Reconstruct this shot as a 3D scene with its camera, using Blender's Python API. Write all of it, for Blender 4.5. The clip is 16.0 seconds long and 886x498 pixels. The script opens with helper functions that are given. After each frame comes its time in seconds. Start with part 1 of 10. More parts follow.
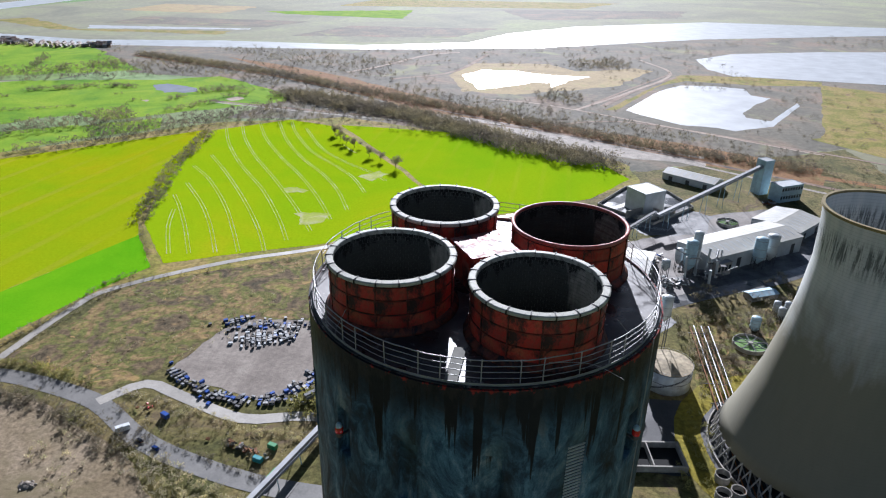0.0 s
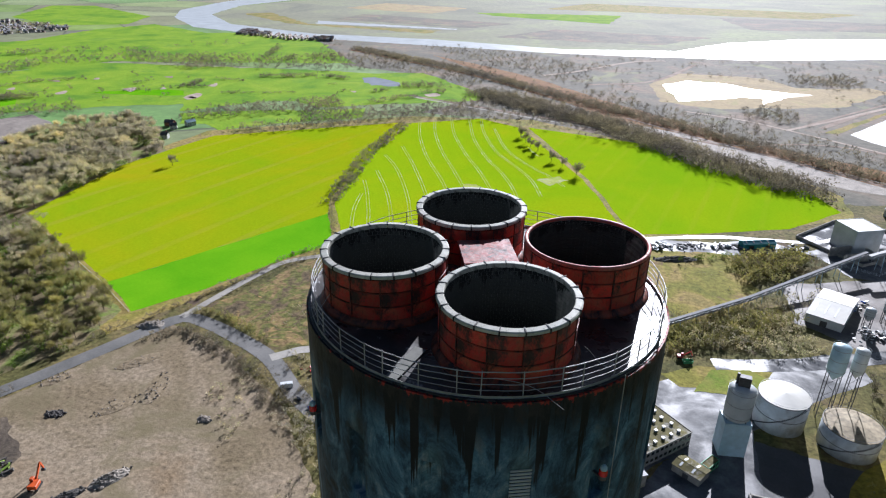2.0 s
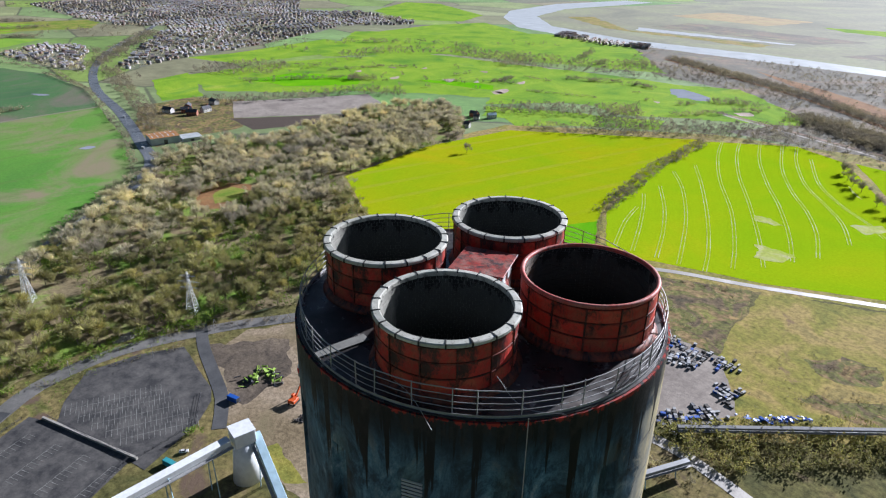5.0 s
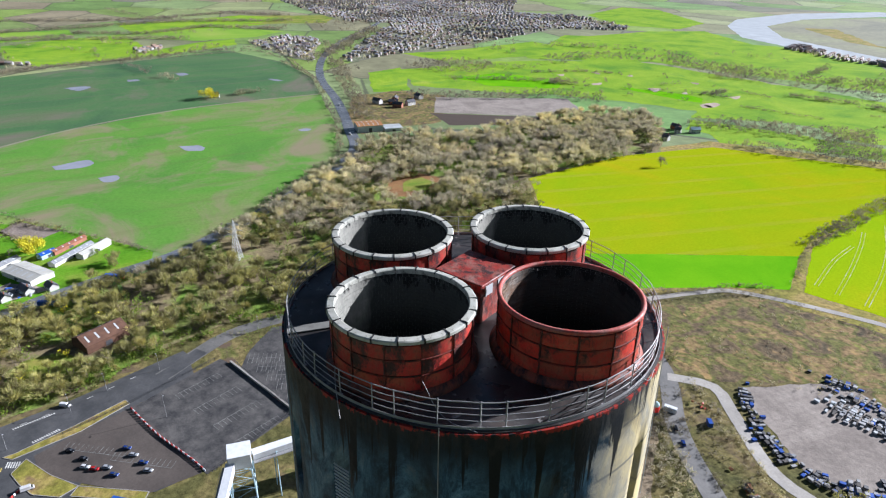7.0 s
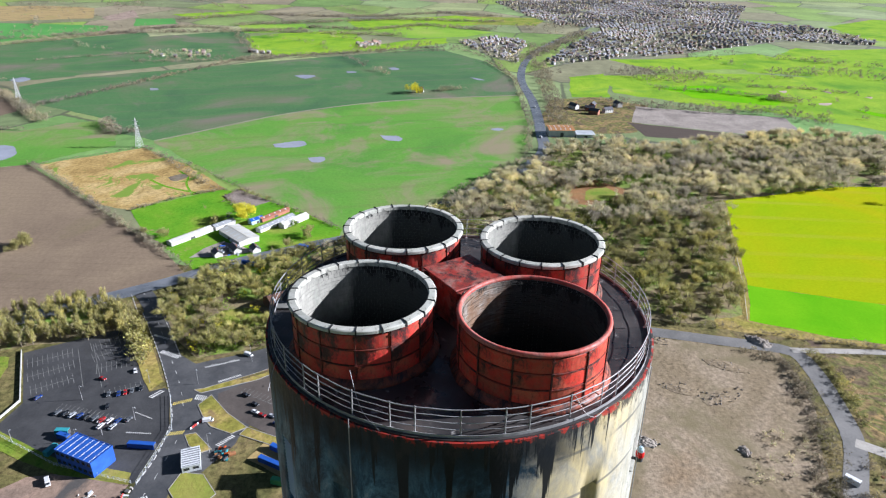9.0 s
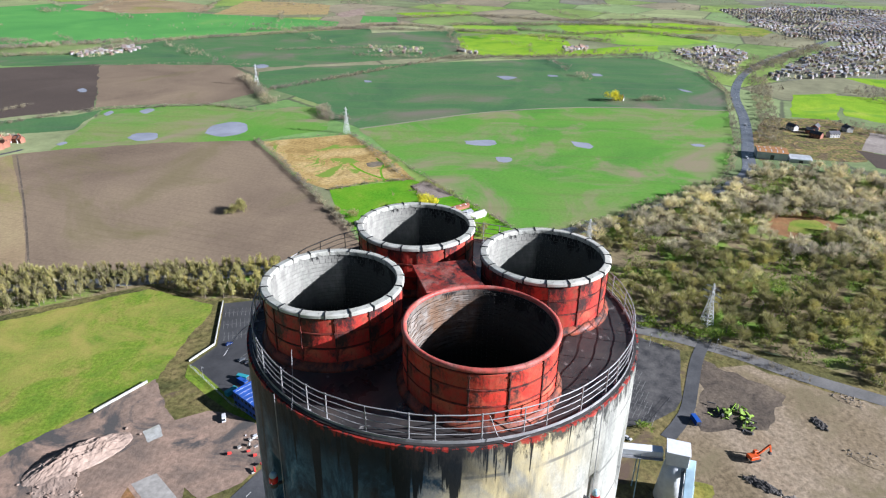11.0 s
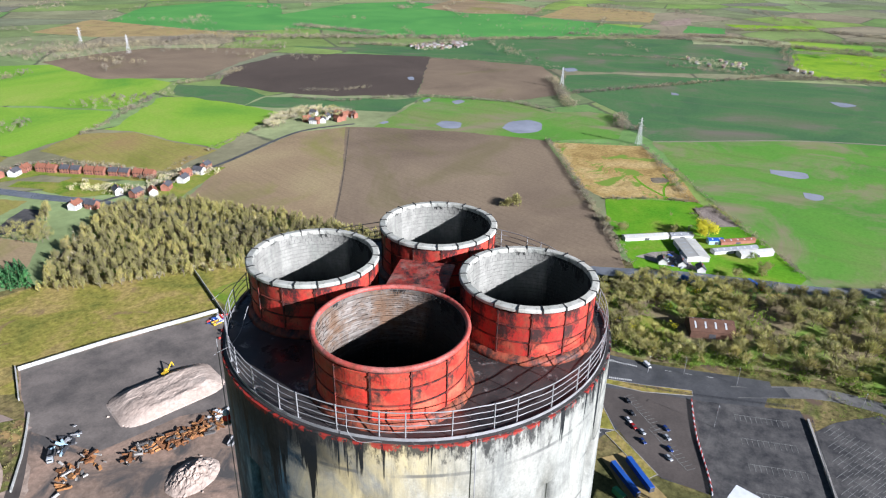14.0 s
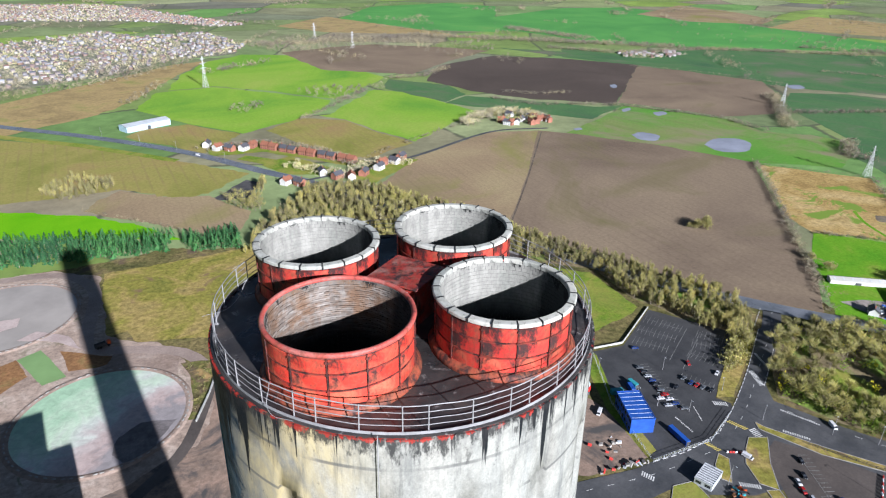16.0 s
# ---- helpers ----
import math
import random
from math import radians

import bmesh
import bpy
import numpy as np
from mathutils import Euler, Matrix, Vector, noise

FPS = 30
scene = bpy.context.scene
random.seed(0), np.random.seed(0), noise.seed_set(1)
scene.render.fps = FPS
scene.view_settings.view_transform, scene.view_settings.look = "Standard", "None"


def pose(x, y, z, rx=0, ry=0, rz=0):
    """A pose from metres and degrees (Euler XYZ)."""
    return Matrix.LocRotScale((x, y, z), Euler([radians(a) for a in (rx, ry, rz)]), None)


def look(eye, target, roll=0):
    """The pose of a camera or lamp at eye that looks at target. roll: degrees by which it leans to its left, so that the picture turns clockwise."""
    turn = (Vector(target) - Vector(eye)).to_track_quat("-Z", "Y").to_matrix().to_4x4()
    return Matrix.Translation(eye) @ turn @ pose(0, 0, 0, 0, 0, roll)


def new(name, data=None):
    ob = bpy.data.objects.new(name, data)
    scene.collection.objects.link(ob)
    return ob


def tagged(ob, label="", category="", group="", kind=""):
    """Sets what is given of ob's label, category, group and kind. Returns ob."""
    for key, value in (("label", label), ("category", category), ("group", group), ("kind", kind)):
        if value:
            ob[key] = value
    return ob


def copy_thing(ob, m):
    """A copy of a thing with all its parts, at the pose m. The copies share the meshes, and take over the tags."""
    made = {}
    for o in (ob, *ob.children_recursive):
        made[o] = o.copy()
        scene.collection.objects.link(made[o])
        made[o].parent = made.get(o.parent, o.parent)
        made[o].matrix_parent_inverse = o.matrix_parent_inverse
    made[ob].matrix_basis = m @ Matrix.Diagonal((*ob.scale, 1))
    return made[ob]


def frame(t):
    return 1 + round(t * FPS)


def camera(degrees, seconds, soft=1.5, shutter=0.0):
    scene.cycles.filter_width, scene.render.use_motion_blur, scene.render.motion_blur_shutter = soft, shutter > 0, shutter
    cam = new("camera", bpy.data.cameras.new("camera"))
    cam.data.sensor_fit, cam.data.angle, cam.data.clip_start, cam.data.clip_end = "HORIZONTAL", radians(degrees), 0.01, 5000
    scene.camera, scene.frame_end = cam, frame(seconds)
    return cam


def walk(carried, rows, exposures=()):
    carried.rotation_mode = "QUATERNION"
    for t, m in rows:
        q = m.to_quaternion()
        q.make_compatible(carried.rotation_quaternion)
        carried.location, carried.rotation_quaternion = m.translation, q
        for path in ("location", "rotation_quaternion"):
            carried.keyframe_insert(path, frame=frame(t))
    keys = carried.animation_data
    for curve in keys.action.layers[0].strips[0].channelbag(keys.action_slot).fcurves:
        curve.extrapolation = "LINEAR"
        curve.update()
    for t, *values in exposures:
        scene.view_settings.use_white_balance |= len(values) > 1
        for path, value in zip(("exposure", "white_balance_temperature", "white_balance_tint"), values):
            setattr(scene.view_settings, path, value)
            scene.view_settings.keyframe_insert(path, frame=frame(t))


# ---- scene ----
# A tall chimney at a former power station: the origin is the foot of the chimney, y points to the sun.
cam = camera(68.80, 16.0, 1.2)
ROWS = [
    (0.0, 0.104, -30.243, 216.202, 4.340, -25.282, 0.969),
    (0.5, 2.287, -29.971, 216.202, 8.590, -25.279, 0.936),
    (1.0, 4.474, -29.529, 216.202, 12.906, -25.275, 0.917),
    (1.5, 6.644, -28.915, 216.202, 17.274, -25.272, 0.910),
    (2.0, 8.778, -28.129, 216.202, 21.683, -25.269, 0.910),
    (2.5, 10.856, -27.175, 216.202, 26.120, -25.268, 0.915),
    (3.0, 12.861, -26.059, 216.202, 30.577, -25.268, 0.924),
    (3.5, 14.775, -24.787, 216.202, 35.047, -25.269, 0.933),
    (4.0, 16.586, -23.369, 216.202, 39.524, -25.272, 0.943),
    (6.5, 23.678, -14.456, 216.202, 61.881, -25.298, 0.971),
    (7.0, 24.646, -12.391, 216.202, 66.336, -25.304, 0.971),
    (7.5, 25.450, -10.260, 216.202, 70.785, -25.310, 0.970),
    (8.0, 26.086, -8.076, 216.202, 75.229, -25.316, 0.968),
    (8.5, 26.552, -5.851, 216.202, 79.670, -25.321, 0.966),
    (9.0, 26.843, -3.597, 216.202, 84.109, -25.324, 0.963),
    (11.5, 25.671, 7.667, 216.202, 106.339, -25.318, 0.963),
    (12.0, 24.915, 9.827, 216.202, 110.801, -25.312, 0.967),
    (12.5, 23.992, 11.925, 216.202, 115.269, -25.303, 0.970),
    (13.0, 22.907, 13.948, 216.202, 119.743, -25.292, 0.974),
    (13.5, 21.667, 15.880, 216.202, 124.222, -25.280, 0.975),
    (14.0, 20.280, 17.710, 216.202, 128.701, -25.267, 0.973),
    (14.5, 18.756, 19.423, 216.202, 133.179, -25.253, 0.966),
    (15.0, 17.109, 21.009, 216.202, 137.649, -25.239, 0.951),
    (15.5, 15.352, 22.455, 216.202, 142.106, -25.226, 0.925),
    (16.0, 13.501, 23.752, 216.202, 146.543, -25.214, 0.886),
]
walk(cam, [(t, pose(x, y, z, 0, 0, yaw) @ pose(0, 0, 0, 90 + pitch, 0, 0) @ pose(0, 0, 0, 0, 0, roll)) for t, x, y, z, yaw, pitch, roll in ROWS], [(0.0, 1.12, 5650, 15), (4.5, 1.14, 5650, 15), (9.0, 1.42, 5650, 15), (12.0, 1.36, 5650, 15), (16.0, 1.16, 5650, 15)])

# ---- light ----
SUN_UP, SUN_WAY = 22.0, 90.6
world = bpy.data.worlds.new("sky")
scene.world = world
world.use_nodes = True
sky = world.node_tree.nodes.new("ShaderNodeTexSky")
sky.sky_type, sky.sun_disc = "NISHITA", False
sky.sun_elevation, sky.sun_rotation = radians(SUN_UP), radians(90 - SUN_WAY)
sky.air_density, sky.dust_density, sky.ozone_density = 1.2, 0.6, 2.0
world.node_tree.nodes["Background"].inputs[1].default_value = 0.02
world.node_tree.links.new(sky.outputs[0], world.node_tree.nodes["Background"].inputs[0])
sun = new("sun", bpy.data.lights.new("sun", "SUN"))
sun.data.energy, sun.data.angle, sun.data.color = 5.0, radians(0.53), (1.0, 0.96, 0.91)
away = Vector((math.cos(radians(SUN_WAY)) * math.cos(radians(SUN_UP)), math.sin(radians(SUN_WAY)) * math.cos(radians(SUN_UP)), math.sin(radians(SUN_UP))))
sun.matrix_world = look(away * 900, (0, 0, 0))

# ---- materials ----
def shader(name, rough=0.8, metal=0.0, spec=0.3):
    m = bpy.data.materials.new(name)
    m.use_nodes = True
    b = m.node_tree.nodes["Principled BSDF"]
    b.inputs["Roughness"].default_value, b.inputs["Metallic"].default_value = rough, metal
    b.inputs["Specular IOR Level"].default_value = spec
    return m, m.node_tree.nodes, m.node_tree.links, b


def coords(n, l, scale=(1, 1, 1), turn=0.0, kind="Object"):
    c, mp = n.new("ShaderNodeTexCoord"), n.new("ShaderNodeMapping")
    mp.inputs["Scale"].default_value = scale
    mp.inputs["Rotation"].default_value = (0, 0, radians(turn))
    l.new(c.outputs[kind], mp.inputs[0])
    return mp.outputs[0]


def noisy(n, l, vec, scale, detail=4.0, rough=0.6, warp=0.0):
    t = n.new("ShaderNodeTexNoise")
    t.inputs["Scale"].default_value, t.inputs["Detail"].default_value = scale, detail
    t.inputs["Roughness"].default_value, t.inputs["Distortion"].default_value = rough, warp
    l.new(vec, t.inputs["Vector"])
    return t.outputs["Fac"]


def ramp(n, l, fac, stops):
    r = n.new("ShaderNodeValToRGB")
    while len(r.color_ramp.elements) < len(stops):
        r.color_ramp.elements.new(0.5)
    for e, (p, c) in zip(r.color_ramp.elements, stops):
        e.position = p
        e.color = (*c, 1) if len(c) == 3 else c
    l.new(fac, r.inputs[0])
    return r.outputs[0]


def grey(v):
    return (v, v, v)


def mixed(n, l, fac, a, b, how="MIX"):
    x = n.new("ShaderNodeMix")
    x.data_type, x.blend_type = "RGBA", how
    for sock, val in ((x.inputs["Factor"], fac), (x.inputs["A"], a), (x.inputs["B"], b)):
        if isinstance(val, (int, float)):
            sock.default_value = val
        elif isinstance(val, tuple):
            sock.default_value = (*val, 1)
        else:
            l.new(val, sock)
    return x.outputs["Result"]


def bumped(n, l, b, fac, depth, dist=0.1):
    k = n.new("ShaderNodeBump")
    k.inputs["Strength"].default_value, k.inputs["Distance"].default_value = depth, dist
    l.new(fac, k.inputs["Height"])
    l.new(k.outputs[0], b.inputs["Normal"])


def plain(name, col, rough=0.6, metal=0.0, vary=0.25, size=3.0, spec=0.35, dirt=None):
    """Paint, metal or stone with wear at two scales."""
    m, n, l, b = shader(name, rough, metal, spec)
    v = coords(n, l)
    f1 = ramp(n, l, noisy(n, l, v, size), [(0.3, grey(1 - vary)), (0.7, grey(1 + vary * 0.3))])
    f2 = ramp(n, l, noisy(n, l, v, size * 0.13, 3), [(0.35, grey(1 - vary * 0.7)), (0.65, grey(1.0))])
    c = mixed(n, l, 1.0, mixed(n, l, 1.0, col, f1, "MULTIPLY"), f2, "MULTIPLY")
    if dirt:
        c = mixed(n, l, ramp(n, l, noisy(n, l, v, size * 0.35, 6, 0.7), [(0.5, grey(0)), (0.68, grey(0.8))]), c, dirt)
    l.new(c, b.inputs["Base Color"])
    return m


def land(name, stops, size=0.02, fine=0.4, grit=0.35, rough=0.95, rows=0.0, turn=0.0, pitch=6.0, rowcol=(0.3, 0.28, 0.22), patch_col=None, patch_at=(0.6, 0.7), patch_size=0.02, spec=0.1):
    """Earth, grass or crop: broad patches, fine grain and, where wanted, rows left by the drill or the sprayer."""
    m, n, l, b = shader(name, rough, 0.0, spec)
    v = coords(n, l)
    c = ramp(n, l, noisy(n, l, v, size, 5, 0.6, 0.6), stops)
    g = ramp(n, l, noisy(n, l, v, fine, 5, 0.75), [(0.3, grey(1 - grit)), (0.7, grey(1 + grit * 0.4))])
    c = mixed(n, l, 1.0, c, g, "MULTIPLY")
    if patch_col:
        c = mixed(n, l, ramp(n, l, noisy(n, l, v, patch_size, 6, 0.65, 1.0), [(patch_at[0], grey(0)), (patch_at[1], grey(1))]), c, patch_col)
    if rows:
        w = n.new("ShaderNodeTexWave")
        w.wave_type, w.bands_direction = "BANDS", "X"
        w.inputs["Scale"].default_value = 1.0
        w.inputs["Distortion"].default_value, w.inputs["Detail"].default_value, w.inputs["Detail Scale"].default_value = 2.2, 2.0, 0.06
        l.new(coords(n, l, (0.314 / pitch, 0.04 / pitch, 1), turn), w.inputs["Vector"])
        k = ramp(n, l, w.outputs["Fac"], [(0.86, grey(0)), (0.97, grey(rows))])
        k = mixed(n, l, 1.0, k, ramp(n, l, noisy(n, l, v, 0.013, 3), [(0.35, grey(0.1)), (0.6, grey(1))]), "MULTIPLY")
        c = mixed(n, l, k, c, rowcol)
    l.new(c, b.inputs["Base Color"])
    bumped(n, l, b, noisy(n, l, v, fine * 1.6, 4, 0.7), 0.5, 0.4)
    return m


M_GRASS = land("rough_grass", [(0.3, (0.075, 0.08, 0.03)), (0.45, (0.14, 0.13, 0.045)), (0.6, (0.24, 0.19, 0.08)), (0.72, (0.13, 0.16, 0.035))], 0.03, 0.3, 0.75, patch_col=(0.12, 0.085, 0.06), patch_at=(0.56, 0.66), patch_size=0.03)
M_OLIVE = land("olive_grass", [(0.3, (0.16, 0.17, 0.035)), (0.46, (0.27, 0.245, 0.05)), (0.58, (0.37, 0.28, 0.095)), (0.72, (0.24, 0.2, 0.07))], 0.03, 0.3, 0.6, patch_col=(0.19, 0.125, 0.07), patch_at=(0.6, 0.68), patch_size=0.035)
M_LUSH = land("lush_grass", [(0.3, (0.1, 0.19, 0.02)), (0.5, (0.17, 0.25, 0.025)), (0.7, (0.27, 0.24, 0.06))], 0.05, 0.5, 0.5, patch_col=(0.31, 0.26, 0.07), patch_at=(0.42, 0.74), patch_size=0.022)
M_CROP = land("young_crop", [(0.3, (0.238, 0.361, 0.002)), (0.55, (0.308, 0.361, 0.002)), (0.75, (0.396, 0.334, 0.005))], 0.008, 0.5, 0.15, rows=0.22, turn=52, pitch=24, rowcol=(0.396, 0.317, 0.053), spec=0.0)
M_CROPW = land("wet_crop", [(0.3, (0.23, 0.4, 0.002)), (0.6, (0.3, 0.41, 0.002)), (0.75, (0.38, 0.4, 0.006))], 0.008, 0.5, 0.18, spec=0.0)
M_CROPG = land("green_crop", [(0.3, (0.11, 0.25, 0.025)), (0.48, (0.21, 0.36, 0.025)), (0.6, (0.27, 0.4, 0.03)), (0.78, (0.37, 0.42, 0.07))], 0.012, 0.3, 0.3, patch_col=(0.15, 0.29, 0.03), patch_at=(0.54, 0.66), patch_size=0.012, spec=0.03)
M_CROPN = land("near_green_crop", [(0.3, (0.21, 0.39, 0.003)), (0.6, (0.28, 0.41, 0.003)), (0.8, (0.38, 0.38, 0.006))], 0.008, 0.5, 0.15, rows=0.15, turn=40, pitch=20, rowcol=(0.38, 0.38, 0.03), spec=0.0)
M_STRIP = land("bright_strip", [(0.3, (0.11, 0.35, 0.004)), (0.7, (0.17, 0.41, 0.006))], 0.02, 0.6, 0.12, spec=0.0)
M_DARKF = land("dark_pasture", [(0.3, (0.075, 0.2, 0.034)), (0.5, (0.11, 0.265, 0.036)), (0.7, (0.2, 0.225, 0.08))], 0.005, 0.3, 0.2, rows=0.22, turn=-52, pitch=26, rowcol=(0.12, 0.13, 0.05), patch_col=(0.23, 0.2, 0.12), patch_at=(0.48, 0.66), patch_size=0.009)
# cloud shadow over the far pastures is put into this green
M_CLOUDF = land("dull_far_pasture", [(0.3, (0.055, 0.12, 0.055)), (0.5, (0.075, 0.16, 0.058)), (0.7, (0.135, 0.15, 0.085))], 0.006, 0.25, 0.2, rows=0.3, turn=-52, pitch=30, rowcol=(0.12, 0.12, 0.08), patch_col=(0.16, 0.14, 0.11), patch_at=(0.55, 0.7), patch_size=0.006)
M_WOODF = land("leaf_litter", [(0.3, (0.17, 0.14, 0.08)), (0.48, (0.25, 0.2, 0.11)), (0.6, (0.19, 0.27, 0.05)), (0.75, (0.16, 0.3, 0.04))], 0.03, 0.4, 0.5)
M_FARG = land("far_pasture", [(0.3, (0.12, 0.28, 0.03)), (0.5, (0.21, 0.36, 0.035)), (0.72, (0.3, 0.37, 0.07))], 0.006, 0.25, 0.2)
M_PLOUGH = land("ploughed_earth", [(0.3, (0.21, 0.155, 0.095)), (0.5, (0.29, 0.215, 0.125)), (0.72, (0.35, 0.28, 0.15))], 0.007, 0.35, 0.25, rows=0.12, turn=45, pitch=7, rowcol=(0.1, 0.07, 0.045), patch_col=(0.2, 0.2, 0.05), patch_at=(0.52, 0.72), patch_size=0.006)
M_PLOUGHD = land("dark_ploughed_earth", [(0.3, (0.15, 0.112, 0.078)), (0.5, (0.205, 0.155, 0.105)), (0.72, (0.26, 0.2, 0.13))], 0.007, 0.35, 0.25, rows=0.15, turn=45, pitch=7, rowcol=(0.08, 0.055, 0.035), patch_col=(0.15, 0.13, 0.06), patch_at=(0.58, 0.75), patch_size=0.006)
M_WHEAT = land("winter_wheat", [(0.3, (0.07, 0.23, 0.055)), (0.6, (0.1, 0.29, 0.065)), (0.8, (0.17, 0.3, 0.08))], 0.006, 0.25, 0.15)
# holds the cloud shadow of one far field besides dark soil
M_EARTHD = land("dark_earth", [(0.3, (0.07, 0.055, 0.045)), (0.7, (0.105, 0.082, 0.066))], 0.006, 0.35, 0.2, rows=0.3, turn=20, pitch=9, rowcol=(0.06, 0.045, 0.03))
M_STRAW = land("straw_grass", [(0.3, (0.22, 0.16, 0.06)), (0.55, (0.36, 0.26, 0.1)), (0.75, (0.2, 0.22, 0.04))], 0.02, 0.2, 0.35, spec=0.4)
M_HEATH = land("brown_heath", [(0.3, (0.098, 0.094, 0.069)), (0.5, (0.155, 0.138, 0.098)), (0.7, (0.253, 0.172, 0.115))], 0.012, 0.12, 0.5, patch_col=(0.230, 0.241, 0.103), patch_at=(0.58, 0.7), patch_size=0.008, spec=0.27)
M_MARSH = land("salt_marsh", [(0.3, (0.149, 0.155, 0.103)), (0.5, (0.218, 0.218, 0.138)), (0.7, (0.265, 0.299, 0.138))], 0.004, 0.06, 0.3, rows=0.4, turn=80, pitch=120, rowcol=(0.172, 0.161, 0.103), spec=0.27)
M_DIRT = land("cleared_dirt", [(0.3, (0.174, 0.135, 0.078)), (0.44, (0.252, 0.196, 0.122)), (0.56, (0.339, 0.270, 0.187)), (0.7, (0.278, 0.204, 0.126))], 0.013, 0.4, 0.6, patch_col=(0.183, 0.152, 0.087), patch_at=(0.5, 0.66), patch_size=0.022)
M_YARD = land("pale_yard", [(0.3, (0.22, 0.19, 0.165)), (0.6, (0.33, 0.29, 0.25)), (0.75, (0.4, 0.36, 0.31))], 0.04, 0.3, 0.3, rows=0.3, turn=15, pitch=9, rowcol=(0.2, 0.17, 0.15))
M_SAND = land("pink_gravel", [(0.3, (0.24, 0.175, 0.135)), (0.6, (0.35, 0.27, 0.215)), (0.75, (0.43, 0.36, 0.3))], 0.05, 0.4, 0.35)
M_PINK = land("reddish_earth", [(0.3, (0.16, 0.125, 0.1)), (0.5, (0.27, 0.195, 0.145)), (0.7, (0.38, 0.26, 0.19))], 0.04, 0.35, 0.4, patch_col=(0.08, 0.075, 0.07), patch_at=(0.5, 0.62), patch_size=0.03)
M_SILT = land("pink_silt", [(0.3, (0.36, 0.28, 0.25)), (0.55, (0.46, 0.37, 0.33)), (0.75, (0.52, 0.44, 0.4))], 0.06, 0.6, 0.2, rough=0.7)
M_SILTD = land("wet_grey_silt", [(0.3, (0.12, 0.105, 0.1)), (0.55, (0.19, 0.17, 0.165)), (0.75, (0.27, 0.23, 0.21))], 0.09, 0.5, 0.35, rough=0.5)
M_RUSTE = land("orange_earth", [(0.3, (0.2, 0.11, 0.05)), (0.55, (0.3, 0.16, 0.07)), (0.75, (0.22, 0.19, 0.07))], 0.06, 0.5, 0.5)
M_SCRUB = land("scrubland", [(0.3, (0.085, 0.075, 0.045)), (0.42, (0.18, 0.13, 0.075)), (0.5, (0.16, 0.17, 0.045)), (0.58, (0.3, 0.2, 0.1)), (0.7, (0.23, 0.25, 0.05))], 0.05, 0.25, 0.8, patch_col=(0.36, 0.24, 0.1), patch_at=(0.6, 0.68), patch_size=0.08)
M_STUBBLE = land("olive_stubble", [(0.3, (0.19, 0.2, 0.04)), (0.5, (0.28, 0.25, 0.07)), (0.7, (0.3, 0.2, 0.09))], 0.01, 0.3, 0.25, rows=0.3, turn=30, pitch=10, rowcol=(0.2, 0.14, 0.07))
M_PADDOCK = land("mown_paddock", [(0.3, (0.08, 0.25, 0.015)), (0.55, (0.14, 0.3, 0.02)), (0.75, (0.27, 0.27, 0.06))], 0.02, 0.4, 0.3, patch_col=(0.26, 0.19, 0.1), patch_at=(0.62, 0.66), patch_size=0.015, spec=0.0)
M_SANDY = land("sandy_earth", [(0.3, (0.28, 0.21, 0.16)), (0.5, (0.41, 0.315, 0.245)), (0.7, (0.53, 0.44, 0.36))], 0.05, 0.35, 0.45, patch_col=(0.17, 0.15, 0.09), patch_at=(0.58, 0.68), patch_size=0.05)
M_SANDB = land("pale_pink_gravel", [(0.3, (0.36, 0.28, 0.225)), (0.6, (0.48, 0.39, 0.32)), (0.75, (0.56, 0.48, 0.41))], 0.05, 0.5, 0.3)
M_DIRTD = land("dark_dirt", [(0.3, (0.075, 0.062, 0.05)), (0.5, (0.13, 0.105, 0.08)), (0.7, (0.2, 0.16, 0.115))], 0.06, 0.5, 0.55)
M_DIRTP = land("pinkish_dirt", [(0.3, (0.17, 0.14, 0.115)), (0.5, (0.26, 0.215, 0.18)), (0.7, (0.34, 0.29, 0.245))], 0.06, 0.5, 0.55)
M_MOSS = land("yellow_moss", [(0.3, (0.14, 0.13, 0.03)), (0.5, (0.28, 0.23, 0.035)), (0.7, (0.22, 0.2, 0.05))], 0.08, 0.4, 0.5)
M_STRAWR = land("rough_straw", [(0.3, (0.26, 0.17, 0.06)), (0.48, (0.4, 0.28, 0.1)), (0.62, (0.5, 0.37, 0.16)), (0.75, (0.28, 0.2, 0.07))], 0.025, 0.25, 0.5, patch_col=(0.16, 0.24, 0.035), patch_at=(0.57, 0.61), patch_size=0.024)
M_RUBBLE = plain("rubble_stone", (0.42, 0.37, 0.31), 0.9, vary=0.5, size=0.8)
M_DARKRUB = plain("dark_rubble", (0.12, 0.11, 0.1), 0.9, vary=0.5, size=0.8)


def wetroad(name, dark, light, wet=0.5, base=0.55, size=0.05):
    m, n, l, b = shader(name, 0.6, 0.0, 0.5)
    v = coords(n, l)
    c = ramp(n, l, noisy(n, l, v, size, 6, 0.7), [(0.35, dark), (0.65, light)])
    g = ramp(n, l, noisy(n, l, v, 0.9, 5, 0.75), [(0.3, grey(0.75)), (0.7, grey(1.1))])
    l.new(mixed(n, l, 1.0, c, g, "MULTIPLY"), b.inputs["Base Color"])
    r = ramp(n, l, noisy(n, l, v, 0.035, 5, 0.6, 0.5), [(0.42, grey(base - wet * base * 0.75)), (0.6, grey(base))])
    l.new(r, b.inputs["Roughness"])
    return m


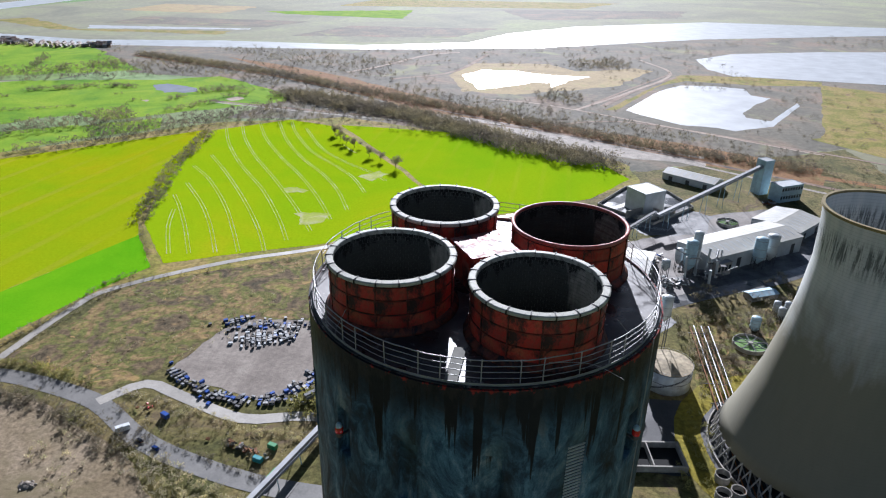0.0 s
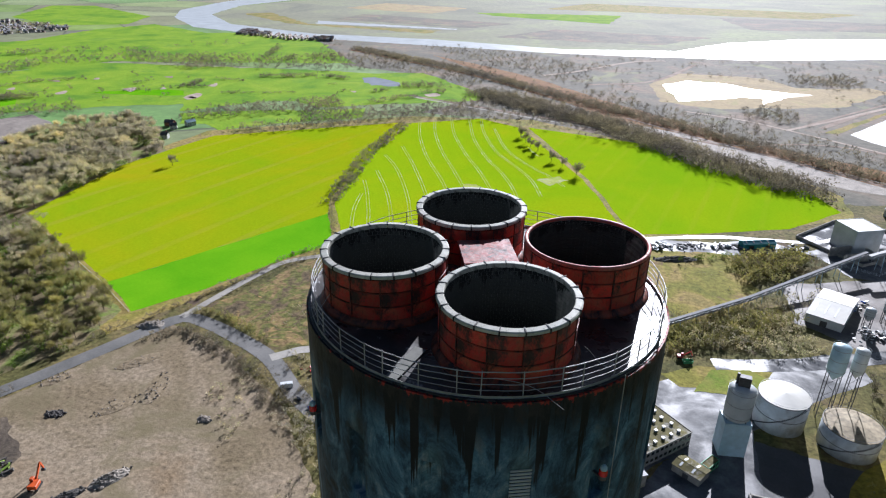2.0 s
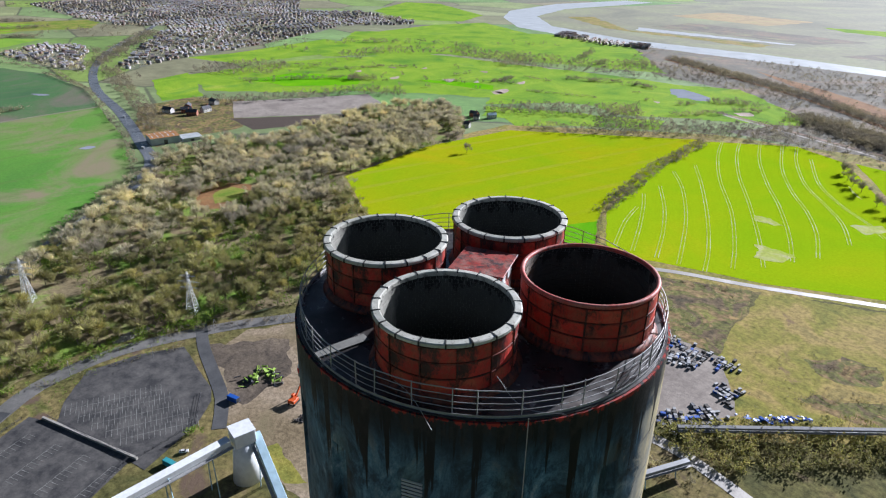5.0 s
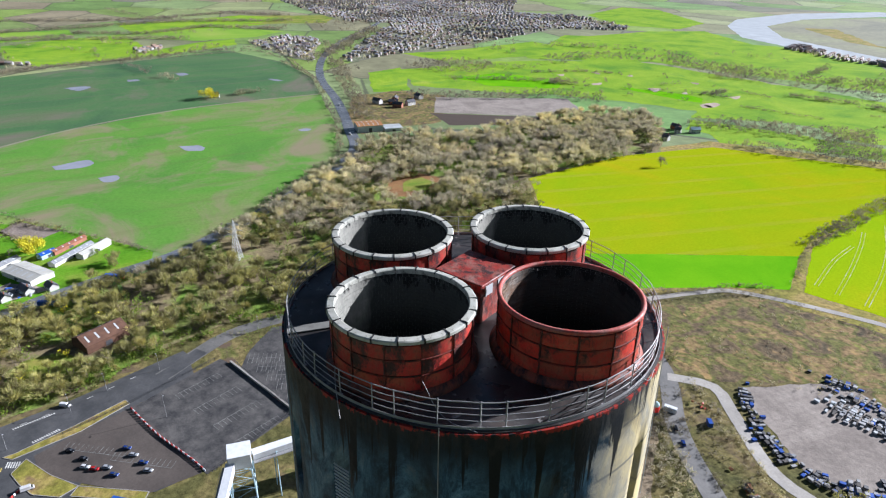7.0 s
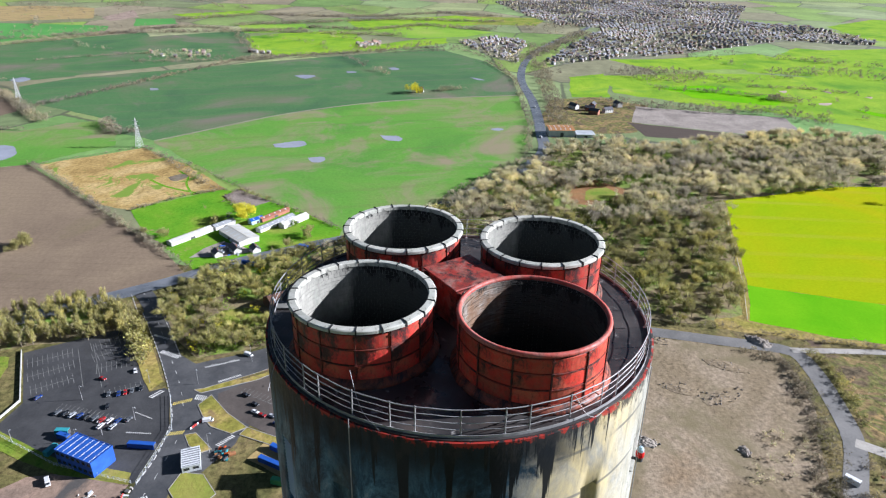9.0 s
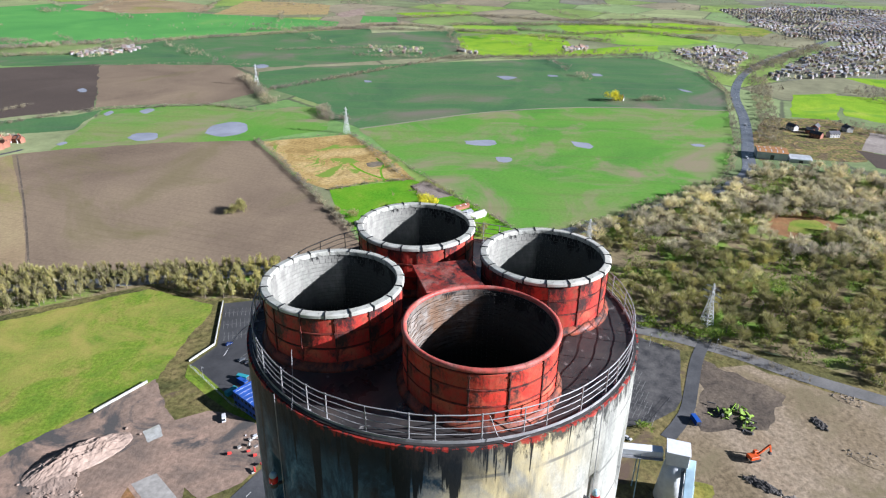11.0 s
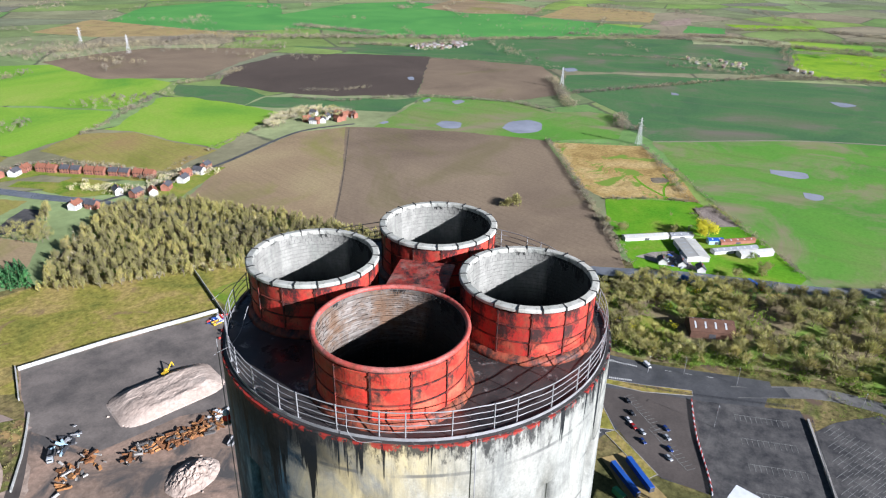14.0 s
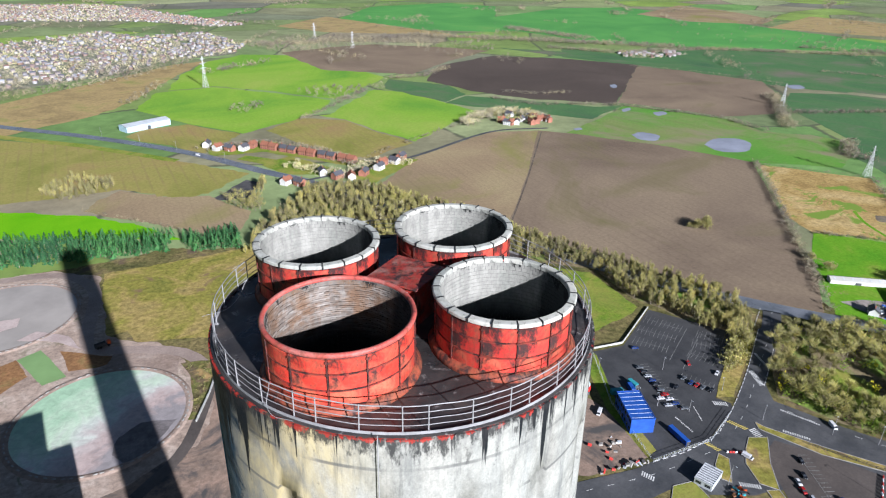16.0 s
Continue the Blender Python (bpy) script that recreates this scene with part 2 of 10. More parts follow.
M_ROAD = wetroad("asphalt", (0.044, 0.046, 0.048), (0.094, 0.094, 0.094), 0.25, 0.75)
M_ROADP = wetroad("pale_asphalt", (0.11, 0.108, 0.1), (0.19, 0.182, 0.168), 0.3, 0.75)
M_LOT = wetroad("car_park_asphalt", (0.032, 0.032, 0.033), (0.062, 0.062, 0.062), 0.2, 0.75)
M_LOTB = wetroad("brown_asphalt", (0.061, 0.050, 0.042), (0.105, 0.086, 0.072), 0.2, 0.8)
M_LOTW = wetroad("worn_car_park", (0.022, 0.022, 0.024), (0.106, 0.100, 0.092), 0.2, 0.85, 0.11)
M_YARDT = wetroad("dusty_tarmac", (0.085, 0.075, 0.066), (0.19, 0.162, 0.138), 0.25, 0.85, 0.05)
M_WETD = wetroad("wet_dark_lane", (0.07, 0.07, 0.072), (0.16, 0.16, 0.16), 0.95, 0.45)
M_WET = wetroad("wet_concrete", (0.055, 0.057, 0.06), (0.17, 0.17, 0.17), 0.5, 0.92, 0.1)
M_TRACKP = wetroad("pink_haul_road", (0.24, 0.18, 0.145), (0.36, 0.28, 0.23), 0.3, 0.8)
M_ROADB = wetroad("wet_main_road", (0.1, 0.11, 0.12), (0.18, 0.19, 0.205), 0.6, 0.42)
M_TRACK = wetroad("gravel_track", (0.27, 0.25, 0.22), (0.42, 0.39, 0.34), 0.5, 0.7)


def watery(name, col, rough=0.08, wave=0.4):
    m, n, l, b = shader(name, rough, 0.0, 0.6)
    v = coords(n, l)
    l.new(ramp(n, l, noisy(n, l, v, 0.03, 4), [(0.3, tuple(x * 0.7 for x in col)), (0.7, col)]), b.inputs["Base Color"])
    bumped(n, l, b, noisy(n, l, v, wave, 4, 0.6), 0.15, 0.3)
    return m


# pale base colours of these three carry the bright sky they reflect
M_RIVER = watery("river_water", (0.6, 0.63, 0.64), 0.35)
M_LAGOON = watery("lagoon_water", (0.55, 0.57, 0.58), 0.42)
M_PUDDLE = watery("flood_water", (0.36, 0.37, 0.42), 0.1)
def pond_silt():
    """Milky green water that shoals into pink and grey silt."""
    m, n, l, b = shader("milky_pond", 0.3, 0.0, 0.4)
    v = coords(n, l)
    sep = n.new("ShaderNodeSeparateXYZ")
    l.new(v, sep.inputs[0])
    way = n.new("ShaderNodeMath")
    way.operation = "MULTIPLY_ADD"
    way.inputs[1].default_value = -0.6
    l.new(sep.outputs["X"], way.inputs[0])
    l.new(sep.outputs["Y"], way.inputs[2])
    shoal = n.new("ShaderNodeMath")
    shoal.operation = "MULTIPLY_ADD"
    shoal.inputs[1].default_value = 0.012
    l.new(way.outputs[0], shoal.inputs[0])
    l.new(noisy(n, l, v, 0.035, 6, 0.6, 1.2), shoal.inputs[2])
    c = ramp(n, l, shoal.outputs[0], [(0.15, (0.36, 0.52, 0.34)), (0.36, (0.5, 0.6, 0.44)), (0.5, (0.56, 0.58, 0.5)), (0.6, (0.5, 0.43, 0.39)), (0.76, (0.46, 0.36, 0.32)), (0.86, (0.3, 0.27, 0.26))])
    c = mixed(n, l, 1.0, c, ramp(n, l, noisy(n, l, v, 0.25, 6, 0.7, 0.8), [(0.35, grey(0.78)), (0.62, grey(1.06))]), "MULTIPLY")
    l.new(c, b.inputs["Base Color"])
    bumped(n, l, b, noisy(n, l, v, 0.5, 5, 0.65), 0.2, 0.2)
    return m


M_MILKY = pond_silt()
M_MUDW = watery("grey_silt_water", (0.4, 0.36, 0.31), 0.25)
M_GREENW = watery("green_water", (0.24, 0.38, 0.14), 0.15)
M_WHITE = plain("white_paint", (0.74, 0.76, 0.77), 0.45, vary=0.14, size=0.5)
M_FADED = plain("faded_road_paint", (0.3, 0.3, 0.28), 0.8, vary=0.5, size=0.6)
M_LINE = plain("road_paint", (0.7, 0.7, 0.66), 0.7, vary=0.3, size=0.8)
M_YELLOWL = plain("yellow_road_paint", (0.62, 0.5, 0.12), 0.7, vary=0.3, size=0.8)
M_GALV = plain("galvanised_steel", (0.36, 0.36, 0.36), 0.5, 0.2, 0.3, 2.0)
M_STEELD = plain("dark_steel", (0.09, 0.09, 0.095), 0.6, 0.3, 0.3, 1.0)
M_CLAD = plain("pale_cladding", (0.52, 0.55, 0.56), 0.5, 0.1, 0.2, 0.15)
M_CREAM = plain("cream_roof_sheet", (0.5, 0.49, 0.44), 0.5, 0.0, 0.2, 0.1, dirt=(0.4, 0.38, 0.33))
M_GREYR = plain("grey_roof_sheet", (0.3, 0.31, 0.32), 0.6, 0.0, 0.25, 0.2)
M_BLUE = plain("blue_sheet_metal", (0.03, 0.1, 0.42), 0.4, 0.1, 0.25, 0.3)
M_BLUER = plain("blue_roof_sheet", (0.03, 0.11, 0.44), 0.35, 0.1, 0.2, 0.3)
M_TEAL = plain("teal_paint", (0.05, 0.32, 0.36), 0.5, 0.0, 0.25, 0.3)
M_TEALP = plain("pale_blue_paint", (0.42, 0.58, 0.66), 0.45, 0.0, 0.2, 0.3)
M_ORANGE = plain("orange_paint", (0.62, 0.1, 0.02), 0.45, 0.0, 0.2, 0.6)
M_YELLOW = plain("yellow_paint", (0.65, 0.42, 0.03), 0.45, 0.0, 0.2, 0.6)
M_LIME = plain("lime_paint", (0.3, 0.45, 0.07), 0.5, 0.0, 0.3, 0.6)
M_REDP = plain("red_barrier_plastic", (0.55, 0.05, 0.04), 0.5, 0.0, 0.15, 0.6)
M_GREENC = plain("green_container_paint", (0.06, 0.3, 0.12), 0.5, 0.0, 0.2, 0.6)
M_RUSTO = plain("orange_rust", (0.42, 0.2, 0.07), 0.9, 0.0, 0.4, 0.8)
M_CONCP = plain("pale_precast_concrete", (0.46, 0.46, 0.42), 0.85, 0.0, 0.3, 0.4, dirt=(0.25, 0.26, 0.2))
M_RUST = plain("rusty_scrap", (0.3, 0.13, 0.05), 0.85, 0.1, 0.45, 0.8, dirt=(0.1, 0.05, 0.03))
M_CONC = plain("weathered_concrete", (0.38, 0.36, 0.32), 0.85, 0.0, 0.3, 0.4)
M_BRICK = plain("house_brick", (0.33, 0.14, 0.09), 0.85, 0.0, 0.25, 0.3)
M_RENDER = plain("white_render", (0.55, 0.54, 0.51), 0.8, 0.0, 0.12, 0.3)
M_TILE = plain("clay_roof_tile", (0.3, 0.12, 0.07), 0.8, 0.0, 0.3, 0.4)
M_SLATE = plain("slate_roof", (0.1, 0.1, 0.11), 0.6, 0.0, 0.3, 0.4)
M_BROWNR = plain("rusted_brown_roof", (0.13, 0.065, 0.04), 0.8, 0.0, 0.35, 0.3)
M_GLASS = plain("window_glass", (0.03, 0.035, 0.04), 0.08, 0.0, 0.1, 1.0, 0.6)
M_TYRE = plain("tyre_rubber", (0.02, 0.02, 0.02), 0.85, 0.0, 0.2, 5.0)
M_SEDUM = plain("mossy_flat_roof", (0.16, 0.14, 0.04), 0.9, 0.0, 0.5, 0.3, dirt=(0.45, 0.44, 0.42))
M_BARK = plain("tree_bark", (0.24, 0.2, 0.15), 0.9, 0.0, 0.35, 2.0)


def leafy(name, cols, size=0.012):
    """Twigs or leaves: the hue changes from clump to clump and over the wood."""
    m, n, l, b = shader(name, 0.85, 0.0, 0.1)
    g = n.new("ShaderNodeNewGeometry")
    c = ramp(n, l, g.outputs["Random Per Island"], [(i / max(1, len(cols) - 1), c) for i, c in enumerate(cols)])
    v = coords(n, l)
    f = ramp(n, l, noisy(n, l, v, size, 4, 0.6), [(0.35, (0.72, 0.72, 0.8)), (0.65, (1.15, 1.15, 0.95))])
    own = n.new("ShaderNodeAttribute")
    own.attribute_name = "hue"
    tree_hue = ramp(n, l, own.outputs["Fac"], [(0.0, (0.62, 0.6, 0.62)), (0.35, (0.92, 0.9, 0.84)), (0.7, (1.1, 1.08, 1.0)), (1.0, (1.32, 1.22, 1.0))])
    c = mixed(n, l, 1.0, c, tree_hue, "MULTIPLY")
    c = mixed(n, l, 1.0, c, f, "MULTIPLY")
    l.new(c, b.inputs["Base Color"])
    # thin twigs and leaves let some light through
    thin, both = n.new("ShaderNodeBsdfTranslucent"), n.new("ShaderNodeMixShader")
    l.new(c, thin.inputs["Color"])
    both.inputs[0].default_value = 0.25
    l.new(b.outputs[0], both.inputs[1])
    l.new(thin.outputs[0], both.inputs[2])
    l.new(both.outputs[0], n["Material Output"].inputs["Surface"])
    return m


M_TWIG = leafy("bare_twigs", [(0.440, 0.396, 0.308), (0.583, 0.528, 0.418), (0.715, 0.638, 0.506), (0.440, 0.473, 0.231), (0.517, 0.462, 0.352)])
M_TWIGD = leafy("dark_twigs", [(0.2, 0.185, 0.15), (0.28, 0.255, 0.2), (0.36, 0.32, 0.25)])
M_WILLOW = leafy("budding_twigs", [(0.246, 0.274, 0.085), (0.360, 0.350, 0.123), (0.312, 0.274, 0.171), (0.436, 0.416, 0.161), (0.237, 0.237, 0.142)])
M_POPLAR = leafy("poplar_twigs", [(0.260, 0.246, 0.109), (0.361, 0.339, 0.145), (0.318, 0.282, 0.159), (0.419, 0.390, 0.151), (0.224, 0.252, 0.087)])
M_SPRING = leafy("spring_leaves", [(0.12, 0.22, 0.03), (0.2, 0.31, 0.045), (0.25, 0.27, 0.08)])
M_PINE = leafy("pine_needles", [(0.03, 0.1, 0.04), (0.05, 0.16, 0.06), (0.08, 0.19, 0.08)])
M_GOLD = leafy("golden_leaves", [(0.6, 0.54, 0.03), (0.7, 0.65, 0.05), (0.5, 0.5, 0.05)])


def concrete_shell():
    """Slip-formed concrete: pale, mottled, with lift lines, soot that ran down from the rim, a yellow stain, red drips
    and blue shade painted on the sunless flank.
    """
    m, n, l, b = shader("chimney_concrete", 0.75, 0.0, 0.12)
    v = coords(n, l)
    sep = n.new("ShaderNodeSeparateXYZ")
    l.new(v, sep.inputs[0])

    def range_of(sock, a, z):
        r = n.new("ShaderNodeMapRange")
        r.inputs["From Min"].default_value, r.inputs["From Max"].default_value = a, z
        l.new(sock, r.inputs["Value"])
        return r.outputs[0]

    def times(a, c):
        return mixed(n, l, 1.0, a, c, "MULTIPLY")

    def plus(sock, k, other):
        d = n.new("ShaderNodeMath")
        d.operation = "MULTIPLY_ADD"
        l.new(sock, d.inputs[0])
        d.inputs[1].default_value = k
        l.new(other, d.inputs[2])
        return d.outputs[0]

    streak = noisy(n, l, coords(n, l, (1, 1, 0.18)), 0.9, 7, 0.66, 0.3)
    mottle = noisy(n, l, v, 0.5, 7, 0.68, 0.6)
    fine = noisy(n, l, coords(n, l, (1, 1, 0.4)), 5.0, 6, 0.7)
    grain = noisy(n, l, v, 11.0, 5, 0.75)
    c = ramp(n, l, streak, [(0.3, (0.26, 0.268, 0.245)), (0.5, (0.32, 0.322, 0.285)), (0.72, (0.37, 0.362, 0.315))])
    c = times(c, ramp(n, l, mottle, [(0.32, grey(0.7)), (0.5, grey(0.98)), (0.68, grey(1.1))]))
    c = times(c, ramp(n, l, fine, [(0.3, grey(0.78)), (0.65, grey(1.06))]))
    c = times(c, ramp(n, l, grain, [(0.35, grey(0.82)), (0.6, grey(1.04))]))
    # yellow stain on one flank
    side = times(range_of(sep.outputs["X"], 4.6, 7.6), range_of(sep.outputs["Y"], 0.5, 3.0))
    side = times(side, range_of(sep.outputs["Y"], 8.4, 5.6))
    yel = ramp(n, l, noisy(n, l, coords(n, l, (1, 1, 0.5)), 0.42, 6, 0.62, 0.7), [(0.38, grey(0)), (0.56, grey(0.85))])
    c = mixed(n, l, times(side, yel), c, (0.58, 0.47, 0.22))
    # horizontal lift lines, broken
    w = n.new("ShaderNodeTexWave")
    w.wave_type, w.bands_direction = "BANDS", "Z"
    w.inputs["Scale"].default_value, w.inputs["Distortion"].default_value = 0.14, 0.3
    l.new(v, w.inputs["Vector"])
    k = times(ramp(n, l, w.outputs["Fac"], [(0.98, grey(0)), (0.997, grey(0.75))]), ramp(n, l, noisy(n, l, v, 0.45, 3), [(0.4, grey(0)), (0.56, grey(1))]))
    c = mixed(n, l, k, c, (0.09, 0.09, 0.085))
    # grey drips of all lengths below the rim
    rim = range_of(sep.outputs["Z"], 190.0, 200.0)
    thin = noisy(n, l, coords(n, l, (1, 1, 0.1)), 2.6, 6, 0.68, 0.4)
    c = mixed(n, l, ramp(n, l, plus(rim, 0.16, thin), [(0.66, grey(0)), (0.8, grey(0.45))]), c, (0.09, 0.095, 0.09))
    # a grey, patchy turn between the pale flank and the shade-coloured one
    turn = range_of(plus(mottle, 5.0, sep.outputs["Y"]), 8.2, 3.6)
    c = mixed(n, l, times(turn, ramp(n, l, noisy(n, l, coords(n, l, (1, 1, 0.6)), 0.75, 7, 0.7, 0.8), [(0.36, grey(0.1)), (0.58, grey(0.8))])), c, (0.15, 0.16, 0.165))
    # flank away from the sun: broad soot blotches, washed-out runs, blue shade painted in
    shade_side = ramp(n, l, range_of(plus(mottle, 7.0, sep.outputs["Y"]), 6.2, 2.4), [(0.3, grey(0)), (0.5, grey(0.97))])
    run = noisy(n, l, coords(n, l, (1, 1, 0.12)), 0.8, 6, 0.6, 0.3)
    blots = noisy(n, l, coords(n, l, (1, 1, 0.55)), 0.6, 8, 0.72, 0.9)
    shaded_soot = ramp(n, l, blots, [(0.34, (0.005, 0.01, 0.016)), (0.46, (0.016, 0.05, 0.085)), (0.55, (0.06, 0.135, 0.2)), (0.66, (0.19, 0.255, 0.3))])
    shaded_soot = times(shaded_soot, ramp(n, l, run, [(0.32, grey(0.5)), (0.5, grey(0.95)), (0.66, grey(1.35))]))
    shaded_soot = times(shaded_soot, ramp(n, l, grain, [(0.35, grey(0.75)), (0.62, grey(1.12))]))
    c = mixed(n, l, shade_side, c, shaded_soot)
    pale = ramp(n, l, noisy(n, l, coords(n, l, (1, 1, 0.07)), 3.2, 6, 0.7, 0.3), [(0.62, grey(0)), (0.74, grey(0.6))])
    c = mixed(n, l, times(times(pale, shade_side), range_of(sep.outputs["Z"], 198.8, 196.5)), c, (0.13, 0.2, 0.25))
    l.new(ramp(n, l, times(shade_side, ramp(n, l, fine, [(0.3, grey(0.6)), (0.6, grey(1))])), [(0.2, grey(0.85)), (0.9, grey(0.5))]), b.inputs["Roughness"])
    # black runs from the rim, most of them near the shade-coloured flank
    near_rim = range_of(sep.outputs["Z"], 193.5, 200.0)
    drip = noisy(n, l, coords(n, l, (1, 1, 0.03)), 1.5, 5, 0.6, 0.25)
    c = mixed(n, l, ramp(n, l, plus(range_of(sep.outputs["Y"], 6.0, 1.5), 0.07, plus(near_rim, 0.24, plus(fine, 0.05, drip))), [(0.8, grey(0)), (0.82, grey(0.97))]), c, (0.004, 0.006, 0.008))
    # a black band under the rim of the shade-coloured flank, torn below
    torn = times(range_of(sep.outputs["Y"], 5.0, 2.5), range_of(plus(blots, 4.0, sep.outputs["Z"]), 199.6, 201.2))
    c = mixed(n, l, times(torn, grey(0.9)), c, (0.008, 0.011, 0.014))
    edge = range_of(sep.outputs["Z"], 198.4, 200.1)
    blot = noisy(n, l, coords(n, l, (1, 1, 0.4)), 2.4, 7, 0.75)
    c = mixed(n, l, ramp(n, l, plus(edge, 0.26, blot), [(0.63, grey(0)), (0.75, grey(0.88))]), c, (0.022, 0.022, 0.022))
    # flaking red paint under the rim
    lip = range_of(sep.outputs["Z"], 199.55, 199.95)
    flake = noisy(n, l, coords(n, l, (1, 1, 0.5)), 2.6, 7, 0.75)
    c = mixed(n, l, ramp(n, l, plus(range_of(sep.outputs["X"], -5.0, 5.0), 0.1, plus(lip, 0.24, flake)), [(0.8, grey(0)), (0.85, grey(0.85))]), c, (0.32, 0.03, 0.02))
    l.new(c, b.inputs["Base Color"])
    bumped(n, l, b, fine, 0.25, 0.05)
    return m


def red_paint(name, col, fade, sooty):
    """Weathered red paint on cladding: pink chalking, rusty scuffs, black grime in blots and drips."""
    m, n, l, b = shader(name, 0.6, 0.0, 0.35)
    v = coords(n, l)
    o = n.new("ShaderNodeObjectInfo")
    c = mixed(n, l, ramp(n, l, noisy(n, l, v, 1.1, 7, 0.72, 0.6), [(0.48, grey(0)), (0.66, grey(0.8))]), col, fade)
    c = mixed(n, l, 1.0, c, ramp(n, l, o.outputs["Random"], [(0, (0.62, 0.58, 0.58)), (1, (1.15, 1.05, 1.05))]), "MULTIPLY")
    c = mixed(n, l, ramp(n, l, noisy(n, l, v, 2.6, 8, 0.78, 0.3), [(0.5, grey(0)), (0.66, grey(0.75))]), c, (0.13, 0.055, 0.03))
    c = mixed(n, l, ramp(n, l, noisy(n, l, coords(n, l, (1, 1, 0.6)), 1.5, 8, 0.76, 0.4), [(0.5 - sooty, grey(0)), (0.62 - sooty, grey(0.93))]), c, (0.018, 0.015, 0.015))
    c = mixed(n, l, ramp(n, l, noisy(n, l, coords(n, l, (1, 1, 0.3)), 7, 7, 0.75), [(0.55, grey(0)), (0.68, grey(0.8))]), c, (0.05, 0.022, 0.018))
    l.new(c, b.inputs["Base Color"])
    l.new(ramp(n, l, noisy(n, l, v, 2.2, 4), [(0.35, grey(0.45)), (0.65, grey(0.75))]), b.inputs["Roughness"])
    bumped(n, l, b, noisy(n, l, v, 3.5, 5), 0.35, 0.05)
    return m


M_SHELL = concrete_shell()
M_RED = red_paint("weathered_red_paint", (0.5, 0.036, 0.026), (0.42, 0.12, 0.06), 0.045)
M_REDF = red_paint("faded_red_paint", (0.58, 0.045, 0.026), (0.46, 0.135, 0.07), -0.035)
M_REDS = red_paint("sooty_red_paint", (0.34, 0.042, 0.028), (0.3, 0.24, 0.2), 0.02)
M_RIB = red_paint("sooty_rib_paint", (0.24, 0.035, 0.025), (0.14, 0.05, 0.035), 0.03)
M_LIP = red_paint("faded_red_lip", (0.4, 0.08, 0.06), (0.36, 0.19, 0.16), -0.08)
M_SKIRT = red_paint("rusty_red_skirt", (0.3, 0.07, 0.035), (0.17, 0.085, 0.04), 0.05)
def cap_material():
    """Bleached cap stones, chipped and blotched with black."""
    m, n, l, b = shader("grey_white_cap", 0.7, 0.0, 0.25)
    v = coords(n, l)
    g = n.new("ShaderNodeObjectInfo")
    c = ramp(n, l, noisy(n, l, v, 2.2, 6, 0.7), [(0.3, (0.33, 0.33, 0.29)), (0.6, (0.44, 0.44, 0.41)), (0.75, (0.5, 0.5, 0.47))])
    c = mixed(n, l, 1.0, c, ramp(n, l, g.outputs["Random"], [(0, (0.8, 0.82, 0.78)), (1, (1.08, 1.06, 1.0))]), "MULTIPLY")
    c = mixed(n, l, ramp(n, l, noisy(n, l, v, 1.4, 7, 0.74, 0.5), [(0.54, grey(0)), (0.66, grey(0.85))]), c, (0.05, 0.05, 0.045))
    c = mixed(n, l, ramp(n, l, noisy(n, l, v, 6.0, 6, 0.78), [(0.58, grey(0)), (0.68, grey(0.8))]), c, (0.08, 0.075, 0.05))
    l.new(c, b.inputs["Base Color"])
    bumped(n, l, b, noisy(n, l, v, 6, 5, 0.7), 0.4, 0.03)
    return m


M_CAP = cap_material()
M_CLIP = plain("black_joint", (0.02, 0.02, 0.02), 0.7, 0.0, 0.3, 4.0)


def deck_material():
    m, n, l, b = shader("sooty_deck", 0.5, 0.0, 0.5)
    v = coords(n, l)
    c = ramp(n, l, noisy(n, l, v, 0.5, 6, 0.65, 0.4), [(0.35, (0.018, 0.017, 0.017)), (0.55, (0.04, 0.036, 0.034)), (0.72, (0.07, 0.055, 0.045))])
    c = mixed(n, l, ramp(n, l, noisy(n, l, v, 1.3, 6, 0.7, 0.6), [(0.6, grey(0)), (0.7, grey(0.8))]), c, (0.3, 0.29, 0.27))
    l.new(c, b.inputs["Base Color"])
    l.new(ramp(n, l, noisy(n, l, v, 0.35, 4, 0.6), [(0.4, grey(0.18)), (0.6, grey(0.6))]), b.inputs["Roughness"])
    bumped(n, l, b, noisy(n, l, v, 5, 3), 0.2, 0.03)
    return m


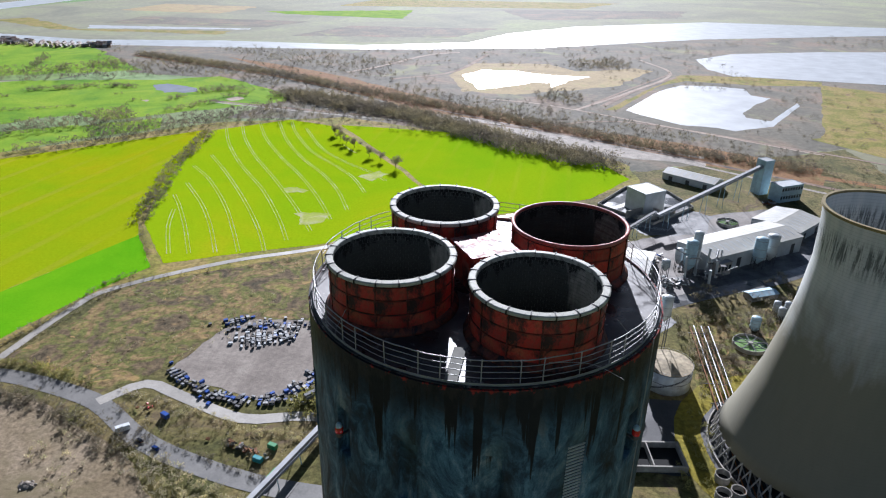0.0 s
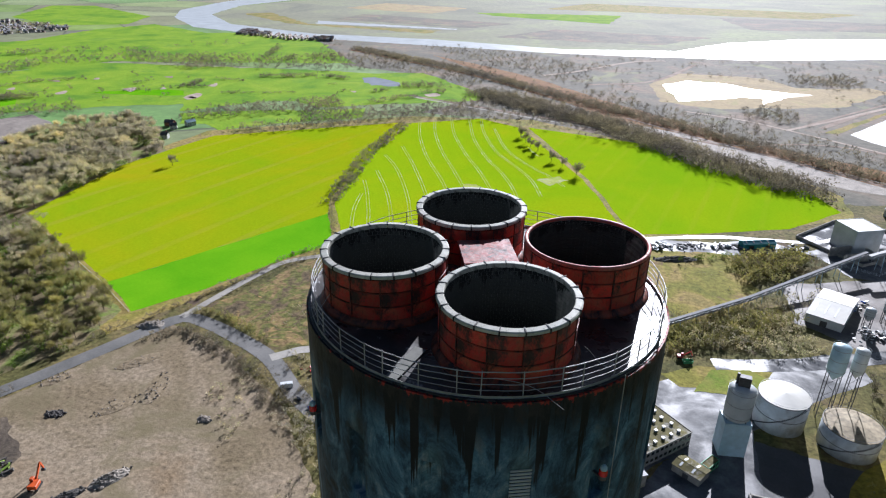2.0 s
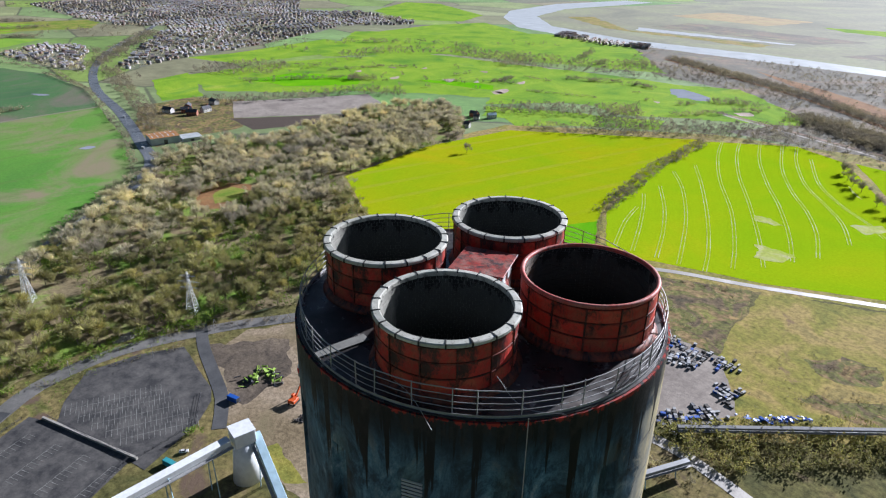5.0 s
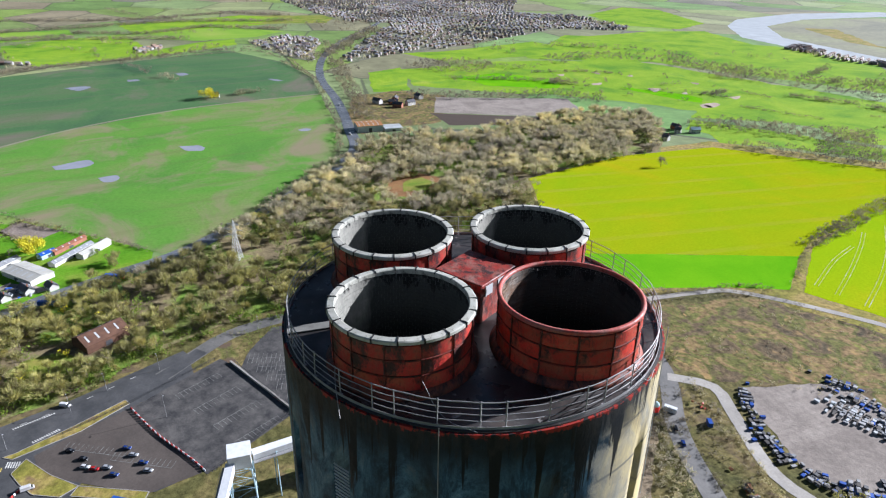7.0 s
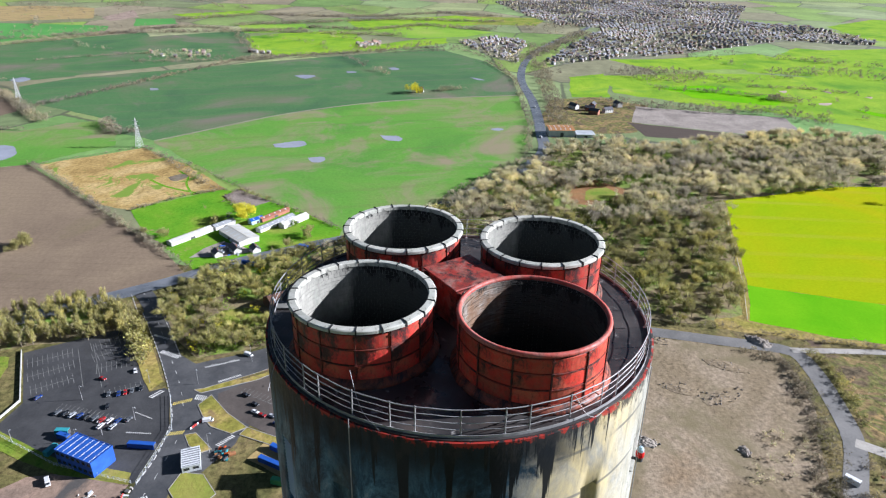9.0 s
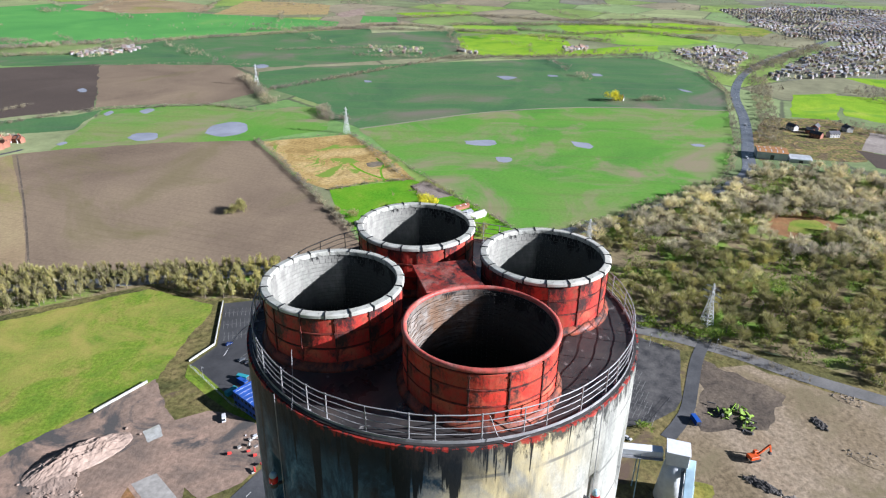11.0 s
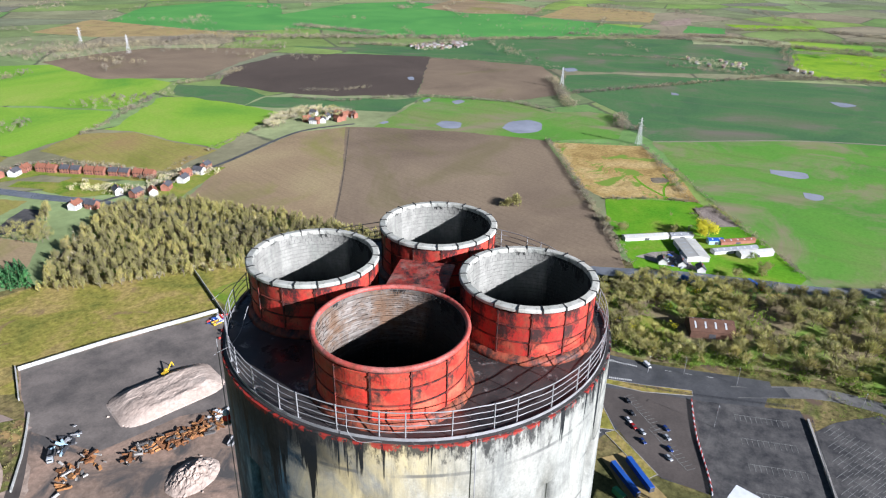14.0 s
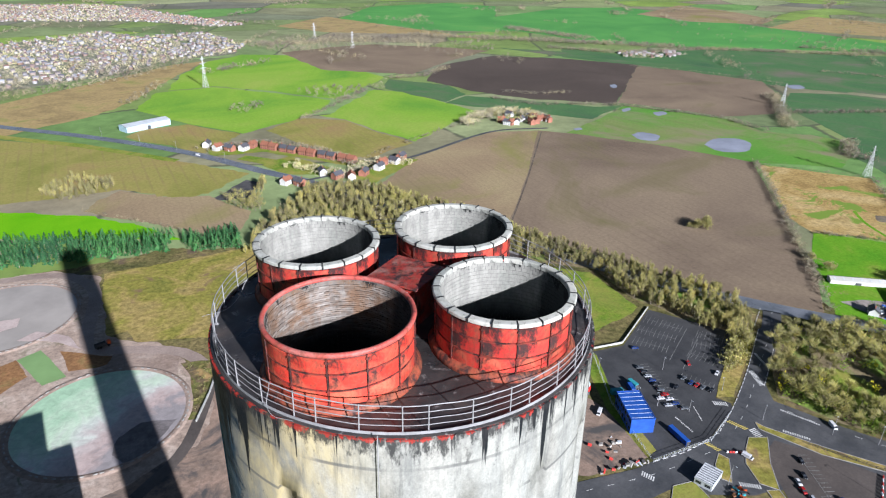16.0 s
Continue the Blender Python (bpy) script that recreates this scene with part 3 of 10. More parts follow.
def lining(name, dark, light, stain, amount, cx, cy):
    """Flue bricks: darker on one side, the gloom of the depth painted on the low courses, black runs under the rim."""
    m, n, l, b = shader(name, 0.85, 0.0, 0.2)
    g = n.new("ShaderNodeNewGeometry")
    mp = n.new("ShaderNodeMapping")
    mp.inputs["Location"].default_value = (-cx, -cy, -200.0)
    l.new(g.outputs["Position"], mp.inputs[0])
    v = mp.outputs[0]
    tall = n.new("ShaderNodeMapping")
    tall.inputs["Scale"].default_value = (1, 1, 0.4)
    l.new(v, tall.inputs[0])

    def math_node(how, a, k):
        d = n.new("ShaderNodeMath")
        d.operation = how
        for sock, val in zip(d.inputs, (a, *k)):
            if isinstance(val, (int, float)):
                sock.default_value = val
            else:
                l.new(val, sock)
        return d.outputs[0]

    z = n.new("ShaderNodeSeparateXYZ")
    l.new(v, z.inputs[0])
    c = ramp(n, l, g.outputs["Random Per Island"], [(0, dark), (1, light)])
    c = mixed(n, l, ramp(n, l, noisy(n, l, v, 0.8, 6, 0.7, 0.4), [(0.5 - amount, grey(0)), (0.66 - amount, grey(0.9))]), c, stain)
    c = mixed(n, l, 1.0, c, ramp(n, l, noisy(n, l, tall.outputs[0], 3.0, 6, 0.7), [(0.35, grey(0.72)), (0.6, grey(1.05))]), "MULTIPLY")
    # how far round towards the darker side, with a ragged edge
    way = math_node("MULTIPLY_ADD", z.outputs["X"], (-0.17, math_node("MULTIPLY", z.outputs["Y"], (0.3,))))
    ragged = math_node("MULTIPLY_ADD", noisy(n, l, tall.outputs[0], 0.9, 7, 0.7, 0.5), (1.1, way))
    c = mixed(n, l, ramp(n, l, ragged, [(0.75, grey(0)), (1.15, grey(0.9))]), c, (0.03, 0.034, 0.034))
    # runs under the rim
    top = n.new("ShaderNodeMapRange")
    top.inputs["From Min"].default_value, top.inputs["From Max"].default_value = 1.5, 2.5
    l.new(z.outputs["Z"], top.inputs["Value"])
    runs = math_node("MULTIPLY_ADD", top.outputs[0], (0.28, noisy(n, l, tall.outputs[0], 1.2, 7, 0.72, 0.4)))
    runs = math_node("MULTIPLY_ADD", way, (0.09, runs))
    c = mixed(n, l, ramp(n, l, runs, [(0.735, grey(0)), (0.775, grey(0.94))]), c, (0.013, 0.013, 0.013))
    # gloom of the deep flue, painted on the bricks as they go down
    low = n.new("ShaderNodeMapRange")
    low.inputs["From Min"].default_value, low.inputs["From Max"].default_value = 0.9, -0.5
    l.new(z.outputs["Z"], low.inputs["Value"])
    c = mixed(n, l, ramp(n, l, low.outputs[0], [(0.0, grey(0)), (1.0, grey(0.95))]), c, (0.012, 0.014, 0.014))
    l.new(c, b.inputs["Base Color"])
    bumped(n, l, b, noisy(n, l, v, 7, 3), 0.15, 0.02)
    return m


M_DECK = deck_material()
def pale_lining(cx, cy):
    return lining("pale_lining_brick", (0.25, 0.245, 0.215), (0.285, 0.28, 0.245), (0.215, 0.22, 0.19), -0.02, cx, cy)


def burnt_lining(cx, cy):
    return lining("burnt_lining_brick", (0.14, 0.115, 0.095), (0.27, 0.243, 0.212), (0.17, 0.1, 0.058), 0.05, cx, cy)


M_MORTAR = plain("grey_mortar", (0.2, 0.2, 0.18), 0.9, 0.0, 0.3, 2.0)
M_BLACK = plain("soot_black", (0.012, 0.012, 0.012), 0.95, 0.0, 0.2, 1.0)
M_TOWER = None


def tower_material():
    """Cooling-tower concrete: fine vertical ribs of soot below the rim, broad streaks."""
    m, n, l, b = shader("tower_concrete", 0.85, 0.0, 0.2)
    v = coords(n, l)
    streak = noisy(n, l, coords(n, l, (1, 1, 0.06)), 0.3, 6, 0.65)
    c = ramp(n, l, streak, [(0.3, (0.4, 0.43, 0.43)), (0.52, (0.5, 0.52, 0.51)), (0.72, (0.57, 0.57, 0.54))])
    lifts = n.new("ShaderNodeTexWave")
    lifts.wave_type, lifts.bands_direction = "BANDS", "Z"
    lifts.inputs["Scale"].default_value, lifts.inputs["Distortion"].default_value = 0.22, 0.4
    l.new(v, lifts.inputs["Vector"])
    c = mixed(n, l, 1.0, c, ramp(n, l, lifts.outputs["Fac"], [(0.88, grey(1.0)), (1.0, grey(0.84))]), "MULTIPLY")
    z = n.new("ShaderNodeSeparateXYZ")
    l.new(v, z.inputs[0])

    def height(low, high):
        r = n.new("ShaderNodeMapRange")
        r.inputs["From Min"].default_value, r.inputs["From Max"].default_value = low, high
        l.new(z.outputs["Z"], r.inputs["Value"])
        return r.outputs[0]

    # a darker brown-green in tongues, stronger towards the foot of the shell
    low_tint = n.new("ShaderNodeMath")
    low_tint.operation = "MULTIPLY_ADD"
    low_tint.inputs[1].default_value = 0.9
    l.new(noisy(n, l, coords(n, l, (1, 1, 0.5)), 0.06, 7, 0.66, 0.5), low_tint.inputs[0])
    l.new(height(104, 30), low_tint.inputs[2])
    c = mixed(n, l, ramp(n, l, low_tint.outputs[0], [(0.62, grey(0)), (1.2, grey(0.9))]), c, (0.2, 0.185, 0.13))
    # short ribs of soot below the rim
    band = ramp(n, l, noisy(n, l, coords(n, l, (1, 1, 0.07)), 1.1, 5, 0.7), [(0.46, grey(0)), (0.58, grey(0.85))])
    k = mixed(n, l, 1.0, mixed(n, l, 1.0, band, height(101, 108), "MULTIPLY"), height(119, 114), "MULTIPLY")
    c = mixed(n, l, k, c, (0.07, 0.08, 0.08))
    l.new(c, b.inputs["Base Color"])
    bumped(n, l, b, noisy(n, l, coords(n, l, (1, 1, 0.1)), 0.8, 4), 0.1, 0.2)
    return m


M_TOWER = tower_material()


# ---- builders ----
def link_mesh(name, bm, material, parent=None, label="", smooth=False):
    me = bpy.data.meshes.new(name)
    bmesh.ops.recalc_face_normals(bm, faces=bm.faces)
    bm.to_mesh(me)
    bm.free()
    me.materials.append(material)
    if smooth:
        me.polygons.foreach_set("use_smooth", [True] * len(me.polygons))
    ob = new(name, me)
    ob.parent = parent
    return tagged(ob, label)


def part(name, bm, material, parent, label="", smooth=False):
    return link_mesh(name, bm, material, parent, label, smooth)


def thing(name, m, label, category, group="", kind=""):
    ob = new(name)
    ob.empty_display_size = 0.5
    ob.matrix_basis = m
    return tagged(ob, label, category, group, kind)


def from_arrays(name, verts, faces, material, parent=None):
    """A mesh from numpy arrays; all faces have the same number of corners."""
    me = bpy.data.meshes.new(name)
    nf, k = faces.shape
    me.vertices.add(len(verts))
    me.vertices.foreach_set("co", np.asarray(verts, np.float32).ravel())
    me.loops.add(nf * k)
    me.loops.foreach_set("vertex_index", faces.astype(np.int32).ravel())
    me.polygons.add(nf)
    me.polygons.foreach_set("loop_start", np.arange(0, nf * k, k, dtype=np.int32))
    me.update(calc_edges=True)
    me.materials.append(material)
    ob = new(name, me)
    ob.parent = parent
    return ob


def add_box(bm, cx, cy, cz, sx, sy, sz, rz=0.0, rx=0.0, ry=0.0, bevel=0.0):
    """A box by its centre and full size."""
    got = bmesh.ops.create_cube(bm, size=1.0, matrix=pose(cx, cy, cz, rx, ry, rz) @ Matrix.Diagonal((sx, sy, sz, 1)))
    if bevel:
        edges = list({e for v in got["verts"] for e in v.link_edges})
        bmesh.ops.bevel(bm, geom=edges, offset=bevel, segments=1, affect="EDGES")
    return bm


def box(*a, **k):
    return add_box(bmesh.new(), *a, **k)


def add_rod(bm, a, b, r, sides=6):
    a, b = Vector(a), Vector(b)
    m = Matrix.Translation((a + b) / 2) @ (b - a).to_track_quat("Z", "Y").to_matrix().to_4x4()
    bmesh.ops.create_cone(bm, cap_ends=True, segments=sides, radius1=r, radius2=r, depth=(b - a).length, matrix=m)
    return bm


def add_cone(bm, x, y, z0, z1, r0, r1, sides=24):
    bmesh.ops.create_cone(bm, cap_ends=True, segments=sides, radius1=r0, radius2=r1, depth=z1 - z0, matrix=Matrix.Translation((x, y, (z0 + z1) / 2)))
    return bm


def lathe(bm, profile, sides=96, closed=True, a0=0.0, a1=360.0):
    """Turns a profile of (radius, height) about z; closed joins its last point to its first."""
    full = abs(a1 - a0) > 359.9
    count = sides if full else sides + 1
    rings = []
    for i in range(count):
        a = radians(a0 + (a1 - a0) * i / sides)
        rings.append([bm.verts.new((r * math.cos(a), r * math.sin(a), z)) for r, z in profile])
    steps = len(profile) if closed else len(profile) - 1
    for i in range(sides):
        p, q = rings[i], rings[(i + 1) % count]
        for j in range(steps):
            k = (j + 1) % len(profile)
            bm.faces.new((p[j], q[j], q[k], p[k]))
    if not full and closed:
        bm.faces.new(rings[0])
        bm.faces.new(rings[-1][::-1])
    return bm


def spline(pts, step=8.0):
    """A smooth line through the points."""
    p = [Vector((x, y, 0)) for x, y in pts]
    p = [p[0] * 2 - p[1]] + p + [p[-1] * 2 - p[-2]]
    out = []
    for i in range(1, len(p) - 2):
        n = max(1, int((p[i + 1] - p[i]).length / step))
        for j in range(n):
            t = j / n
            out.append(0.5 * (2 * p[i] + (p[i + 1] - p[i - 1]) * t + (2 * p[i - 1] - 5 * p[i] + 4 * p[i + 1] - p[i + 2]) * t * t + (3 * p[i] - 3 * p[i + 1] + p[i + 2] - p[i - 1]) * t ** 3))
    return out + [p[-2]]


def ribbon(name, pts, width, material, z, label, category="road", step=8.0, thick=0.0):
    line = spline(pts, step)
    bm = bmesh.new()
    rows = []
    for i, q in enumerate(line):
        d = (line[min(i + 1, len(line) - 1)] - line[max(i - 1, 0)]).normalized()
        s = Vector((-d.y, d.x, 0)) * width / 2
        rows.append((bm.verts.new((q + s).to_tuple()[:2] + (z,)), bm.verts.new((q - s).to_tuple()[:2] + (z,))))
    for a, b in zip(rows, rows[1:]):
        bm.faces.new((a[0], a[1], b[1], b[0]))
    return tagged(link_mesh(name, bm, material), label, category, kind="structure")


def patch(name, pts, material, z, label, category="field", wobble=0.0, smooth=False):
    """A piece of land or water with the given outline."""
    line = [Vector((x, y, 0)) for x, y in pts]
    if smooth:
        line = spline([*pts, pts[0]], 2.5)[:-1]
    elif wobble:
        fine = []
        for a, b in zip(line, line[1:] + line[:1]):
            n = max(6, int((b - a).length / (3 if a.length < 700 else 12)))
            fine += [a.lerp(b, j / n) for j in range(n)]
        line = fine
    bm = bmesh.new()
    vs = []
    for q in line:
        k = noise.noise_vector(q * 0.03 + Vector((z * 50, 0, 0))) * wobble
        if wobble:
            k += noise.noise_vector(q * 0.13 + Vector((z * 70, 9, 0))) * wobble * 0.45 + noise.noise_vector(q * 0.4) * min(1.0, wobble * 0.22)
        vs.append(bm.verts.new((q.x + k.x, q.y + k.y, z)))
    f = bm.faces.new(vs)
    f.normal_update()
    if f.normal.z < 0:
        f.normal_flip()
    bmesh.ops.triangulate(bm, faces=[f])
    return tagged(link_mesh(name, bm, material), label, category, kind="structure")


def inside(pts, x, y):
    """Which of the points x, y lie in the outline."""
    hit = np.zeros(len(x), bool)
    for (ax, ay), (bx, by) in zip(pts, [*pts[1:], pts[0]]):
        cross = (ay > y) != (by > y)
        hit ^= cross & (x < (bx - ax) * (y - ay) / (by - ay + 1e-9) + ax)
    return hit


# ---- land ----
bm = bmesh.new()
bmesh.ops.create_grid(bm, x_segments=8, y_segments=8, size=9000)
def farmland():
    """Distant farmland: a patchwork of pasture, crop, plough and stubble parted by dark hedges."""
    m, n, l, b = shader("distant_farmland", 0.9, 0.0, 0.25)
    v = coords(n, l, (0.0034, 0.0046, 0.0), 24)
    cell, edge = n.new("ShaderNodeTexVoronoi"), n.new("ShaderNodeTexVoronoi")
    edge.feature = "DISTANCE_TO_EDGE"
    for t in (cell, edge):
        t.voronoi_dimensions = "2D"
        t.inputs["Scale"].default_value, t.inputs["Randomness"].default_value = 1.0, 0.85
        l.new(v, t.inputs["Vector"])
    hue = n.new("ShaderNodeSeparateColor")
    l.new(cell.outputs["Color"], hue.inputs[0])
    c = ramp(n, l, hue.outputs[0], [(0.0, (0.13, 0.22, 0.06)), (0.16, (0.22, 0.32, 0.05)), (0.32, (0.15, 0.2, 0.08)), (0.48, (0.26, 0.22, 0.14)), (0.6, (0.13, 0.27, 0.06)), (0.74, (0.3, 0.31, 0.16)), (0.84, (0.18, 0.26, 0.06)), (0.94, (0.17, 0.17, 0.12))])
    w = coords(n, l)
    c = mixed(n, l, 1.0, c, ramp(n, l, noisy(n, l, w, 0.006, 5, 0.6, 0.6), [(0.35, grey(0.72)), (0.65, grey(1.15))]), "MULTIPLY")
    c = mixed(n, l, 1.0, c, ramp(n, l, noisy(n, l, w, 0.06, 5, 0.7), [(0.35, grey(0.82)), (0.65, grey(1.1))]), "MULTIPLY")
    rough = n.new("ShaderNodeMath")
    rough.operation = "MULTIPLY_ADD"
    rough.inputs[1].default_value = 0.05
    l.new(noisy(n, l, w, 0.03, 4, 0.7), rough.inputs[0])
    l.new(edge.outputs["Distance"], rough.inputs[2])
    c = mixed(n, l, ramp(n, l, rough.outputs[0], [(0.03, grey(0.85)), (0.044, grey(0))]), c, (0.07, 0.075, 0.045))
    l.new(c, b.inputs["Base Color"])
    return m


M_BASE = farmland()
tagged(link_mesh("ground", bm, M_BASE), "patchwork of green and brown winter farmland reaching the horizon", "ground", kind="structure")
SITE = [(-420, -170), (-300, -330), (-60, -470), (240, -480), (470, -100), (440, 300), (420, 760), (150, 640), (-60, 500), (-200, 385), (-262, 340), (-300, 235), (-348, 60)]
patch("ground_site", SITE, M_GRASS, 0.04, "rough winter grass and scrub of the works site", "ground", 6)
patch("ground_heath", [(150, 640), (420, 760), (900, 800), (1700, 1500), (2100, 2150), (1087, 1966), (543, 1783), (105, 1545), (-300, 1440), (-601, 1417), (-1121, 1405), (-1000, 1180), (-433, 1052), (-319, 957), (-360, 800), (-270, 815), (-195, 795), (-10, 775), (120, 670)], M_HEATH, 0.05, "dark brown heath, sidings and scrub before the river", "ground", 8)
patch("ground_marsh", [(-1503, 1732), (-1281, 1548), (-964, 1476), (-642, 1521), (-314, 1509), (-69, 1597), (28, 1793), (229, 1995), (664, 2219), (1197, 2181), (2600, 2350), (3200, 4600), (-1200, 4600), (-1620, 2025)], M_MARSH, 0.05, "grey-green flats beyond the river", "ground", 5)
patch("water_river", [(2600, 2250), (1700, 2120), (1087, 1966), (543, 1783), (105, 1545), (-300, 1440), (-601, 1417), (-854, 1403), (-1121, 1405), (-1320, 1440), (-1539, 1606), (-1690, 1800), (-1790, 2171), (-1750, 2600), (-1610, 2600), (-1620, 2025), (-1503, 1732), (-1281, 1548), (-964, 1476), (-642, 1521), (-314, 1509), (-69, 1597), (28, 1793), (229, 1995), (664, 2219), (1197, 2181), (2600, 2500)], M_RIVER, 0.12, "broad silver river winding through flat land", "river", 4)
for pts, mat, words in (([(-1110, 1740), (-669, 1758), (-660, 1735), (-1075, 1672)], M_LAGOON, "long bright flood pool on the flats"), ([(-1430, 1800), (-1150, 1640), (-700, 1620), (-690, 1700), (-1090, 1655), (-1380, 1880)], M_OLIVE, "olive strip of flats inside the river bend"), ([(-1100, 1800), (-640, 1790), (-560, 1960), (-1080, 1990)], M_HEATH, "dark brown flats behind the flood pool"), ([(-791, 2228), (-304, 2390), (-302, 2097), (-689, 2159)], M_CROPG, "bright green field on the far flats"), ([(-520, 1640), (-120, 1680), (0, 1900), (-420, 1880)], M_HEATH, "brown scrubby flats above the river"), ([(100, 2150), (600, 2330), (700, 2600), (0, 2500)], M_HEATH, "dark far marsh with ditches"), ([(-1250, 2150), (-900, 2120), (-860, 2380), (-1220, 2420)], M_STRAW, "pale far reed bed"), ([(-600, 2500), (300, 2600), (500, 2900), (-500, 2850)], M_OLIVE, "far olive flats")):
    patch("water_flood" if mat == M_LAGOON else "ground_flats", pts, mat, 0.13 if mat == M_LAGOON else 0.11, words, "flats", 12)
patch("ground_meadow", [(389, 819), (562, 1182), (655, 1124), (800, 900), (453, 730)], M_OLIVE, 0.09, "olive rough meadow beside the lagoon", "meadow", 6)

# fields
patch("ground_margin", [(-560, 300), (-300, 205), (-255, 340), (-200, 360), (-30, 470), (150, 600), (150, 660), (120, 700), (-200, 830), (-360, 780), (-560, 600)], M_OLIVE, 0.064, "rough olive grass margins between the fields", "grass", 3)
patch("field_yellow", [(-517, 320), (-548, 457), (-538, 585), (-440, 670), (-357, 742), (-335, 668), (-322, 580), (-298, 460), (-281, 424), (-320, 333), (-354, 253)], M_CROP, 0.1, "yellow-green field of young crop with faint tramlines", "field", 1.5)
patch("field_strip", [(-354, 253), (-320, 332), (-281, 424), (-244, 371), (-262, 335), (-286, 272), (-307, 230)], M_STRIP, 0.105, "vivid green strip of field along the track", "field", 1.5)
patch("field_striped", [(-352, 738), (-270, 806), (-206, 780), (-91, 608), (-31, 486), (-132, 424), (-238, 378), (-288, 447), (-306, 506), (-330, 595), (-334, 664)], M_CROPW, 0.106, "pale green field striped with wet white tramlines", "field", 1.5)
patch("field_green", [(-198, 788), (-13, 768), (118, 667), (142, 616), (95, 553), (19, 508), (-27, 488), (-87, 612)], M_CROPN, 0.1, "smooth bright green field edged by dark scrub", "field", 1.5)
patch("golf_course", [(-1144, 391), (-1175, 627), (-1104, 899), (-692, 1022), (-433, 1052), (-319, 957), (-373, 881), (-440, 830), (-504, 760), (-553, 792), (-748, 670), (-853, 569), (-919, 461), (-1000, 380)], M_CROPG, 0.1, "bright green golf course with dark hedges and bunkers", "golf course", 12)
patch("field_paddock", [(-590, 628), (-524, 737), (-440, 790), (-420, 740), (-491, 678), (-551, 609)], M_CROPG, 0.1, "green paddock between hedges", "field", 3)
for pts in ([(-1010, 740), (-1000, 752), (-985, 742)], [(-870, 850), (-858, 862), (-848, 848)], [(-690, 905), (-678, 914), (-668, 900)], [(-640, 760), (-628, 770), (-618, 756)], [(-760, 800), (-746, 808), (-742, 794)], [(-560, 880), (-548, 890), (-540, 876)]):
    patch("bunker", pts, M_SAND, 0.13, "small pale sand bunker on the golf course", "bunker", 2, smooth=True)
for pts in ([(-1040, 470), (-1060, 560), (-960, 640), (-900, 600), (-950, 500)], [(-880, 700), (-800, 760), (-700, 800), (-690, 770), (-790, 720)], [(-640, 850), (-560, 900), (-520, 880), (-600, 820)]):
    patch("fairway", pts, M_STRIP, 0.112, "mown vivid green fairway", "fairway", 9)
patch("water_pond", [(-548, 987), (-496, 990), (-473, 967), (-512, 942)], M_PUDDLE, 0.16, "small pond on the golf course", "pond", 6)
patch("field_earth", [(-903, 377), (-827, 567), (-754, 543), (-738, 474), (-812, 336)], M_YARD, 0.1, "bare grey-brown earth field", "field", 3)
patch("field_earth", [(-812, 330), (-738, 466), (-700, 440), (-740, 330)], M_EARTHD, 0.1, "dark turned earth beside a wood", "field", 3)
patch("field_far", [(-1500, 1000), (-1180, 1380), (-1130, 1395), (-900, 1385), (-640, 1120), (-1070, 930), (-1190, 700), (-1400, 900)], M_CROPG, 0.08, "far bright meadows by the river bend", "field", 10)
patch("field_big", [(-737, -264), (-596, -155), (-464, -32), (-470, 0), (-596, 100), (-655, 155), (-796, 192), (-985, 216), (-968, 90), (-937, -20), (-871, -135), (-774, -238), (-746, -268)], M_DARKF, 0.106, "wide green pasture with puddles and wheel marks", "field", 3)
patch("field_big", [(-985, 216), (-1127, 235), (-1302, 215), (-1485, 132), (-1300, -230), (-1142, -514), (-1066, -572), (-960, -512), (-856, -364), (-783, -320), (-748, -270), (-774, -238), (-871, -135), (-937, -20), (-968, 90)], M_CLOUDF, 0.1, "green pasture with pools, cloud shadow in its colour", "field", 3)
patch("field_tan", [(-659, -361), (-717, -271), (-652, -208), (-574, -150), (-556, -191), (-526, -224), (-542, -259)], M_STRAWR, 0.12, "straw-coloured rough grass plot with green hollows", "field", 2)
patch("field_allotment", [(-526, -224), (-574, -152), (-516, -76), (-470, -36), (-440, -40), (-404, -140), (-455, -180), (-475, -196)], M_PADDOCK, 0.12, "rough green plots of a smallholding", "field", 1.5)
for pts, mat, words in (([(-522, -219), (-552, -188), (-503, -140), (-462, -180)], M_PADDOCK, "mown green paddock of a smallholding"), ([(-554, -183), (-566, -156), (-518, -124), (-502, -136)], M_PADDOCK, "narrow mown green paddock"), ([(-554, -151), (-573, -139), (-539, -104), (-520, -125)], M_DIRTP, "bare brown riding paddock"), ([(-536, -102), (-474, -38), (-446, -42), (-490, -98)], M_PADDOCK, "green plot behind the poultry sheds"), ([(-424, -148), (-440, -141), (-452, -130), (-443, -113), (-432, -103), (-425, -122)], M_YARD, "grey worn farmyard between sheds and houses"), ([(-470, -160), (-486, -146), (-478, -138), (-462, -150)], M_DIRTP, "bare patch beside the long shed")):
    patch("field_plot", pts, mat, 0.126, words, "field", 0.8)
ribbon("path_grass", [(-632, -210), (-612, -196), (-590, -192), (-560, -179)], 2.2, M_PADDOCK, 0.14, "narrow green path mown through rough straw", "grass path", 6.0)
ribbon("path_grass", [(-606, -231), (-590, -216), (-578, -200), (-559, -166)], 3.0, M_PADDOCK, 0.142, "green hollow winding through rough straw", "grass path", 5.0)
patch("field_plot", [(-612, -216), (-622, -204), (-613, -196), (-600, -206)], M_HEATH, 0.146, "dark wet hollow in a rough straw plot", "field", 1.5, smooth=True)
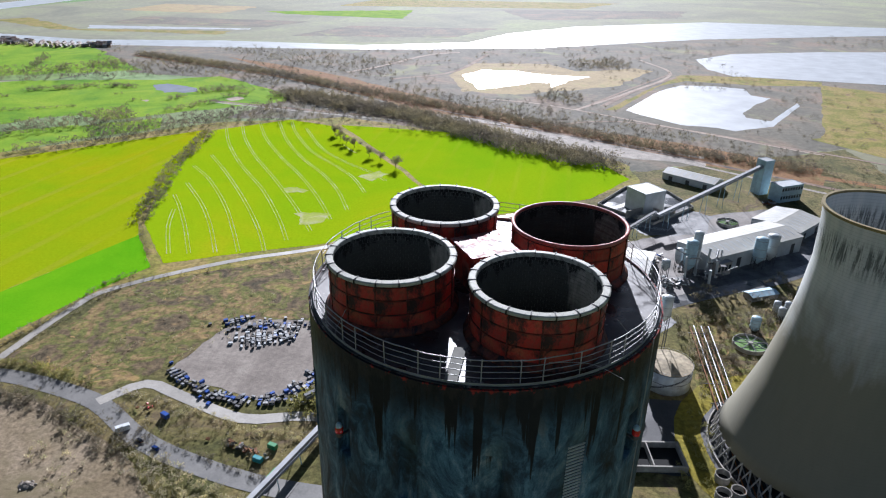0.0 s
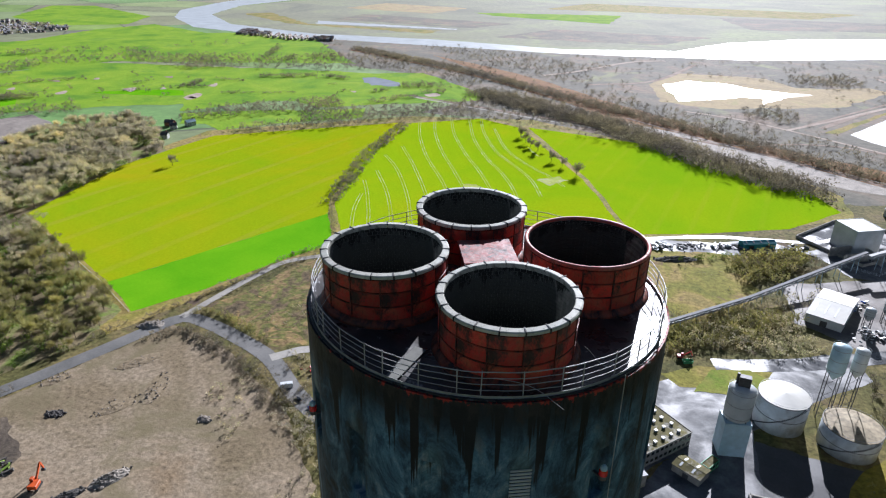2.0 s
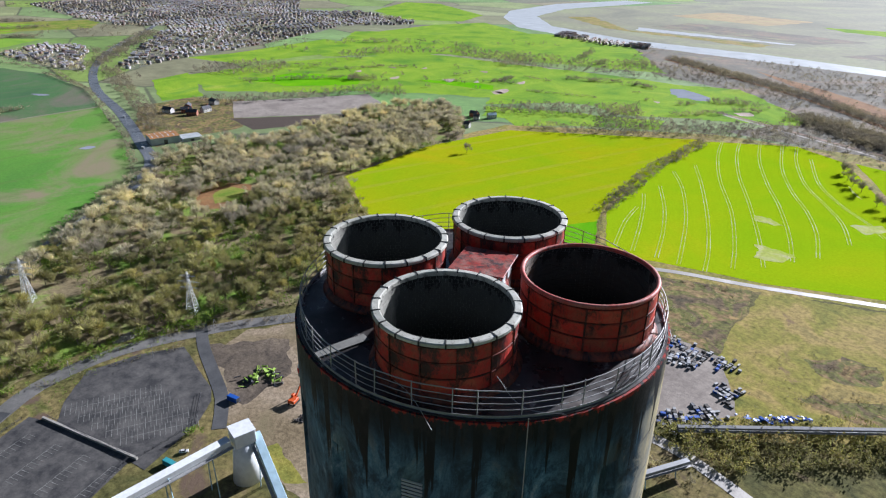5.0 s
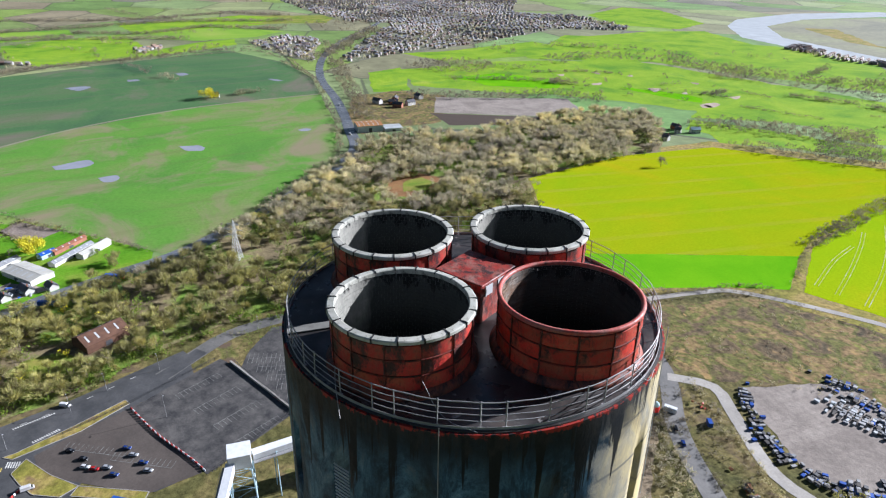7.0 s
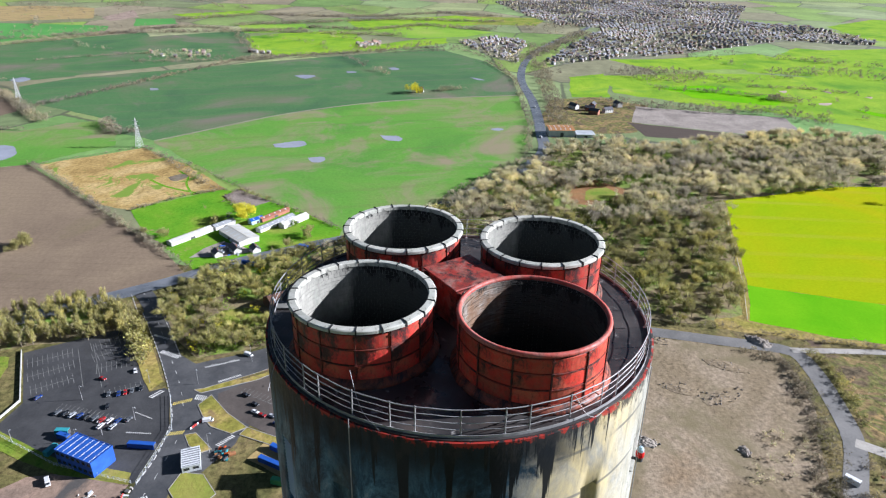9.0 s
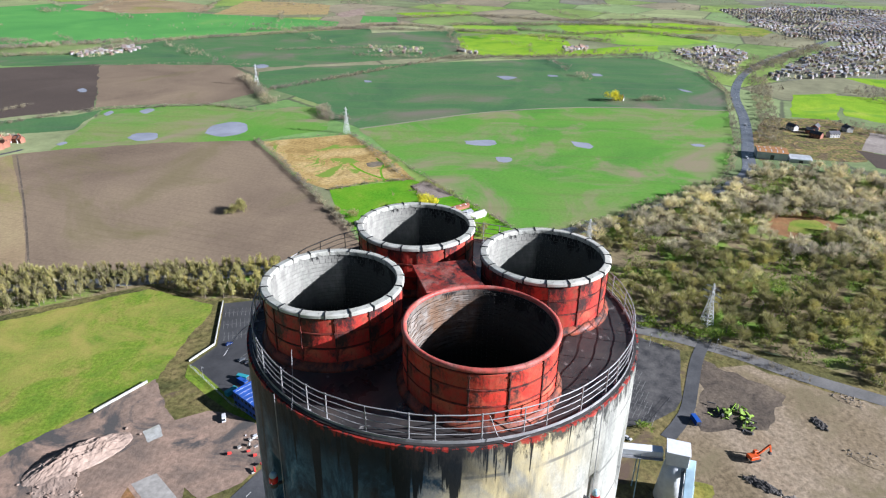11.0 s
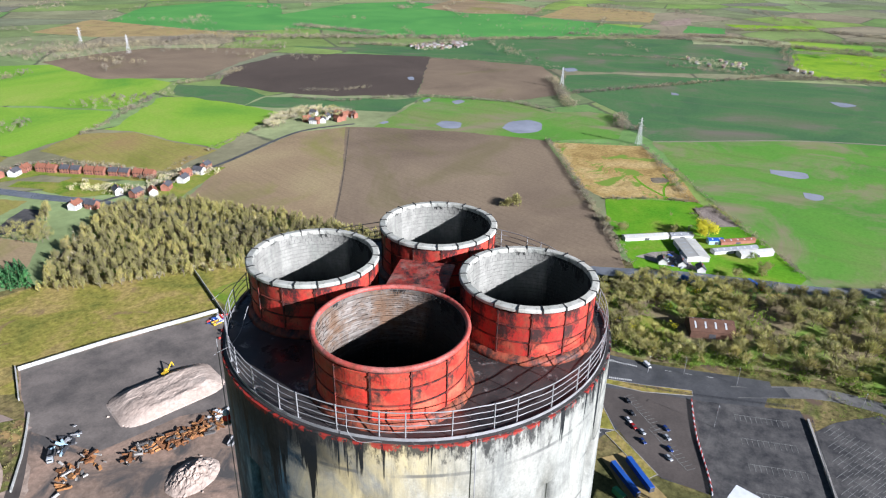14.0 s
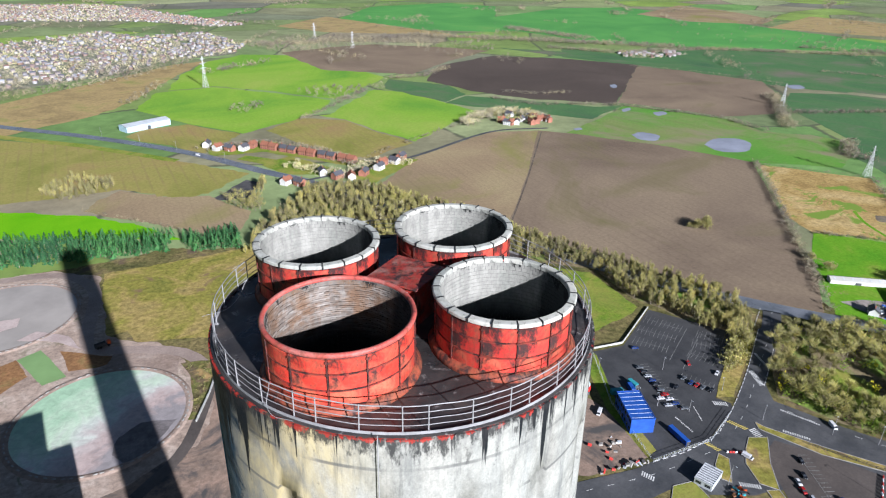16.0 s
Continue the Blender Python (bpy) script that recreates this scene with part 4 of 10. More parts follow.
patch("field_ploughed", [(-242, -498), (-349, -578), (-483, -622), (-542, -597), (-622, -495), (-660, -369), (-552, -272), (-440, -172), (-400, -146), (-371, -190), (-327, -308), (-283, -449)], M_PLOUGH, 0.1, "large bare brown ploughed field", "field", 2)
patch("field_far", [(-947, -1215), (-1456, -601), (-1150, -520), (-1100, -640), (-1044, -875)], M_CLOUDF, 0.1, "far green field dark as under cloud", "field", 6)
patch("field_far", [(-1278, -917), (-1560, -733), (-1798, -341), (-1370, -254), (-1159, -522), (-1141, -822)], M_CLOUDF, 0.09, "far dull green field with hedges", "field", 8)
patch("field_far", [(-2078, -97), (-2176, 359), (-2093, 456), (-1779, 83), (-1824, -52)], M_CROPG, 0.09, "far bright meadow near the town", "field", 8)
patch("field_far", [(-2205, 252), (-2141, 549), (-1936, 461), (-1973, 235)], M_LUSH, 0.095, "far meadow between streets", "field", 8)
patch("field_far", [(-1332, 477), (-1331, 879), (-1214, 773), (-1209, 528)], M_CROPG, 0.1, "meadow at the edge of town", "field", 6)
patch("field_far", [(-1138, 341), (-1170, 417), (-967, 361), (-971, 297)], M_CROPG, 0.106, "bright green paddock by the main road", "field", 4)
patch("grass_olive", [(-10, -450), (-110, -440), (-200, -400), (-240, -340), (-190, -345), (-166, -320), (-61, -352), (6, -362)], M_OLIVE, 0.09, "olive rough grass behind the yard", "grass", 3)
patch("grass_green", [(-240, -345), (-310, -270), (-300, -215), (-222, -205), (-150, -237), (-182, -346)], M_LUSH, 0.1, "green rough grass beside the yard wall", "grass", 3)
patch("scrub_brown", [(-947, 258), (-974, 337), (-908, 398), (-764, 326), (-754, 290), (-759, 253), (-732, 207), (-836, 216)], M_SCRUB, 0.094, "brown scrub ground behind the depot", "scrub", 5)
patch("grass_olive", [(-10, 310), (40, 365), (70, 420), (40, 490), (-30, 462), (-130, 410), (-110, 300), (-80, 240)], M_OLIVE, 0.1, "olive grass and brown weeds by the conveyor", "grass", 4)
patch("scrub_brown", [(-268, 252), (-240, 346), (-134, 405), (-110, 316), (-155, 300), (-181, 245), (-202, 233), (-248, 244)], M_SCRUB, 0.106, "brown and olive scrub beside the yard", "scrub", 4)
for pts in ([(-727, -130), (-738, -96), (-714, -93), (-711, -122)], [(-759, -3), (-753, 19), (-733, 21), (-738, 5)], [(-670, -83), (-673, -66), (-657, -66), (-655, -77)]):
    patch("water_puddle", pts, M_PUDDLE, 0.17, "flood water standing in a pasture", "puddle", 3, smooth=True)

# fields of the far country
for name, pts, mat, z, words in (
    ("field_meadow", [(56, -1083), (-162, -1249), (-250, -1324), (-317, -1341), (-205, -1163), (-121, -1015), (-72, -960), (49, -896)], M_STRAW, 0.13, "pale yellow-green meadow below a housing estate"),
    ("field_far", [(-235, -1201), (-310, -1323), (-404, -1385), (-510, -1319), (-544, -1020), (-496, -972), (-390, -897), (-325, -1003), (-262, -1081), (-186, -1080)], M_FARG, 0.132, "green pasture with a pylon"),
    ("field_far", [(-119, -965), (-169, -1072), (-259, -1072), (-321, -991), (-383, -892), (-361, -854), (-291, -804), (-213, -770), (-168, -846)], M_FARG, 0.134, "bright green pasture with a copse"),
    ("field_far", [(-346, -811), (-474, -931), (-516, -877), (-532, -739), (-526, -710), (-443, -672), (-376, -631), (-365, -681), (-349, -775), (-326, -813)], M_FARG, 0.136, "green pasture beside the village lane"),
    ("field_dull", [(-241, -770), (-301, -811), (-347, -769), (-363, -677), (-371, -626), (-294, -601), (-275, -650), (-255, -697)], M_STUBBLE, 0.138, "dull olive stubble behind the village houses"),
    ("field_dull", [(-82, -825), (-110, -850), (-163, -849), (-210, -770), (-177, -739), (-148, -712)], M_STUBBLE, 0.14, "dull bare field beside a farm"),
    ("field_far", [(-544, -1001), (-599, -905), (-589, -829), (-527, -796), (-494, -929)], M_CLOUDF, 0.142, "small dull green field among dark earth"),
    ("field_brown", [(-482, -1372), (-595, -1398), (-709, -1402), (-828, -1296), (-903, -1188), (-710, -1092), (-600, -1016), (-478, -1136)], M_PLOUGHD, 0.144, "far brown ploughed field"),
    ("field_brown", [(-590, -953), (-699, -1075), (-863, -1125), (-973, -1029), (-1058, -888), (-900, -770), (-749, -658), (-655, -750), (-611, -841)], M_EARTHD, 0.146, "brown earth field coloured dark as under cloud"),
    ("field_brown", [(-1047, -879), (-1087, -790), (-1119, -654), (-1030, -565), (-901, -492), (-818, -522), (-798, -588), (-757, -662), (-900, -770)], M_PLOUGHD, 0.148, "dark red-brown ploughed field with a ditch"),
    ("field_flooded", [(-748, -640), (-785, -578), (-812, -509), (-794, -443), (-835, -401), (-845, -353), (-779, -324), (-729, -308), (-663, -368), (-631, -455), (-566, -567)], M_DARKF, 0.142, "green and brown field with flood pools"),
    ("field_dull", [(-522, -790), (-583, -817), (-647, -740), (-702, -661), (-744, -642), (-648, -607), (-613, -651), (-561, -729)], M_CLOUDF, 0.14, "dull green ground behind a hamlet"),
    ("field_far", [(-1084, -1140), (-1128, -1009), (-1376, -962), (-1566, -780), (-1761, -586), (-1304, -413), (-1288, -552), (-1174, -646), (-1128, -779), (-1069, -898), (-984, -1040)], M_CLOUDF, 0.128, "far hedged green field, cloud shadow in its colour"),
    ("field_far", [(-1381, -1792), (-1822, -1948), (-2088, -1868), (-1955, -1195), (-1920, -888), (-1884, -723), (-1780, -692), (-1598, -826), (-1410, -987), (-1222, -1172), (-1201, -1414), (-1149, -1490)], M_WHEAT, 0.126, "far vivid green winter wheat"),
    ("field_far", [(-1904, -1645), (-2378, -1843), (-2318, -1525), (-2196, -1301), (-2017, -1235), (-1873, -1395)], M_PLOUGH, 0.13, "far pinkish brown earth field"),
    ("field_far", [(-1941, -1166), (-2431, -1312), (-2455, -1114), (-2392, -946), (-2067, -831), (-1999, -996)], M_STRAW, 0.132, "far pale brown stubble field"),
    ("field_far", [(-2090, -817), (-2334, -801), (-2112, -717), (-2000, -757)], M_SAND, 0.134, "small pale earth field"),
    ("field_far", [(-644, -1843), (-876, -2028), (-924, -1815), (-992, -1493), (-1014, -1347), (-901, -1519), (-711, -1658)], M_STRAW, 0.128, "pale far meadow under pylons"),
    ("field_far", [(-871, -1935), (-1169, -2286), (-1546, -2325), (-1623, -2107), (-1125, -1458), (-952, -1604)], M_WHEAT, 0.124, "far green field of winter wheat"),
    ("field_stubble", [(59, -902), (-48, -792), (-130, -677), (-169, -616), (-129, -586), (-97, -571), (-49, -633), (63, -644)], M_STUBBLE, 0.12, "olive and brown striped stubble field"),
    ("field_stubble", [(-10, -587), (-49, -630), (-97, -568), (-131, -502), (-115, -487), (-94, -481), (-66, -517), (-33, -560)], M_PLOUGH, 0.124, "brown ploughed strip beside stubble"),
    ("field_green", [(63, -632), (-18, -571), (-45, -535), (-72, -481), (-24, -508), (64, -564)], M_STRIP, 0.122, "bright green field behind the pines"),
    ("field_bright", [(-1672, -324), (-1743, -243), (-1823, -72), (-1520, -20), (-1618, 75), (-1668, 168), (-1567, 166), (-1451, -6), (-1379, -212), (-1492, -281)], M_CROPG, 0.13, "bright green field beyond the pasture"),
    ("field_far", [(-1480, -685), (-1692, -469), (-1781, -378), (-1470, -287), (-1431, -324), (-1370, -411), (-1286, -606)], M_CLOUDF, 0.132, "dull green field before a farmstead"),
    ("field_far", [(-1922, -390), (-1953, -209), (-1824, -182), (-1766, -259), (-1734, -338)], M_FARG, 0.134, "far green paddock between hedges"),
    ("field_far", [(-1816, -15), (-1910, 172), (-1777, 309), (-1683, 220), (-1658, 78)], M_FARG, 0.13, "far pasture by the town"),
    ("field_far", [(-2128, 106), (-2218, 257), (-2102, 367), (-1984, 278), (-2000, 131)], M_CROPG, 0.132, "far bright paddock"),
    ("field_far", [(-2063, -711), (-2079, -605), (-1942, -559), (-1882, -655)], M_WHEAT, 0.134, "far green strip"),
    ("field_far", [(-2202, -644), (-2351, -415), (-2242, -382), (-2073, -547)], M_CROPG, 0.13, "far yellow-green strip"),
    ("field_far", [(-1950, 1381), (-2171, 1699), (-2042, 1765), (-1620, 1592), (-1518, 1404), (-1657, 1293)], M_CROPG, 0.13, "far bright meadow beyond the streets"),
    ("field_far", [(-1458, 1030), (-1499, 1280), (-1456, 1439), (-1199, 1353), (-1047, 1194), (-1083, 1135), (-1259, 1117)], M_CROPG, 0.134, "far bright meadows by the river bend"),
    ("field_far", [(-1312, 507), (-1365, 691), (-1414, 847), (-1269, 890), (-1226, 767), (-1208, 614), (-1222, 522)], M_CROPG, 0.132, "green meadow at the edge of town"),
):
    patch(name, pts, mat, z, words, "field", 5)
for pts, mat, z, words in (([(-100, -703), (-162, -612), (-141, -598), (-116, -578), (-74, -592)], M_STUBBLE, 0.15, "olive stubble beside the highway"), ([(-73, -589), (-114, -573), (-138, -513), (-115, -476), (-58, -527)], M_PLOUGH, 0.152, "ploughed strip behind the poplars"), ([(-119, -564), (-160, -599), (-170, -581), (-147, -549), (-121, -553)], M_LOTW, 0.16, "dark yard beside roadside trees"), ([(-188, -637), (-226, -653), (-251, -586), (-228, -575), (-201, -593)], M_LUSH, 0.158, "green in the middle of the village"), ([(-247, -561), (-318, -592), (-344, -568), (-323, -556), (-257, -520)], M_LUSH, 0.158, "village gardens beside the lane"), ([(-155, -722), (-225, -731), (-291, -591), (-272, -580), (-207, -682), (-152, -695)], M_LUSH, 0.156, "back gardens of the village row")):
    patch("ground_village", pts, mat, z, words, "grass", 3)
for pts in ([(-674, -444), (-708, -453), (-732, -440), (-728, -417), (-693, -400), (-667, -416)], [(-631, -519), (-652, -523), (-659, -500), (-636, -486), (-622, -499)], [(-752, -591), (-771, -588), (-765, -574), (-742, -572)], [(-727, -626), (-744, -628), (-738, -618), (-719, -614)], [(-588, -580), (-600, -579), (-596, -571), (-585, -572)], [(-1124, -611), (-1147, -602), (-1131, -581), (-1105, -586)], [(-848, -766), (-861, -764), (-843, -745), (-835, -750)], [(-1157, -152), (-1164, -132), (-1151, -113), (-1128, -128)], [(-1234, 15), (-1238, 28), (-1218, 37), (-1209, 24)], [(-1200, -61), (-1198, -45), (-1186, -43), (-1183, -58)], [(-1136, 159), (-1128, 171), (-1110, 182), (-1113, 169)], [(-784, 140), (-788, 151), (-778, 155), (-775, 144)], [(-1053, -366), (-1051, -354), (-1039, -349), (-1037, -360)]):
    patch("water_puddle", pts, M_PUDDLE, 0.19, "flood water standing in a pasture", "puddle", 2, smooth=True)
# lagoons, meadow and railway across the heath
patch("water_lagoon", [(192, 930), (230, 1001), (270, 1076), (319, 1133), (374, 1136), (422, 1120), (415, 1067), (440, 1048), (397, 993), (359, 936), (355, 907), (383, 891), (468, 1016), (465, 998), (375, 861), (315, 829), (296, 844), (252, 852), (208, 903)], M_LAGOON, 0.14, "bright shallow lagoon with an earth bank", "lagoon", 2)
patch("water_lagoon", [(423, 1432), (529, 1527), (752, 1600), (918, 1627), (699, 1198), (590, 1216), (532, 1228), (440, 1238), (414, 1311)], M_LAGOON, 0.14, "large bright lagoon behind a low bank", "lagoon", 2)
patch("lagoon_bank", [(169, 918), (284, 1134), (338, 1177), (454, 1164), (576, 1183), (417, 807), (370, 797), (304, 793), (244, 816), (201, 864)], M_HEATH, 0.112, "brown earth bank round the lagoon", "bank", 4)
patch("lagoon_bank", [(162, 927), (343, 1236), (459, 1237), (585, 1205), (567, 1163), (451, 1154), (338, 1177), (282, 1124), (178, 927)], M_OLIVE, 0.118, "olive grass bank above the lagoon", "bank", 3)
patch("ground_meadow", [(-170, 1187), (-129, 1300), (-7, 1390), (150, 1461), (283, 1376), (315, 1281), (210, 1084), (134, 964), (61, 986), (1, 980), (-69, 977), (-138, 1064)], M_HEATH, 0.112, "brown wet meadow round a shallow pool", "meadow", 8)
patch("ground_meadow", [(-84, 1167), (-50, 1300), (106, 1318), (153, 1242), (274, 1296), (299, 1266), (204, 1106), (118, 1063), (35, 1013), (-54, 1023)], M_STRAW, 0.116, "yellowed grass round a shallow pool", "meadow", 8)
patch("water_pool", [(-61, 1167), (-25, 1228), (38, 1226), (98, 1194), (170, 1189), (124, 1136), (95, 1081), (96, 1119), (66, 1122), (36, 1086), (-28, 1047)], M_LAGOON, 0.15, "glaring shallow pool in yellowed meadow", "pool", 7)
patch("railway_ground", [(-555, 1294), (-394, 1206), (-262, 1118), (-161, 1021), (-6, 896), (70, 836), (230, 758), (362, 677), (337, 618), (214, 689), (67, 773), (-42, 836), (-143, 909), (-255, 1046), (-372, 1137)], M_RUSTE, 0.13, "rust-brown cutting of an old railway", "railway", 5)
patch("railway_ground", [(-80, 870), (33, 822), (164, 744), (242, 707), (234, 674), (155, 689), (32, 736), (-70, 811)], M_RUBBLE, 0.136, "grey stony sidings beside the old railway", "railway", 5)
ribbon("road_bank", [(-16, 976), (60, 955), (118, 920), (198, 863), (303, 788), (385, 730)], 5.0, M_SANDB, 0.21, "pale straight track over the heath")
ribbon("road_bank", [(118, 920), (214, 1054), (327, 1243), (300, 1408)], 6.0, M_SANDB, 0.212, "pale bank path beside the lagoon")
ribbon("road_bank", [(-272, 1162), (-222, 1236), (-150, 1384), (-82, 1442)], 9.0, M_SANDB, 0.214, "pale track across the heath to the river")
patch("golf_course", [(-872, 910), (-757, 947), (-683, 1006), (-549, 1048), (-482, 1087), (-424, 1047), (-359, 974), (-323, 956), (-310, 910), (-358, 872), (-427, 830), (-479, 784), (-514, 818), (-588, 784), (-662, 666)], M_CROPG, 0.142, "bright rolling golf course with dark bushes", "golf course", 6)
patch("field_paddock", [(-654, 656), (-606, 694), (-527, 742), (-488, 692), (-522, 663), (-567, 633), (-617, 613)], M_CROPG, 0.144, "green paddock between thick hedges", "field", 4)
patch("field_far", [(-1239, 1338), (-1045, 1271), (-873, 1212), (-795, 1187), (-816, 1127), (-1024, 1087)], M_CROPG, 0.146, "bright meadow before the river", "field", 4)
patch("water_pond", [(-557, 994), (-540, 1009), (-477, 984), (-464, 959), (-481, 946), (-534, 961)], M_PUDDLE, 0.19, "pale pond on the golf course", "pond", 4)
for pts in ([(-956, 780), (-958, 795), (-945, 785)], [(-916, 676), (-917, 696), (-902, 683), (-904, 670)], [(-724, 742), (-725, 770), (-710, 765), (-702, 739)], [(-748, 818), (-750, 845), (-733, 823)], [(-1007, 662), (-1010, 679), (-991, 666)], [(-795, 765), (-804, 783), (-790, 773)], [(-852, 743), (-840, 761), (-821, 733)], [(-722, 737), (-716, 748), (-702, 742), (-706, 727)], [(-520, 886), (-512, 892), (-508, 880)], [(-403, 913), (-390, 932), (-376, 919), (-388, 904)]):
    patch("bunker", pts, M_SANDB, 0.2, "pale sand bunker on the golf course", "bunker", 1.5, smooth=True)
# lines that the sprayer left in the young crop
M_TRAM = land("crushed_crop", [(0.3, (0.3, 0.39, 0.02)), (0.5, (0.36, 0.41, 0.07)), (0.64, (0.44, 0.44, 0.2)), (0.76, (0.52, 0.5, 0.34))], 0.05, 0.5, 0.3)
for pts in ([(-241, 394), (-265, 443), (-278, 481)], [(-226, 396), (-252, 446), (-279, 493), (-294, 516)], [(-207, 400), (-232, 450), (-261, 499), (-297, 549)], [(-190, 403), (-209, 442), (-238, 497), (-280, 562), (-313, 601)], [(-171, 407), (-189, 446), (-223, 507), (-270, 582), (-310, 640)], [(-160, 428), (-181, 473), (-218, 540), (-267, 613), (-309, 688), (-340, 758)], [(-146, 448), (-175, 502), (-218, 574), (-261, 642), (-298, 711), (-325, 774)], [(-136, 475), (-161, 527), (-196, 588), (-231, 641), (-274, 716), (-306, 787)], [(-126, 497), (-146, 546), (-173, 593), (-204, 636), (-244, 705), (-284, 798)], [(-119, 543), (-140, 586), (-168, 623), (-205, 669), (-245, 744), (-268, 802)], [(-105, 579), (-124, 603), (-159, 635), (-197, 683), (-238, 766)]):
    line = spline(pts, 14.0)
    for off in (-1.3, 1.3):
        side = []
        for i, q in enumerate(line):
            d = (line[min(i + 1, len(line) - 1)] - line[max(i - 1, 0)]).normalized()
            side.append((q.x - d.y * off, q.y + d.x * off))
        ribbon("tramline", side, 0.7, M_TRAM, 0.15, "pale wheel line crushed into young crop", "wheel line", 10.0)
for pts in ([(-203, 541), (-189, 549), (-172, 544), (-178, 533), (-195, 530)], [(-170, 483), (-150, 490), (-137, 485), (-143, 464), (-160, 459)], [(-132, 588), (-116, 606), (-106, 599), (-113, 578)], [(-174, 700), (-164, 685), (-151, 665), (-162, 676)]):
    patch("wet_patch", pts, M_TRAM, 0.156, "pale wet patch where the crop failed", "bare patch", 8)

# bare ground, yards and roads of the site
patch("ground_dirt", [(-312, 113), (-292, 165), (-275, 228), (-252, 226), (-215, 217), (-165, 188), (-120, 150), (-120, 90), (-180, 70), (-245, 70), (-300, 85)], M_DIRT, 0.11, "cleared demolition ground of pale dirt and rubble", "dirt ground", 4)
for pts, mat, words in (([(-312, 90), (-283, 130), (-257, 114), (-249, 83), (-266, 78)], M_DIRTD, "dark patch of cleared dirt by the junction"), ([(-215, 66), (-185, 72), (-180, 80), (-210, 78)], M_OLIVE, "mossy fringe of the cleared ground")):
    patch("ground_smear", pts, mat, 0.118, words, "dirt ground", 7)
for pts in ([(-73, 345), (-64, 364), (-44, 375), (-41, 352), (-56, 337)], [(-66, 303), (-40, 334), (-12, 342), (18, 378), (24, 357), (-32, 304)]):
    patch("scrub_dark", pts, M_SCRUB, 0.112, "dark brown brambles in olive grass", "scrub", 11)
patch("ground_yard", [(-174, 250), (-153, 309), (-107, 312), (-78, 268), (-90, 240), (-116, 230)], M_YARD, 0.12, "pale gravel yard with wheel tracks", "yard", 3)
patch("ground_works", [(-62, -350), (-166, -317), (-149, -241), (-192, -219), (-222, -206), (-170, -150), (-60, -120), (60, -150), (80, -240), (10, -245), (-30, -260), (-48, -300)], M_PINK, 0.106, "reddish worked earth of the gravel yard", "yard", 3)
patch("yard_tarmac", [(-63, -348), (-165, -316), (-150, -243), (-132, -244), (-126, -222), (-116, -158), (-108, -158), (-116, -200), (-118, -232), (-98, -244), (-60, -250), (-45, -290)], M_YARDT, 0.13, "dark tarmac yard inside a concrete wall", "yard", 1)
patch("ground_entrance", [(-345, -157), (-300, -134), (-262, -116), (-232, -108), (-197, -114), (-150, -118), (-110, -132), (-105, -122), (-150, -106), (-180, -99), (-200, -97), (-200, -88), (-218, -76), (-226, -74), (-232, -71), (-214, -42), (-219, -22), (-280, -48), (-296, -20), (-316, -22), (-290, -92), (-286, -110), (-296, -121), (-357, -150)], M_ROAD, 0.135, "worn dark asphalt of the works entrance and junction", "asphalt", 0.6)
patch("ground_earth", [(-205, -162), (-206, -148), (-196, -117), (-163, -124), (-150, -135), (-165, -165), (-190, -180)], M_PINK, 0.125, "brown earth yard behind the site office", "yard", 2)
patch("ground_hardstanding", [(-209, -68), (-219, -62), (-203, -33), (-190, -44)], M_STRAW, 0.15, "straw-coloured worn hardstanding for long trailers", "yard", 1)
patch("car_park_main", [(-304, -210), (-327, -163), (-300, -148), (-262, -128), (-265, -121), (-262, -117.5), (-232, -109.5), (-197, -115), (-211, -155), (-237, -194), (-258, -189)], M_LOT, 0.14, "dark asphalt car park with white bays", "car park")
patch("car_park_brown", [(-258, -92), (-269, -73), (-280, -48), (-218, -22), (-214, -45), (-228, -66), (-240, -83), (-249, -90)], M_LOTB, 0.14, "brown asphalt car park with a few cars", "car park")
patch("car_park_old", [(-278, -51), (-306, -5), (-298, 0), (-243, 24), (-216, -20)], M_LOTW, 0.145, "empty dark car park with faded bays", "car park")
patch("car_park_disused", [(-290, 4), (-308, 12), (-328, 28), (-326, 55), (-318, 77), (-271, 74), (-260, 69), (-247, 56), (-232, 26)], M_LOTW, 0.14, "disused car park greened with moss", "car park", 1)
patch("apron_concrete", [(-36, 208), (-10, 258), (15, 290), (60, 322), (101, 353), (117, 350), (123, 335), (90, 300), (60, 262), (20, 225), (0, 196)], M_WET, 0.12, "wet pale concrete apron shining in the sun", "apron", 2)
patch("grass_bank", [(13, 296), (33, 311), (72, 321), (63, 301), (48, 293), (22, 287)], M_OLIVE, 0.136, "olive and brown weedy bank between concrete lanes", "grass", 2)
patch("apron_concrete", [(20, 225), (60, 262), (62, 215), (40, 190), (10, 196)], M_WET, 0.125, "wet pale concrete yard between buildings", "apron", 2)
patch("apron_concrete", [(40, 500), (-20, 480), (-10, 462), (50, 478), (100, 505), (150, 560), (200, 520), (180, 480), (130, 470), (110, 500), (70, 520)], M_WET, 0.12, "wet gravel loading yard", "apron", 4)
patch("apron_concrete", [(130, 395), (160, 375), (260, 430), (330, 500), (310, 520), (240, 455)], M_WET, 0.12, "wet concrete lane along the works", "apron", 3)
patch("ground_works_yard", [(80, 440), (88, 385), (130, 362), (210, 398), (300, 470), (322, 520), (250, 545), (190, 520), (140, 470)], M_YARDT, 0.108, "damp grey paving round the works sheds", "yard", 3)
patch("ground_bund", [(99, 536), (133, 587), (171, 581), (186, 539), (141, 495)], M_WETD, 0.114, "wet grey paving inside a low wall", "yard", 0.5)
